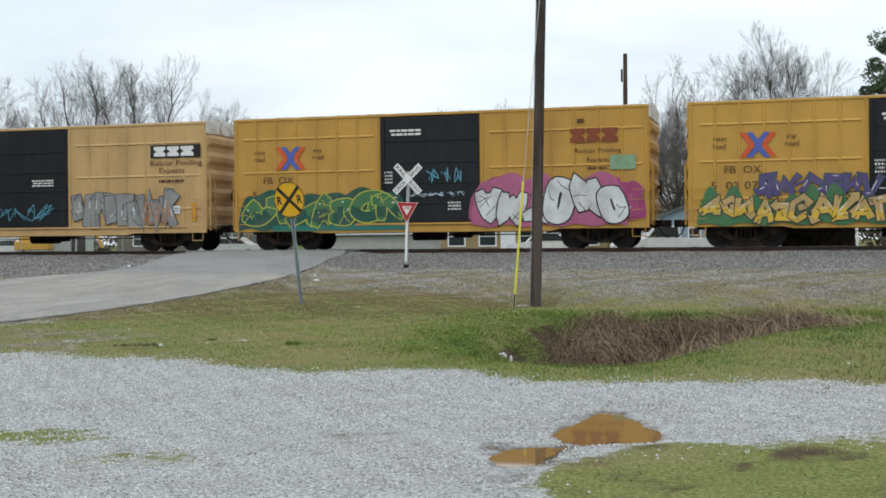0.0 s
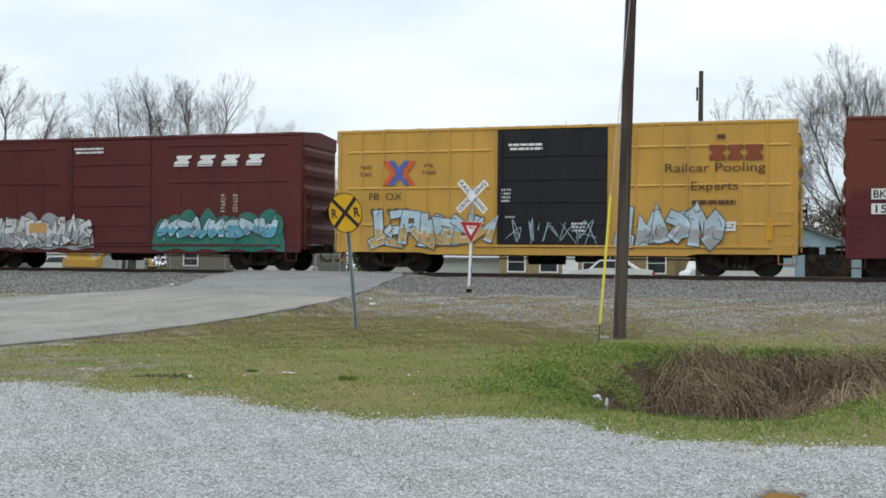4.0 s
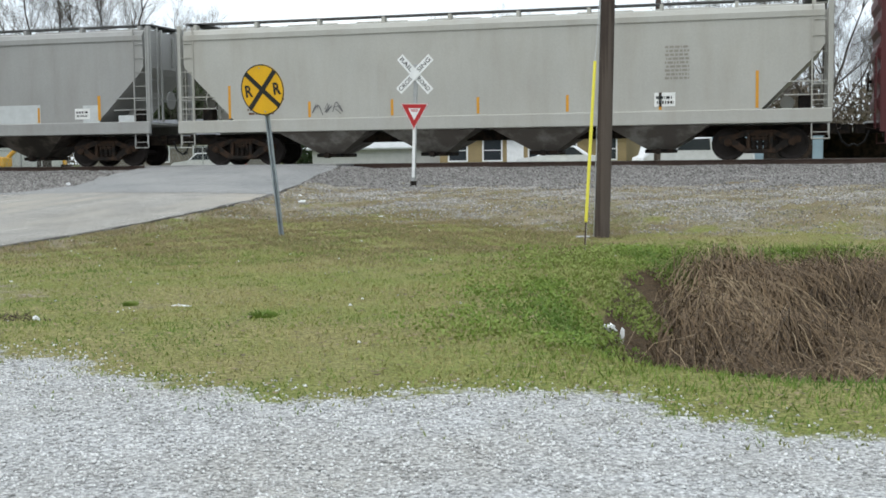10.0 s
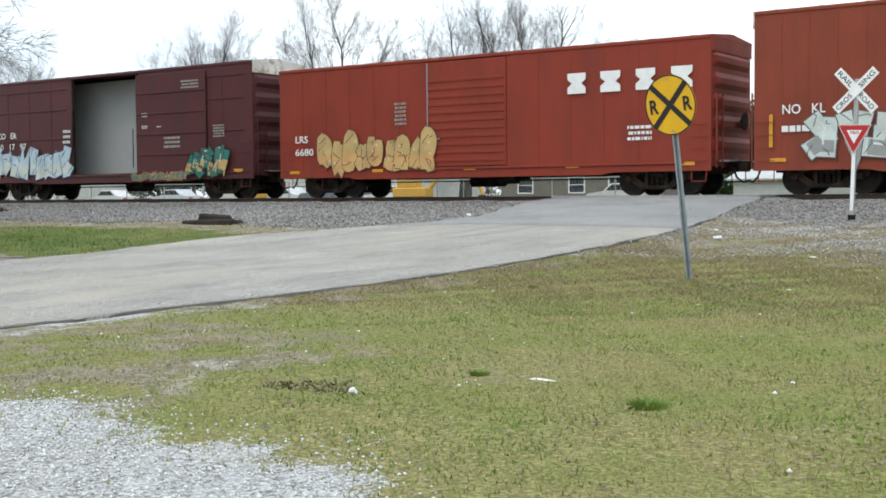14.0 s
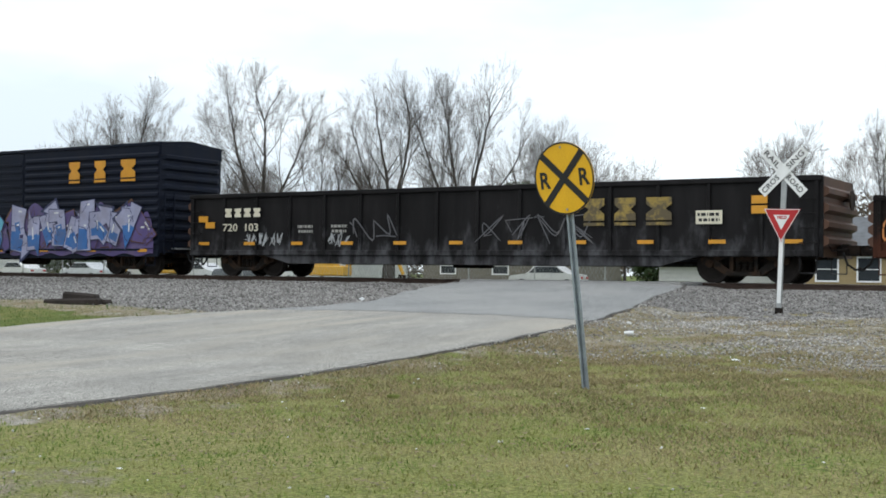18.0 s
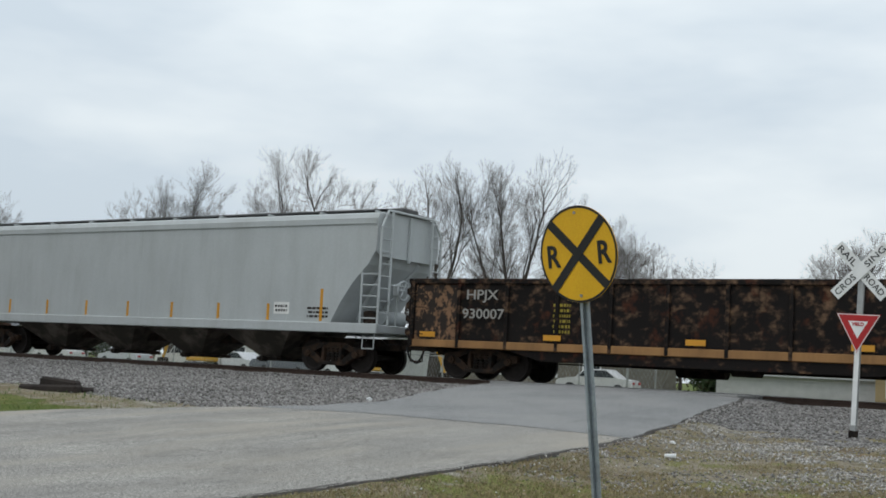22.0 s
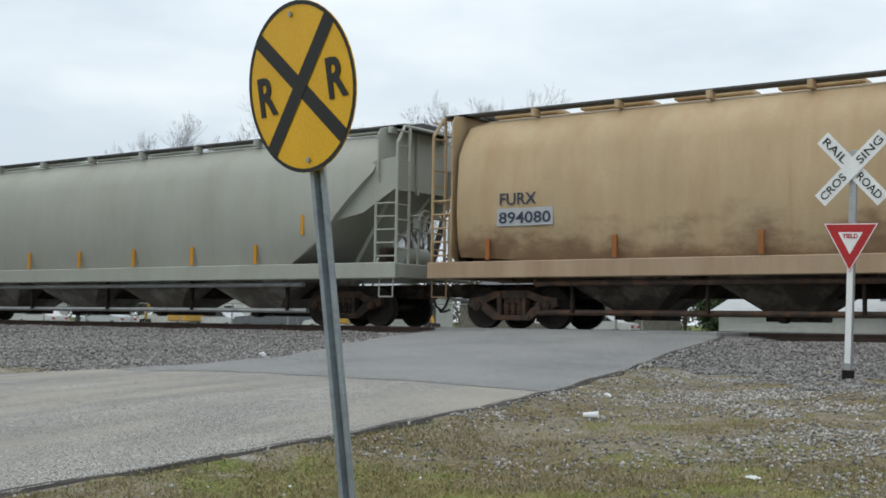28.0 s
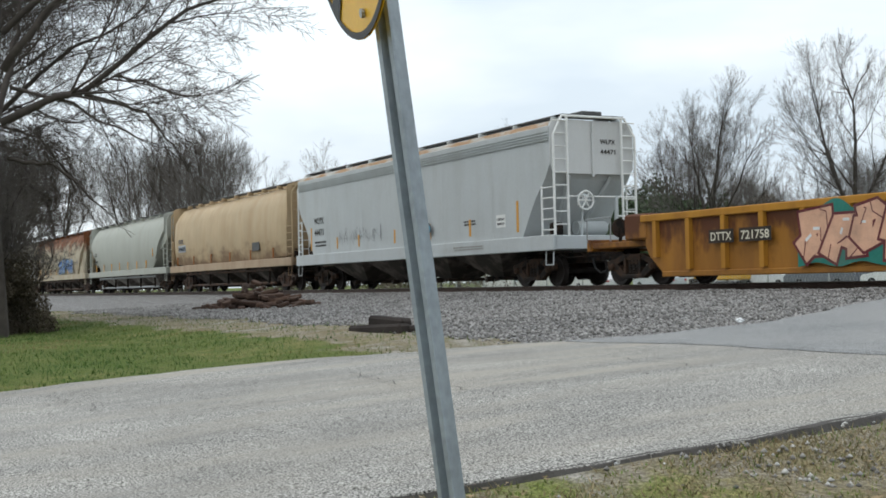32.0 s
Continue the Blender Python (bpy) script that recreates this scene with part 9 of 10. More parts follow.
house("shed", "small white shed with a gable roof", (14.6, 30, -0.75), 0, 2.4, 3, 2.1, 0.7, W_WHITE, W_SILVER, gable_front=True)
house("store_building", "long low white building beyond the tracks", (-17.5, 34, -0.75), 0, 8.5, 6, 1.7, 0.6, W_GREY, W_SILVER)
house("warehouse", "long white metal warehouse in the distance", (-66, 52, -0.7), 0, 20, 12, 2.8, 1.0, W_WHITE, W_SILVER, windows=[(x, 0.9, 1.2, 1.0) for x in (-7, -3.5, 0, 3.5, 7)])
house("brick_house", "low grey-brown brick house in the distance", (-36, 42, -0.7), 0, 11, 8, 2.3, 1.4, W_BRICK, windows=[(x, 0.9, 1.1, 1.0) for x in (-3.5, 0.5, 3.5)])
house("white_house", "white house with a grey roof in the distance", (-96, 42, -0.7), 0, 12, 8, 2.4, 1.6, W_WHITE, windows=[(x, 0.9, 1.1, 1.0) for x in (-3.5, 0.5, 3.5)])


def parked_car(label, at, rz, color, kind="sedan"):
    t = thing("parked_car", label, "car", at, rz, "parked cars")
    body = plain("car_paint_%d_%d" % (at[0] * 10, at[1] * 10), color, 0.3)
    prof = [(-2.2, 0.28), (-2.25, 0.62), (-2.1, 0.82), (-1.15, 0.95), (-0.6, 1.42), (0.75, 1.45), (1.45, 0.98), (2.15, 0.9), (2.25, 0.55), (2.2, 0.28)] if kind == "sedan" else \
        [(-2.6, 0.4), (-2.65, 0.75), (-2.5, 1.02), (-1.3, 1.1), (-0.75, 1.75), (0.6, 1.78), (0.7, 1.12), (2.65, 1.1), (2.65, 0.4)]
    rows = []
    for y, q in ((-0.86, 0.93), (-0.78, 1.0), (0.78, 1.0), (0.86, 0.93)):
        rows.append([(x * (1 if z < 0.9 else q), y, z if z < 0.9 else 0.9 + (z - 0.9) * q) for x, z in prof])
    part("body", Build().loft(rows), body, t, smooth=True)
    for s in (-1, 1):
        part("side_window", Build().prism([(-0.95, 1.0), (-0.55, 1.36), (0.7, 1.38), (1.2, 1.0)] if kind == "sedan" else [(-1.05, 1.15), (-0.7, 1.68), (0.5, 1.7), (0.55, 1.15)], "y", min(s * 0.862, s * 0.872), max(s * 0.862, s * 0.872)), M_GLASS, t)
        for x in (-1.4, 1.4):
            w = part("wheel", Build().cyl((x, s * 0.66, 0.32), (x, s * 0.88, 0.32), 0.32, n=16), M_BLACK, t)
            part("rim", Build().cyl((x, s * 0.875, 0.32), (x, s * 0.89, 0.32), 0.19, n=12), M_GALV, w)
    for y in (-0.6, 0.6):
        part("headlight", Build().box(-2.27, -2.2, y - 0.14, y + 0.14, 0.62, 0.74, 0.02), M_SIGNW, t)
        part("tail_light", Build().box(2.2, 2.27, y - 0.14, y + 0.14, 0.66, 0.8, 0.02), M_SIGNR, t)
    return t


for x, y, rz, c, kind, lab in ((-5.6, 24, 5, (0.62, 0.63, 0.64), "sedan", "white parked sedan beyond the tracks"), (1.2, 24, 8, (0.55, 0.56, 0.58), "pickup", "silver parked pickup beyond the tracks"),
                               (-0.9, 27, 80, (0.6, 0.6, 0.6), "sedan", "white parked car seen end-on"), (-47, 33, 0, (0.6, 0.61, 0.62), "sedan", "white sedan parked on the far lot"), (-52.5, 33, 4, (0.12, 0.13, 0.15), "pickup", "dark pickup parked on the far lot"),
                               (-58, 34, -3, (0.55, 0.56, 0.58), "sedan", "silver sedan parked on the far lot"), (-64, 35, 2, (0.62, 0.62, 0.6), "pickup", "white pickup parked on the far lot"), (-72, 36, 0, (0.5, 0.52, 0.55), "sedan", "grey sedan parked on the far lot"),
                               (-80, 36, 0, (0.6, 0.6, 0.6), "sedan", "white sedan parked on the far lot"), (-30, 34, 10, (0.5, 0.5, 0.5), "sedan", "grey sedan parked on the far lot")):
    parked_car(lab, (x, y, -0.72), rz, c, kind)


def tractor_rig(at, rz):
    t = thing("excavator", "small yellow excavator parked beyond the tracks", "excavator", at, rz)
    m = plain("machine_yellow", (0.55, 0.30, 0.03), 0.5)
    for s in (-1, 1):
        part("crawler", Build().box(-1.3, 1.3, s * 0.75 - 0.2, s * 0.75 + 0.2, 0, 0.6, 0.2), M_BLACK, t)
    part("cab", Build().box(-0.9, 0.5, -0.7, 0.2, 0.9, 2.2, 0.08), m, t)
    part("engine_cover", Build().box(-1.2, 1.1, -0.75, 0.75, 0.65, 1.3, 0.08), m, t)
    part("boom", Build().tube([(0.8, 0.3, 1.1), (2.4, 0.3, 2.6), (4.0, 0.3, 2.2)], 0.14, 6), m, t)
    part("arm", Build().tube([(4.0, 0.3, 2.2), (4.6, 0.3, 0.8)], 0.11, 6), m, t)
    part("bucket", Build().prism([(4.4, 0.8), (4.9, 0.75), (4.9, 0.2), (4.3, 0.3)], "y", 0.0, 0.6), M_UNDER, t)


tractor_rig((-42.5, 29, -0.72), 15)
tractor_rig((-60.5, 33, -0.72), 170)
fence = thing("chain_link_fence", "low chain-link fence along the far side of the tracks", "fence")
fx = np.arange(-64, -15.5, 3.0)
for x in fx:
    part("post", Build().cyl((float(x), 11, -1.0), (float(x), 11, 0.75), 0.03, n=6), M_GALV, fence)
part("top_rail", Build().cyl((-64, 11, 0.75), (-16, 11, 0.75), 0.02, n=5), M_GALV, fence)
b = Build()
for k in range(320):
    x = -64 + k * 0.15
    b.cyl((x, 11, -0.75), (x + 0.75, 11, 0.74), 0.0035, n=3, caps=False).cyl((x + 0.75, 11, -0.75), (x, 11, 0.74), 0.0035, n=3, caps=False)
part("mesh", b, M_GALV, fence)
stop = thing("stop_sign", "back of a diamond sign on a post beyond the crossing", "road sign", (-19.5, 16, -0.8))
part("post", Build().box(-0.04, 0.04, -0.03, 0.03, -0.3, 2.6), M_GALV, stop)
pl = part("plate", Build().box(-0.38, 0.38, -0.035, -0.031, -0.38, 0.38), M_GALV, stop)
pl.location, pl.rotation_euler = (0, 0, 2.5), (0, radians(45), 0)

# ---- grass, weeds, stones ----
def scatter(seed, n, x0, x1, y0, y1):
    r = rng(seed)
    return r.uniform(x0, x1, n), r.uniform(y0, y1, n), r


def grass_mat(name, lush, mid, dry, shift, k=3.8):
    """Blades that go from lush to dry in patches of two sizes."""
    m = bpy.data.materials.new(name)
    m.use_nodes = True
    n, l = m.node_tree.nodes, m.node_tree.links
    tc, geo, ramp = n.new("ShaderNodeTexCoord"), n.new("ShaderNodeNewGeometry"), n.new("ShaderNodeValToRGB")
    total = n.new("ShaderNodeMath")
    total.operation = "MULTIPLY_ADD"
    total.inputs[1].default_value = 0.4
    l.new(geo.outputs["Random Per Island"], total.inputs[0])
    last = None
    for scale, gain in ((0.5, k * 0.75), (2.3, k * 0.4)):
        t, g = n.new("ShaderNodeTexNoise"), n.new("ShaderNodeMath")
        t.inputs["Scale"].default_value, t.inputs["Detail"].default_value, t.inputs["Roughness"].default_value = scale, 6, 0.62
        g.operation = "MULTIPLY_ADD"
        g.inputs[1].default_value, g.inputs[2].default_value = gain, -gain * 0.5 + (shift if last is None else 0.0)
        l.new(tc.outputs["Object"], t.inputs["Vector"])
        l.new(t.outputs["Fac"], g.inputs[0])
        if last is not None:
            l.new(last, g.inputs[2])
            c = n.new("ShaderNodeMath")
            c.operation = "SUBTRACT"
            c.inputs[1].default_value = gain * 0.5
            l.new(g.outputs["Value"], c.inputs[0])
            last = c.outputs["Value"]
        else:
            last = g.outputs["Value"]
    l.new(last, total.inputs[2])
    l.new(total.outputs["Value"], ramp.inputs["Fac"])
    els = ramp.color_ramp.elements
    els[0].position, els[0].color = 0.1, (*lush, 1)
    els[1].position, els[1].color = 0.95, (*dry, 1)
    els.new(0.5).color = (*mid, 1)
    l.new(ramp.outputs["Color"], n["Principled BSDF"].inputs["Base Color"])
    n["Principled BSDF"].inputs["Roughness"].default_value = 0.8
    return m


M_GRASS = grass_mat("grass_blades", (0.12, 0.185, 0.028), (0.205, 0.225, 0.052), (0.30, 0.265, 0.11), 0.24, 6.0)
M_GREENER = grass_mat("lush_grass_blades", (0.045, 0.10, 0.012), (0.095, 0.14, 0.022), (0.20, 0.175, 0.07), 0.18, 5.0)


def blades(name, label, seed, n, area, h0, h1, width, keep, material, lean=0.5, cat_="grass"):
    x, y, r = scatter(seed, n, *area)
    ok = keep(x, y, r)
    x, y = x[ok], y[ok]
    n = len(x)
    z = ground_z(x, y) - 0.004
    a, h, la = r.uniform(0, 6.28, n), r.uniform(h0, h1, n), r.uniform(0, 6.28, n)
    w = width * r.uniform(0.6, 1.4, n)
    p0 = np.stack([x - w * np.cos(a), y - w * np.sin(a), z], 1)
    p1 = np.stack([x + w * np.cos(a), y + w * np.sin(a), z], 1)
    ll = h * lean * r.uniform(0.2, 1.2, n)
    p2 = np.stack([x + ll * np.cos(la), y + ll * np.sin(la), z + h], 1)
    v = np.stack([p0, p1, p2], 1).reshape(-1, 3)
    ob = new(name, raw_mesh(name, v, np.arange(3 * n).reshape(-1, 3), material))
    return tagged(ob, label, cat_, kind="stuff")


def lawn_keep(x, y, r):
    q = (1 - lot_mask(x, y)) * (1 - 0.86 * dirt_mask(x, y)) * (1 - ballast_mask(x, y))
    q *= (inside_depth(x, y, DITCH) < 0.15) & ((x > road_r(y) + 0.12) | (x < road_l(y) - 0.2))
    q *= np.hypot((x + 16.0) / 2.0, (y + 20.6) / 1.0) > 1
    q = q + 0.05 * (lot_mask(x, y) > 0.3) * (y > -31.5) * (x > road_r(y))
    return r.uniform(0, 1, len(x)) < q * (0.6 + 0.3 * wob(x, y, 0.8, 2.0) + 0.3 * wob(x, y, 2.7, 5.0))


blades("lawn_grass", "short patchy green and straw-coloured grass", 101, 330000, (-6.2, 10.5, -31.5, -13), 0.012, 0.036, 0.0055, lawn_keep, M_GRASS, 0.8)
blades("verge_grass", "thin grass between gravel and track", 102, 80000, (-6.2, 16, -38, -10), 0.012, 0.045, 0.006, lawn_keep, M_GRASS, 0.8)
blades("far_verge_grass", "green grass strip beside the ballast", 103, 90000, (-60, -12.8, -24, -11), 0.03, 0.08, 0.009, lawn_keep, M_GREENER, 0.7)
blades("field_grass", "green grass beyond the ditch", 104, 60000, (8, 30, -32, -14), 0.03, 0.08, 0.008, lawn_keep, M_GREENER, 0.7)


def straw_keep(x, y, r):
    q = dirt_mask(x, y) * (1 - ballast_mask(x, y)) * ((x > road_r(y) + 0.15) | (x < road_l(y) - 0.2)) * smooth(-0.3, 0.6, wob(x, y, 1.3, 6.0))
    q = np.maximum(q, 0.7 * smooth(-24.5, -20.5, y) * smooth(-14.6, -15.8, y + 0.5 * wob(x, y, 1.4)) * (x > road_r(y) + 0.1) * (x < 3) * smooth(-0.6, 0.3, wob(x, y, 1.8, 7.0)))
    return r.uniform(0, 1, len(x)) < q


M_STRAW = bpy.data.materials.new("dry_straw")
M_STRAW.use_nodes = True
s_n, s_l = M_STRAW.node_tree.nodes, M_STRAW.node_tree.links
s_geo, s_ramp = s_n.new("ShaderNodeNewGeometry"), s_n.new("ShaderNodeValToRGB")
for e_pos, e_col in ((0.0, (0.12, 0.15, 0.04, 1)), (0.3, (0.17, 0.13, 0.07, 1)), (1.0, (0.36, 0.285, 0.15, 1))):
    e = s_ramp.color_ramp.elements.new(e_pos) if e_pos == 0.3 else s_ramp.color_ramp.elements[0 if e_pos == 0 else -1]
    e.color = e_col
s_l.new(s_geo.outputs["Random Per Island"], s_ramp.inputs["Fac"])
s_l.new(s_ramp.outputs["Color"], s_n["Principled BSDF"].inputs["Base Color"])
s_n["Principled BSDF"].inputs["Roughness"].default_value = 0.85
blades("straw_grass", "sparse dry straw-coloured grass on stony earth", 107, 230000, (-6.8, 12, -24, -8.5), 0.012, 0.05, 0.0045, straw_keep, M_STRAW, 0.9)
blades("straw_verge", "thick dry straw-coloured grass on the verge by the road", 110, 230000, (-6.3, 2.5, -24, -14.4), 0.012, 0.045, 0.005, straw_keep, M_STRAW, 1.2)


blades("twig_litter", "dark clump of dead twigs and leaves lying in the grass", 109, 620, (-2.1, -1.0, -28.45, -27.7), 0.01, 0.05, 0.009,
       lambda x, y, r: np.hypot((x + 1.6) / 0.5, (y + 28.06) / 0.2) + 0.4 * wob(x, y, 6.0) < 1, plain("dead_twigs", (0.085, 0.066, 0.045), 0.9), 2.0, "leaf litter")


def rim_keep(x, y, r):
    d = inside_depth(x, y, DITCH)
    q = smooth(-0.8, -0.1, d) * smooth(0.6, 0.1, d)
    q = np.maximum(q, 0.22 * smooth(-2.6, -0.6, d) * (d < 0.3))
    q = np.maximum(q, 0.9 * smooth(-1.5, -0.4, d) * (d < 0.15) * ((y < -26) | (x > 6.8)))
    q = q * np.where(x < 3.2, 0.55, np.where(y > -21.5, 0.6, 0.9) * (d < 0.25))
    return r.uniform(0, 1, len(x)) < q * (lot_mask(x, y) < 0.45)


M_WEED = grass_mat("fresh_weeds", (0.09, 0.16, 0.022), (0.15, 0.22, 0.032), (0.20, 0.235, 0.06), 0.3, 4.0)
blades("ditch_weeds", "lush fresh green weeds round the ditch's rim", 105, 130000, (1.2, 16, -31, -17.5), 0.02, 0.07, 0.006, rim_keep, M_WEED, 0.8, "weeds")
x, y, r = scatter(106, 100000, 0.4, 4.9, -28.9, -19.4)
ok = (inside_depth(x, y, DITCH) > -1.9 + 0.7 * wob(x, y, 1.2, 4.0)) & (inside_depth(x, y, DITCH) < np.where(x < 4.1, 0.75, 0.12) + 0.3 * wob(x, y, 1.7, 9.0)) & (x < 4.4) & (wob(x, y, 2.0) + 0.4 * wob(x, y, 4.5, 2.0) > -0.1) & (r.uniform(0, 1, len(x)) < smooth(-2.1, 0.0, inside_depth(x, y, DITCH)) ** 1.7)
pts = np.stack([x[ok], y[ok], ground_z(x[ok], y[ok]) + r.uniform(0.005, 0.11, ok.sum())], 1)
u, w = r.normal(size=pts.shape), r.normal(size=pts.shape)
u /= np.linalg.norm(u, axis=1)[:, None]
w = np.cross(u, w)
w /= np.linalg.norm(w, axis=1)[:, None]
s = r.uniform(0.008, 0.02, (len(pts), 1))
ob = new("leafy_weeds", raw_mesh("leafy_weeds", np.stack([pts - u * s, pts + w * s * 0.7, pts + u * s, pts - w * s * 0.7], 1).reshape(-1, 3), np.arange(4 * len(pts)).reshape(-1, 4), M_WEED))
tagged(ob, "low leafy green weeds on the ditch bank", "weeds", kind="stuff")


blades("overhanging_weeds", "tufts of fresh grass hanging over the ditch's far bank", 108, 60000, (3.6, 17, -22.6, -17.6), 0.06, 0.17, 0.008,
       lambda x, y, r: r.uniform(0, 1, len(x)) < smooth(-0.45, -0.1, inside_depth(x, y, DITCH)) * smooth(0.75, 0.25, inside_depth(x, y, DITCH)) * smooth(-0.2, 0.3, wob(x, y, 1.3, 6.0)) * (y > -22.3), M_WEED, 1.0, "weeds")


def vines(name, label, seed, n, keep, material, length=0.9, width=0.006, height=0.5):
    """Arching dead stems, each a bent strip."""
    x, y, r = scatter(seed, n, 2.0, 22, -29.3, -18.2)
    d = inside_depth(x, y, DITCH)
    ok = keep(x, y, d, r) & (x > 3.75 + 0.25 * wob(x, y, 2.0))
    x, y = x[ok], y[ok]
    n = len(x)
    z = ground_z(x, y)
    a = np.where(r.uniform(0, 1, n) < 0.75, -1.6 + 1.3 * wob(x, y, 1.1, 3.0) + 0.4 * r.normal(size=n), r.uniform(0, 6.28, n))
    clump = smooth(-0.5, 0.6, wob(x, y, 0.9, 7.0) + 0.5 * wob(x, y, 2.6, 1.0))
    L, H = length * r.uniform(0.4, 1.3, n) * (0.6 + 0.6 * clump), height * r.uniform(0.25, 1.15, n) * (0.25 + 1.5 * clump)
    seg = 5
    vs = []
    for k in range(seg + 1):
        t = k / seg
        cx, cy = x + np.cos(a) * L * t, y + np.sin(a) * L * t - 0.15 * t
        cz = z + H * np.sin(np.pi * min(t * 0.8 + 0.05, 1)) + 0.06 * np.sin(7 * t + a)
        wx, wy = -np.sin(a) * width, np.cos(a) * width
        vs.append(np.stack([cx - wx, cy - wy, cz - 0.3 * width], 1))
        vs.append(np.stack([cx + wx, cy + wy, cz + 0.6 * width], 1))
    v = np.stack(vs, 1).reshape(-1, 3)
    base = (np.arange(n) * (2 * seg + 2))[:, None]
    q = np.concatenate([base + np.array([2 * k, 2 * k + 1, 2 * k + 3, 2 * k + 2]) for k in range(seg)], 0)
    ob = new(name, raw_mesh(name, v, q, material))
    return tagged(ob, label, "brambles", kind="stuff")


def stem_mat(name, c0, c1):
    m = bpy.data.materials.new(name)
    m.use_nodes = True
    n, l = m.node_tree.nodes, m.node_tree.links
    ge, ra = n.new("ShaderNodeNewGeometry"), n.new("ShaderNodeValToRGB")
    ra.color_ramp.elements[0].color, ra.color_ramp.elements[1].color = (*c0, 1), (*c1, 1)
    l.new(ge.outputs["Random Per Island"], ra.inputs["Fac"])
    l.new(ra.outputs["Color"], n["Principled BSDF"].inputs["Base Color"])
    n["Principled BSDF"].inputs["Roughness"].default_value = 0.9
    return m


M_VINE = stem_mat("dead_vines", (0.02, 0.012, 0.006), (0.125, 0.08, 0.043))
vines("dead_brambles", "matted dead brown brambles filling the ditch", 111, 46000, lambda x, y, d, r: (d > np.where(y > -21.5, 0.75, 0.15)) & (r.uniform(0, 1, len(x)) < np.where(x < 3.4, 0.8, 1.0) * smooth(-0.35, 0.25, wob(x, y, 1.6, 2.5) + 0.5 * wob(x, y, 4.0, 1.0))), M_VINE, 0.95, 0.0024, 0.24)
vines("pale_dead_stems", "pale dry stems hanging over the bank", 112, 6500, lambda x, y, d, r: (d > 0.4) & (x > 3.2) & (x < 12) & (wob(x, y, 1.9) + 0.5 * wob(x, y, 5.0, 2.0) > 0.25), stem_mat("dry_stems", (0.17, 0.12, 0.07), (0.31, 0.23, 0.145)), 1.0, 0.003, 0.3)


def draped(name, label, seed, clumps, per, keep, material, width=0.0035):
    """Clumps of dead stems that hang down the bank from common roots."""
    x, y, r = scatter(seed, clumps * 6, 4.0, 22, -28.0, -18.4)
    ok = keep(x, y, inside_depth(x, y, DITCH), r)
    x, y = x[ok][:clumps], y[ok][:clumps]
    lean = r.uniform(-0.7, 0.7, len(x))
    x, y, lean = np.repeat(x, per), np.repeat(y, per), np.repeat(lean, per)
    n = len(x)
    x0, y0 = x + r.normal(size=n) * 0.16, y + r.normal(size=n) * 0.12
    z0 = ground_z(x0, y0) + r.uniform(0.05, 0.34, n)
    an = -1.57 + lean + r.normal(size=n) * 0.35
    L = r.uniform(0.25, 1.15, n)
    x2, y2 = x0 + np.cos(an) * L, y0 + np.sin(an) * L
    z2 = np.minimum(ground_z(x2, y2) + r.uniform(0.0, 0.16, n), z0 - 0.05)
    x1, y1, z1 = x0 + np.cos(an) * L * 0.6, y0 + np.sin(an) * L * 0.6, z0 + r.uniform(0.02, 0.22, n)
    vs, seg = [], 6
    for k in range(seg + 1):
        t = k / seg
        c = [p0 * (1 - t) ** 2 + 2 * p1 * t * (1 - t) + p2 * t * t for p0, p1, p2 in ((x0, x1, x2), (y0, y1, y2), (z0, z1, z2))]
        vs.append(np.stack([c[0] + np.sin(an) * width, c[1] - np.cos(an) * width, c[2]], 1))
        vs.append(np.stack([c[0] - np.sin(an) * width, c[1] + np.cos(an) * width, c[2] + width * 0.5], 1))
    v = np.stack(vs, 1).reshape(-1, 3)
    base = (np.arange(n) * (2 * seg + 2))[:, None]
    q = np.concatenate([base + np.array([2 * k, 2 * k + 1, 2 * k + 3, 2 * k + 2]) for k in range(seg)], 0)
    return tagged(new(name, raw_mesh(name, v, q, material)), label, "brambles", kind="stuff")


draped("hanging_brambles", "brown dead bramble stems hanging down the bank", 113, 230, 75, lambda x, y, d, r: (d > np.where(y > -22, 0.5, 0.25)) & (d < 2.0) & (x < 14), stem_mat("brown_stems", (0.05, 0.03, 0.015), (0.215, 0.145, 0.08)))
draped("straw_stems", "pale straw-coloured stems drooping over the bank", 114, 60, 60, lambda x, y, d, r: (d > 0.15) & (d < 1.6) & (x > 4.0) & (x < 13), stem_mat("straw_coloured_stems", (0.17, 0.115, 0.062), (0.36, 0.275, 0.17)))


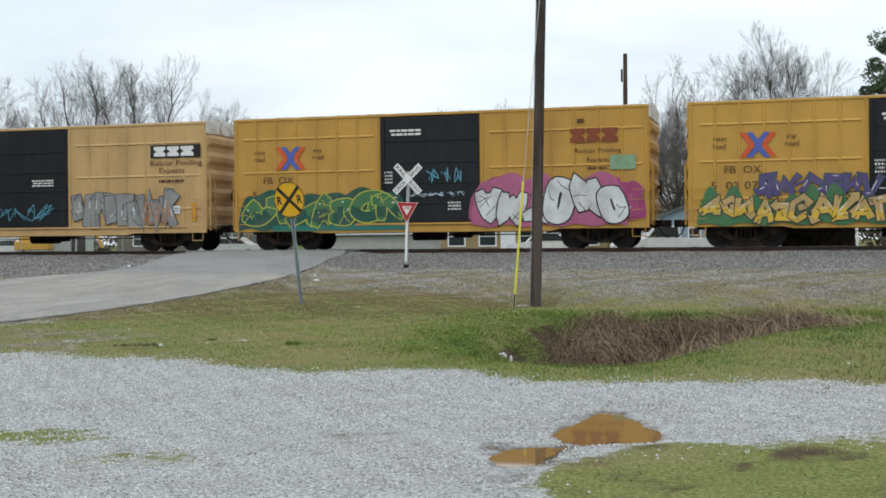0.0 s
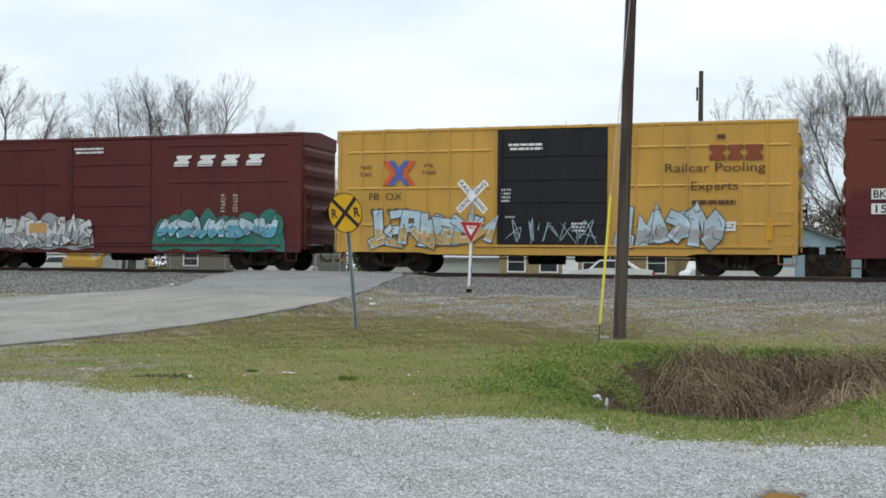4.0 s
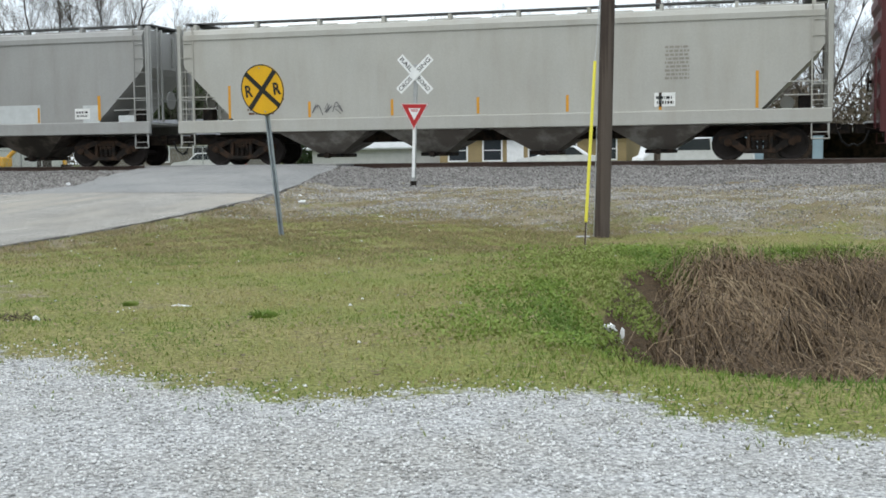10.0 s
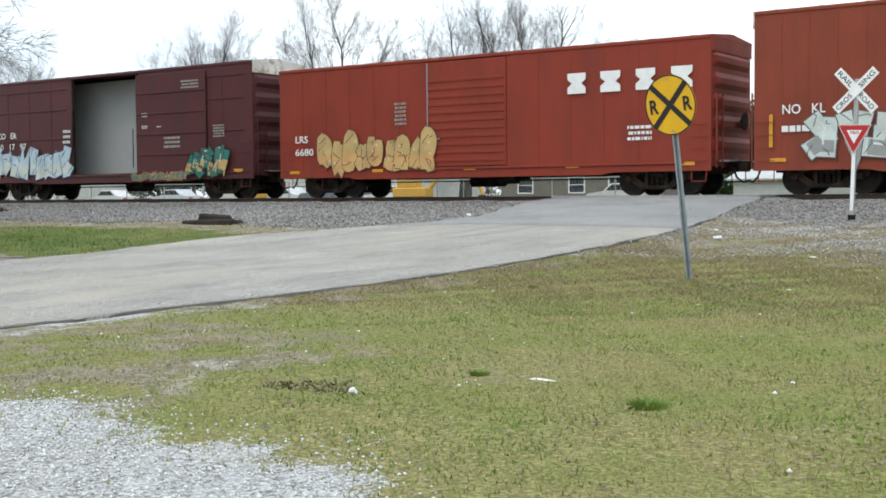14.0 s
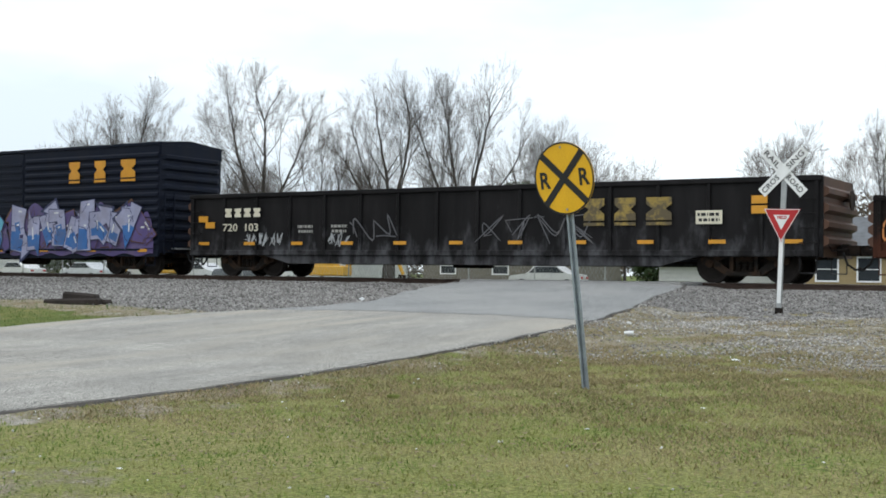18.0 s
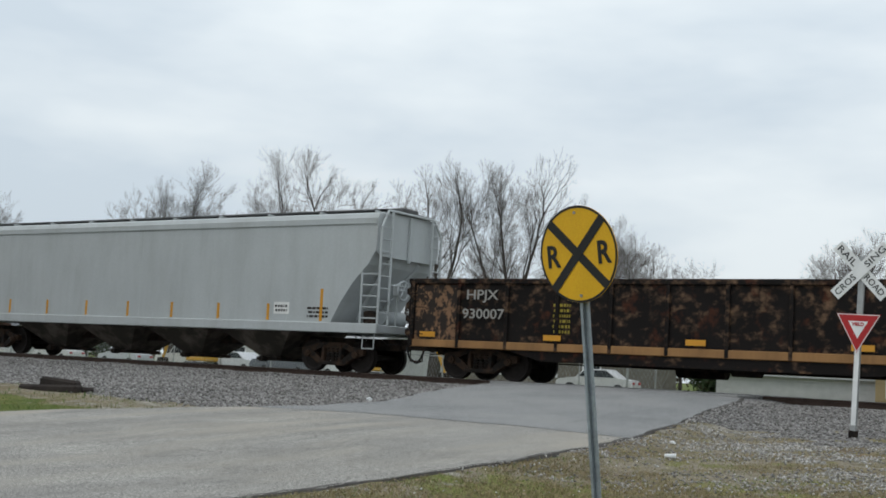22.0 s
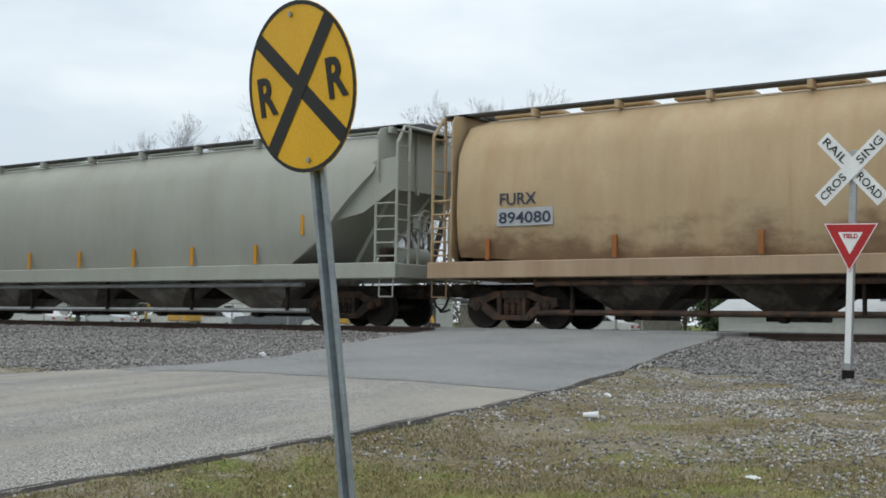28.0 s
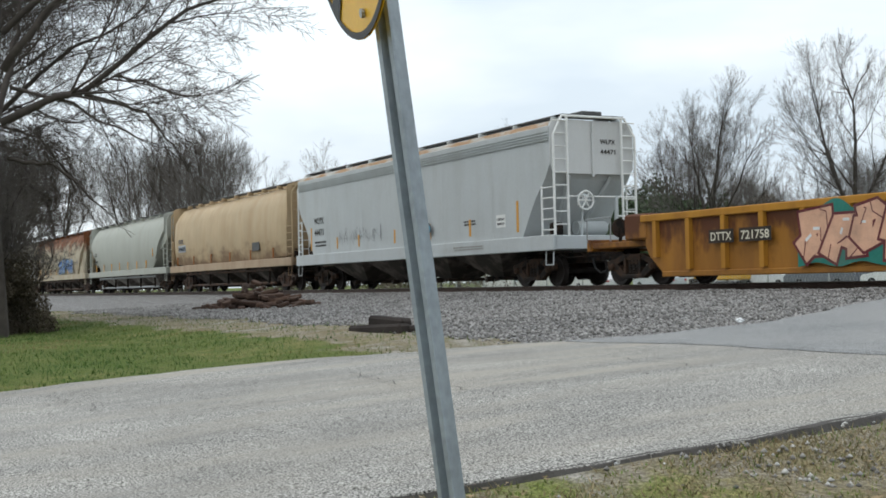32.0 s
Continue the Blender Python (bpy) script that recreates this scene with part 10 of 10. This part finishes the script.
def stones(name, label, seed, n, area, keep, size, material):
    x, y, r = scatter(seed, n, *area)
    ok = keep(x, y, r)
    x, y = x[ok], y[ok]
    n = len(x)
    z = ground_z(x, y)
    s = size * r.uniform(0.5, 1.3, n)
    base = np.array([(1, 0, 0), (0, 1, 0), (-1, 0, 0), (0, -1, 0), (0, 0, 0.8), (0, 0, -0.6)], float)
    v = base[None] * s[:, None, None] * r.uniform(0.65, 1.25, (n, 6, 1))
    a = r.uniform(0, 6.28, n)
    ca, sa = np.cos(a)[:, None], np.sin(a)[:, None]
    vx, vy = v[..., 0] * ca - v[..., 1] * sa, v[..., 0] * sa + v[..., 1] * ca
    v = np.stack([vx + x[:, None], vy + y[:, None], v[..., 2] + z[:, None] + 0.25 * s[:, None]], -1).reshape(-1, 3)
    t = np.array([(0, 1, 4), (1, 2, 4), (2, 3, 4), (3, 0, 4), (1, 0, 5), (2, 1, 5), (3, 2, 5), (0, 3, 5)])
    q = (np.arange(n)[:, None, None] * 6 + t[None]).reshape(-1, 3)
    ob = new(name, raw_mesh(name, v, q, material))
    return tagged(ob, label, "gravel", kind="stuff")


M_LIME = stem_mat("limestone_chips", (0.27, 0.265, 0.255), (0.70, 0.70, 0.695))
M_BALL = stem_mat("ballast_stones", (0.085, 0.078, 0.072), (0.335, 0.32, 0.305))
pick = lambda f, lo=0.0: (lambda x, y, r: (r.uniform(0, 1, len(x)) < f(x, y) - lo) & ((x > road_r(y) + 0.02) | (x < road_l(y) - 0.1)))
stones("lot_gravel", "pale crushed limestone gravel", 121, 190000, (-6, 11, -38.5, -29), pick(lambda x, y: lot_mask(x, y) * (np.maximum(inside_depth(x, y, PUDDLES[0]), inside_depth(x, y, PUDDLES[1])) < -0.05) * (1 - 0.85 * damp_mask(x, y)) * (0.8 + 0.35 * wob(x, y, 1.3, 5.0))), 0.0105, M_LIME)
stones("loose_gravel", "scattered pale stones in the thin grass", 122, 9000, (-6.1, 10, -31.5, -9), pick(lambda x, y: 0.03 + 0.5 * dirt_mask(x, y) * smooth(-0.3, 0.5, wob(x, y, 1.3, 4.0))), 0.016, M_LIME)
stones("pale_earth_stones", "pale stones strewn in patches on bare earth", 126, 100000, (-6.6, 10, -18.5, -8), pick(lambda x, y: dirt_mask(x, y) * smooth(-0.25, 0.45, wob(x, y, 0.9, 5.0) + 0.5 * wob(x, y, 3.0, 2.0)) * (0.1 + 0.75 * smooth(-16.6, -14.6, y)), 0.06), 0.021, stem_mat("pale_stones", (0.16, 0.15, 0.135), (0.48, 0.46, 0.43)))
stones("ballast_right", "grey railway ballast stones", 123, 60000, (-7.4, 16, -12, -0.9), pick(ballast_mask), 0.030, M_BALL)
stones("ballast_left", "grey railway ballast stones beside the crossing", 124, 60000, (-48, -12.6, -13, -0.9), pick(ballast_mask), 0.038, M_BALL)
stones("earth_stones", "stones in bare earth beside the crossing", 125, 34000, (-6.1, 12, -16.5, -8), pick(lambda x, y: 0.75 * dirt_mask(x, y) * smooth(-0.6, 0.5, wob(x, y, 1.6, 5.0)), 0.1), 0.020, M_BALL)
r = rng(141)
n = 9000
x, y = r.uniform(-6, 9, n), r.uniform(-31, -14, n)
ok = (x > road_r(y) + 0.1) & (inside_depth(x, y, DITCH) < -0.1) & (lot_mask(x, y) < 0.6) & (wob(x, y, 0.9, 1.0) > -0.35)
x, y = x[ok], y[ok]
n = len(x)
z = ground_z(x, y) + r.uniform(0.01, 0.025, n)
s, a = r.uniform(0.010, 0.030, n), r.uniform(0, 6.28, n)
v = np.stack([np.stack([x + s * np.cos(a + q) * w, y + s * np.sin(a + q) * w, z + s * e], 1) for q, w, e in ((0, 1, 0.3), (1.57, 0.5, 0.1), (3.14, 1, 0.2), (4.71, 0.5, -0.1))], 1).reshape(-1, 3)
ob = new("fallen_leaves", raw_mesh("fallen_leaves", v, np.arange(4 * n).reshape(-1, 4), stem_mat("lawn_leaf_litter", (0.07, 0.05, 0.03), (0.26, 0.20, 0.12))))
tagged(ob, "small brown fallen leaves lying in the grass", "leaf litter", kind="stuff")
r = rng(131)
n = 15000
x, y = r.uniform(-6.6, 9, n), r.uniform(-24, -8.5, n)
ok = (r.uniform(0, 1, n) < dirt_mask(x, y) * smooth(-0.2, 0.6, wob(x, y, 1.5, 8.0))) & (x > road_r(y) + 0.05) & (ballast_mask(x, y) < 0.5)
x, y = x[ok], y[ok]
n = len(x)
z = ground_z(x, y) + r.uniform(0.006, 0.02, n)
s, a = r.uniform(0.012, 0.035, n), r.uniform(0, 6.28, n)
v = np.stack([np.stack([x + s * np.cos(a + q) * w, y + s * np.sin(a + q) * w, z + s * e], 1) for q, w, e in ((0, 1, 0.3), (1.57, 0.5, 0.1), (3.14, 1, 0.25), (4.71, 0.5, -0.1))], 1).reshape(-1, 3)
ob = new("dead_leaves", raw_mesh("dead_leaves", v, np.arange(4 * n).reshape(-1, 4), stem_mat("leaf_litter", (0.13, 0.08, 0.04), (0.33, 0.24, 0.13))))
tagged(ob, "brown dead leaves strewn over stony earth", "leaf litter", kind="stuff")
for k, (x, y, s) in enumerate(((0.73, -27.66, 1.0), (-0.9, -27.0, 0.6), (2.6, -24.8, 0.7), (-4.0, -21.0, 0.5))):
    r = rng(200 + k)
    n = 260
    an, d = r.uniform(0, 6.28, n), 0.11 * s * np.sqrt(r.uniform(0, 1, n))
    bx, by = x + d * np.cos(an), y + d * np.sin(an)
    z = ground_z(bx, by) - 0.005
    h = (0.10 - d * 0.5) * s * r.uniform(0.5, 1.1, n)
    v = np.stack([np.stack([bx - 0.006, by, z], 1), np.stack([bx + 0.006, by, z], 1), np.stack([bx + h * np.cos(an) * 0.6, by + h * np.sin(an) * 0.6, z + h], 1)], 1).reshape(-1, 3)
    ob = new("grass_tuft", raw_mesh("grass_tuft", v, np.arange(3 * n).reshape(-1, 3), M_WEED))
    tagged(ob, "dark green tuft standing out of the short grass", "grass tuft")


# ---- what moves ----
def motions():
    def gone(t):
        return SPEED * t + GAIN * t * t / 2

    for c in CARS:
        x = c.location.x
        walk(c, [(t, pose(x - gone(t), 0, 0)) for t in range(0, 33)])
    turns = [(k / FPS, -math.degrees(gone(k / FPS) / 0.457)) for k in range(0, 32 * FPS + 1)]
    for s in (-1, 1):
        first = WHEELSETS[s][0]
        walk(first, [(t, pose(s * 0.89, 0, 0.457, 0, a, 0)) for t, a in turns])
        keyed = first.animation_data
        for w in WHEELSETS[s][1:]:
            w.rotation_mode = "QUATERNION"
            w.animation_data_create()
            w.animation_data.action = keyed.action
            w.animation_data.action_slot = keyed.action_slot


motions()
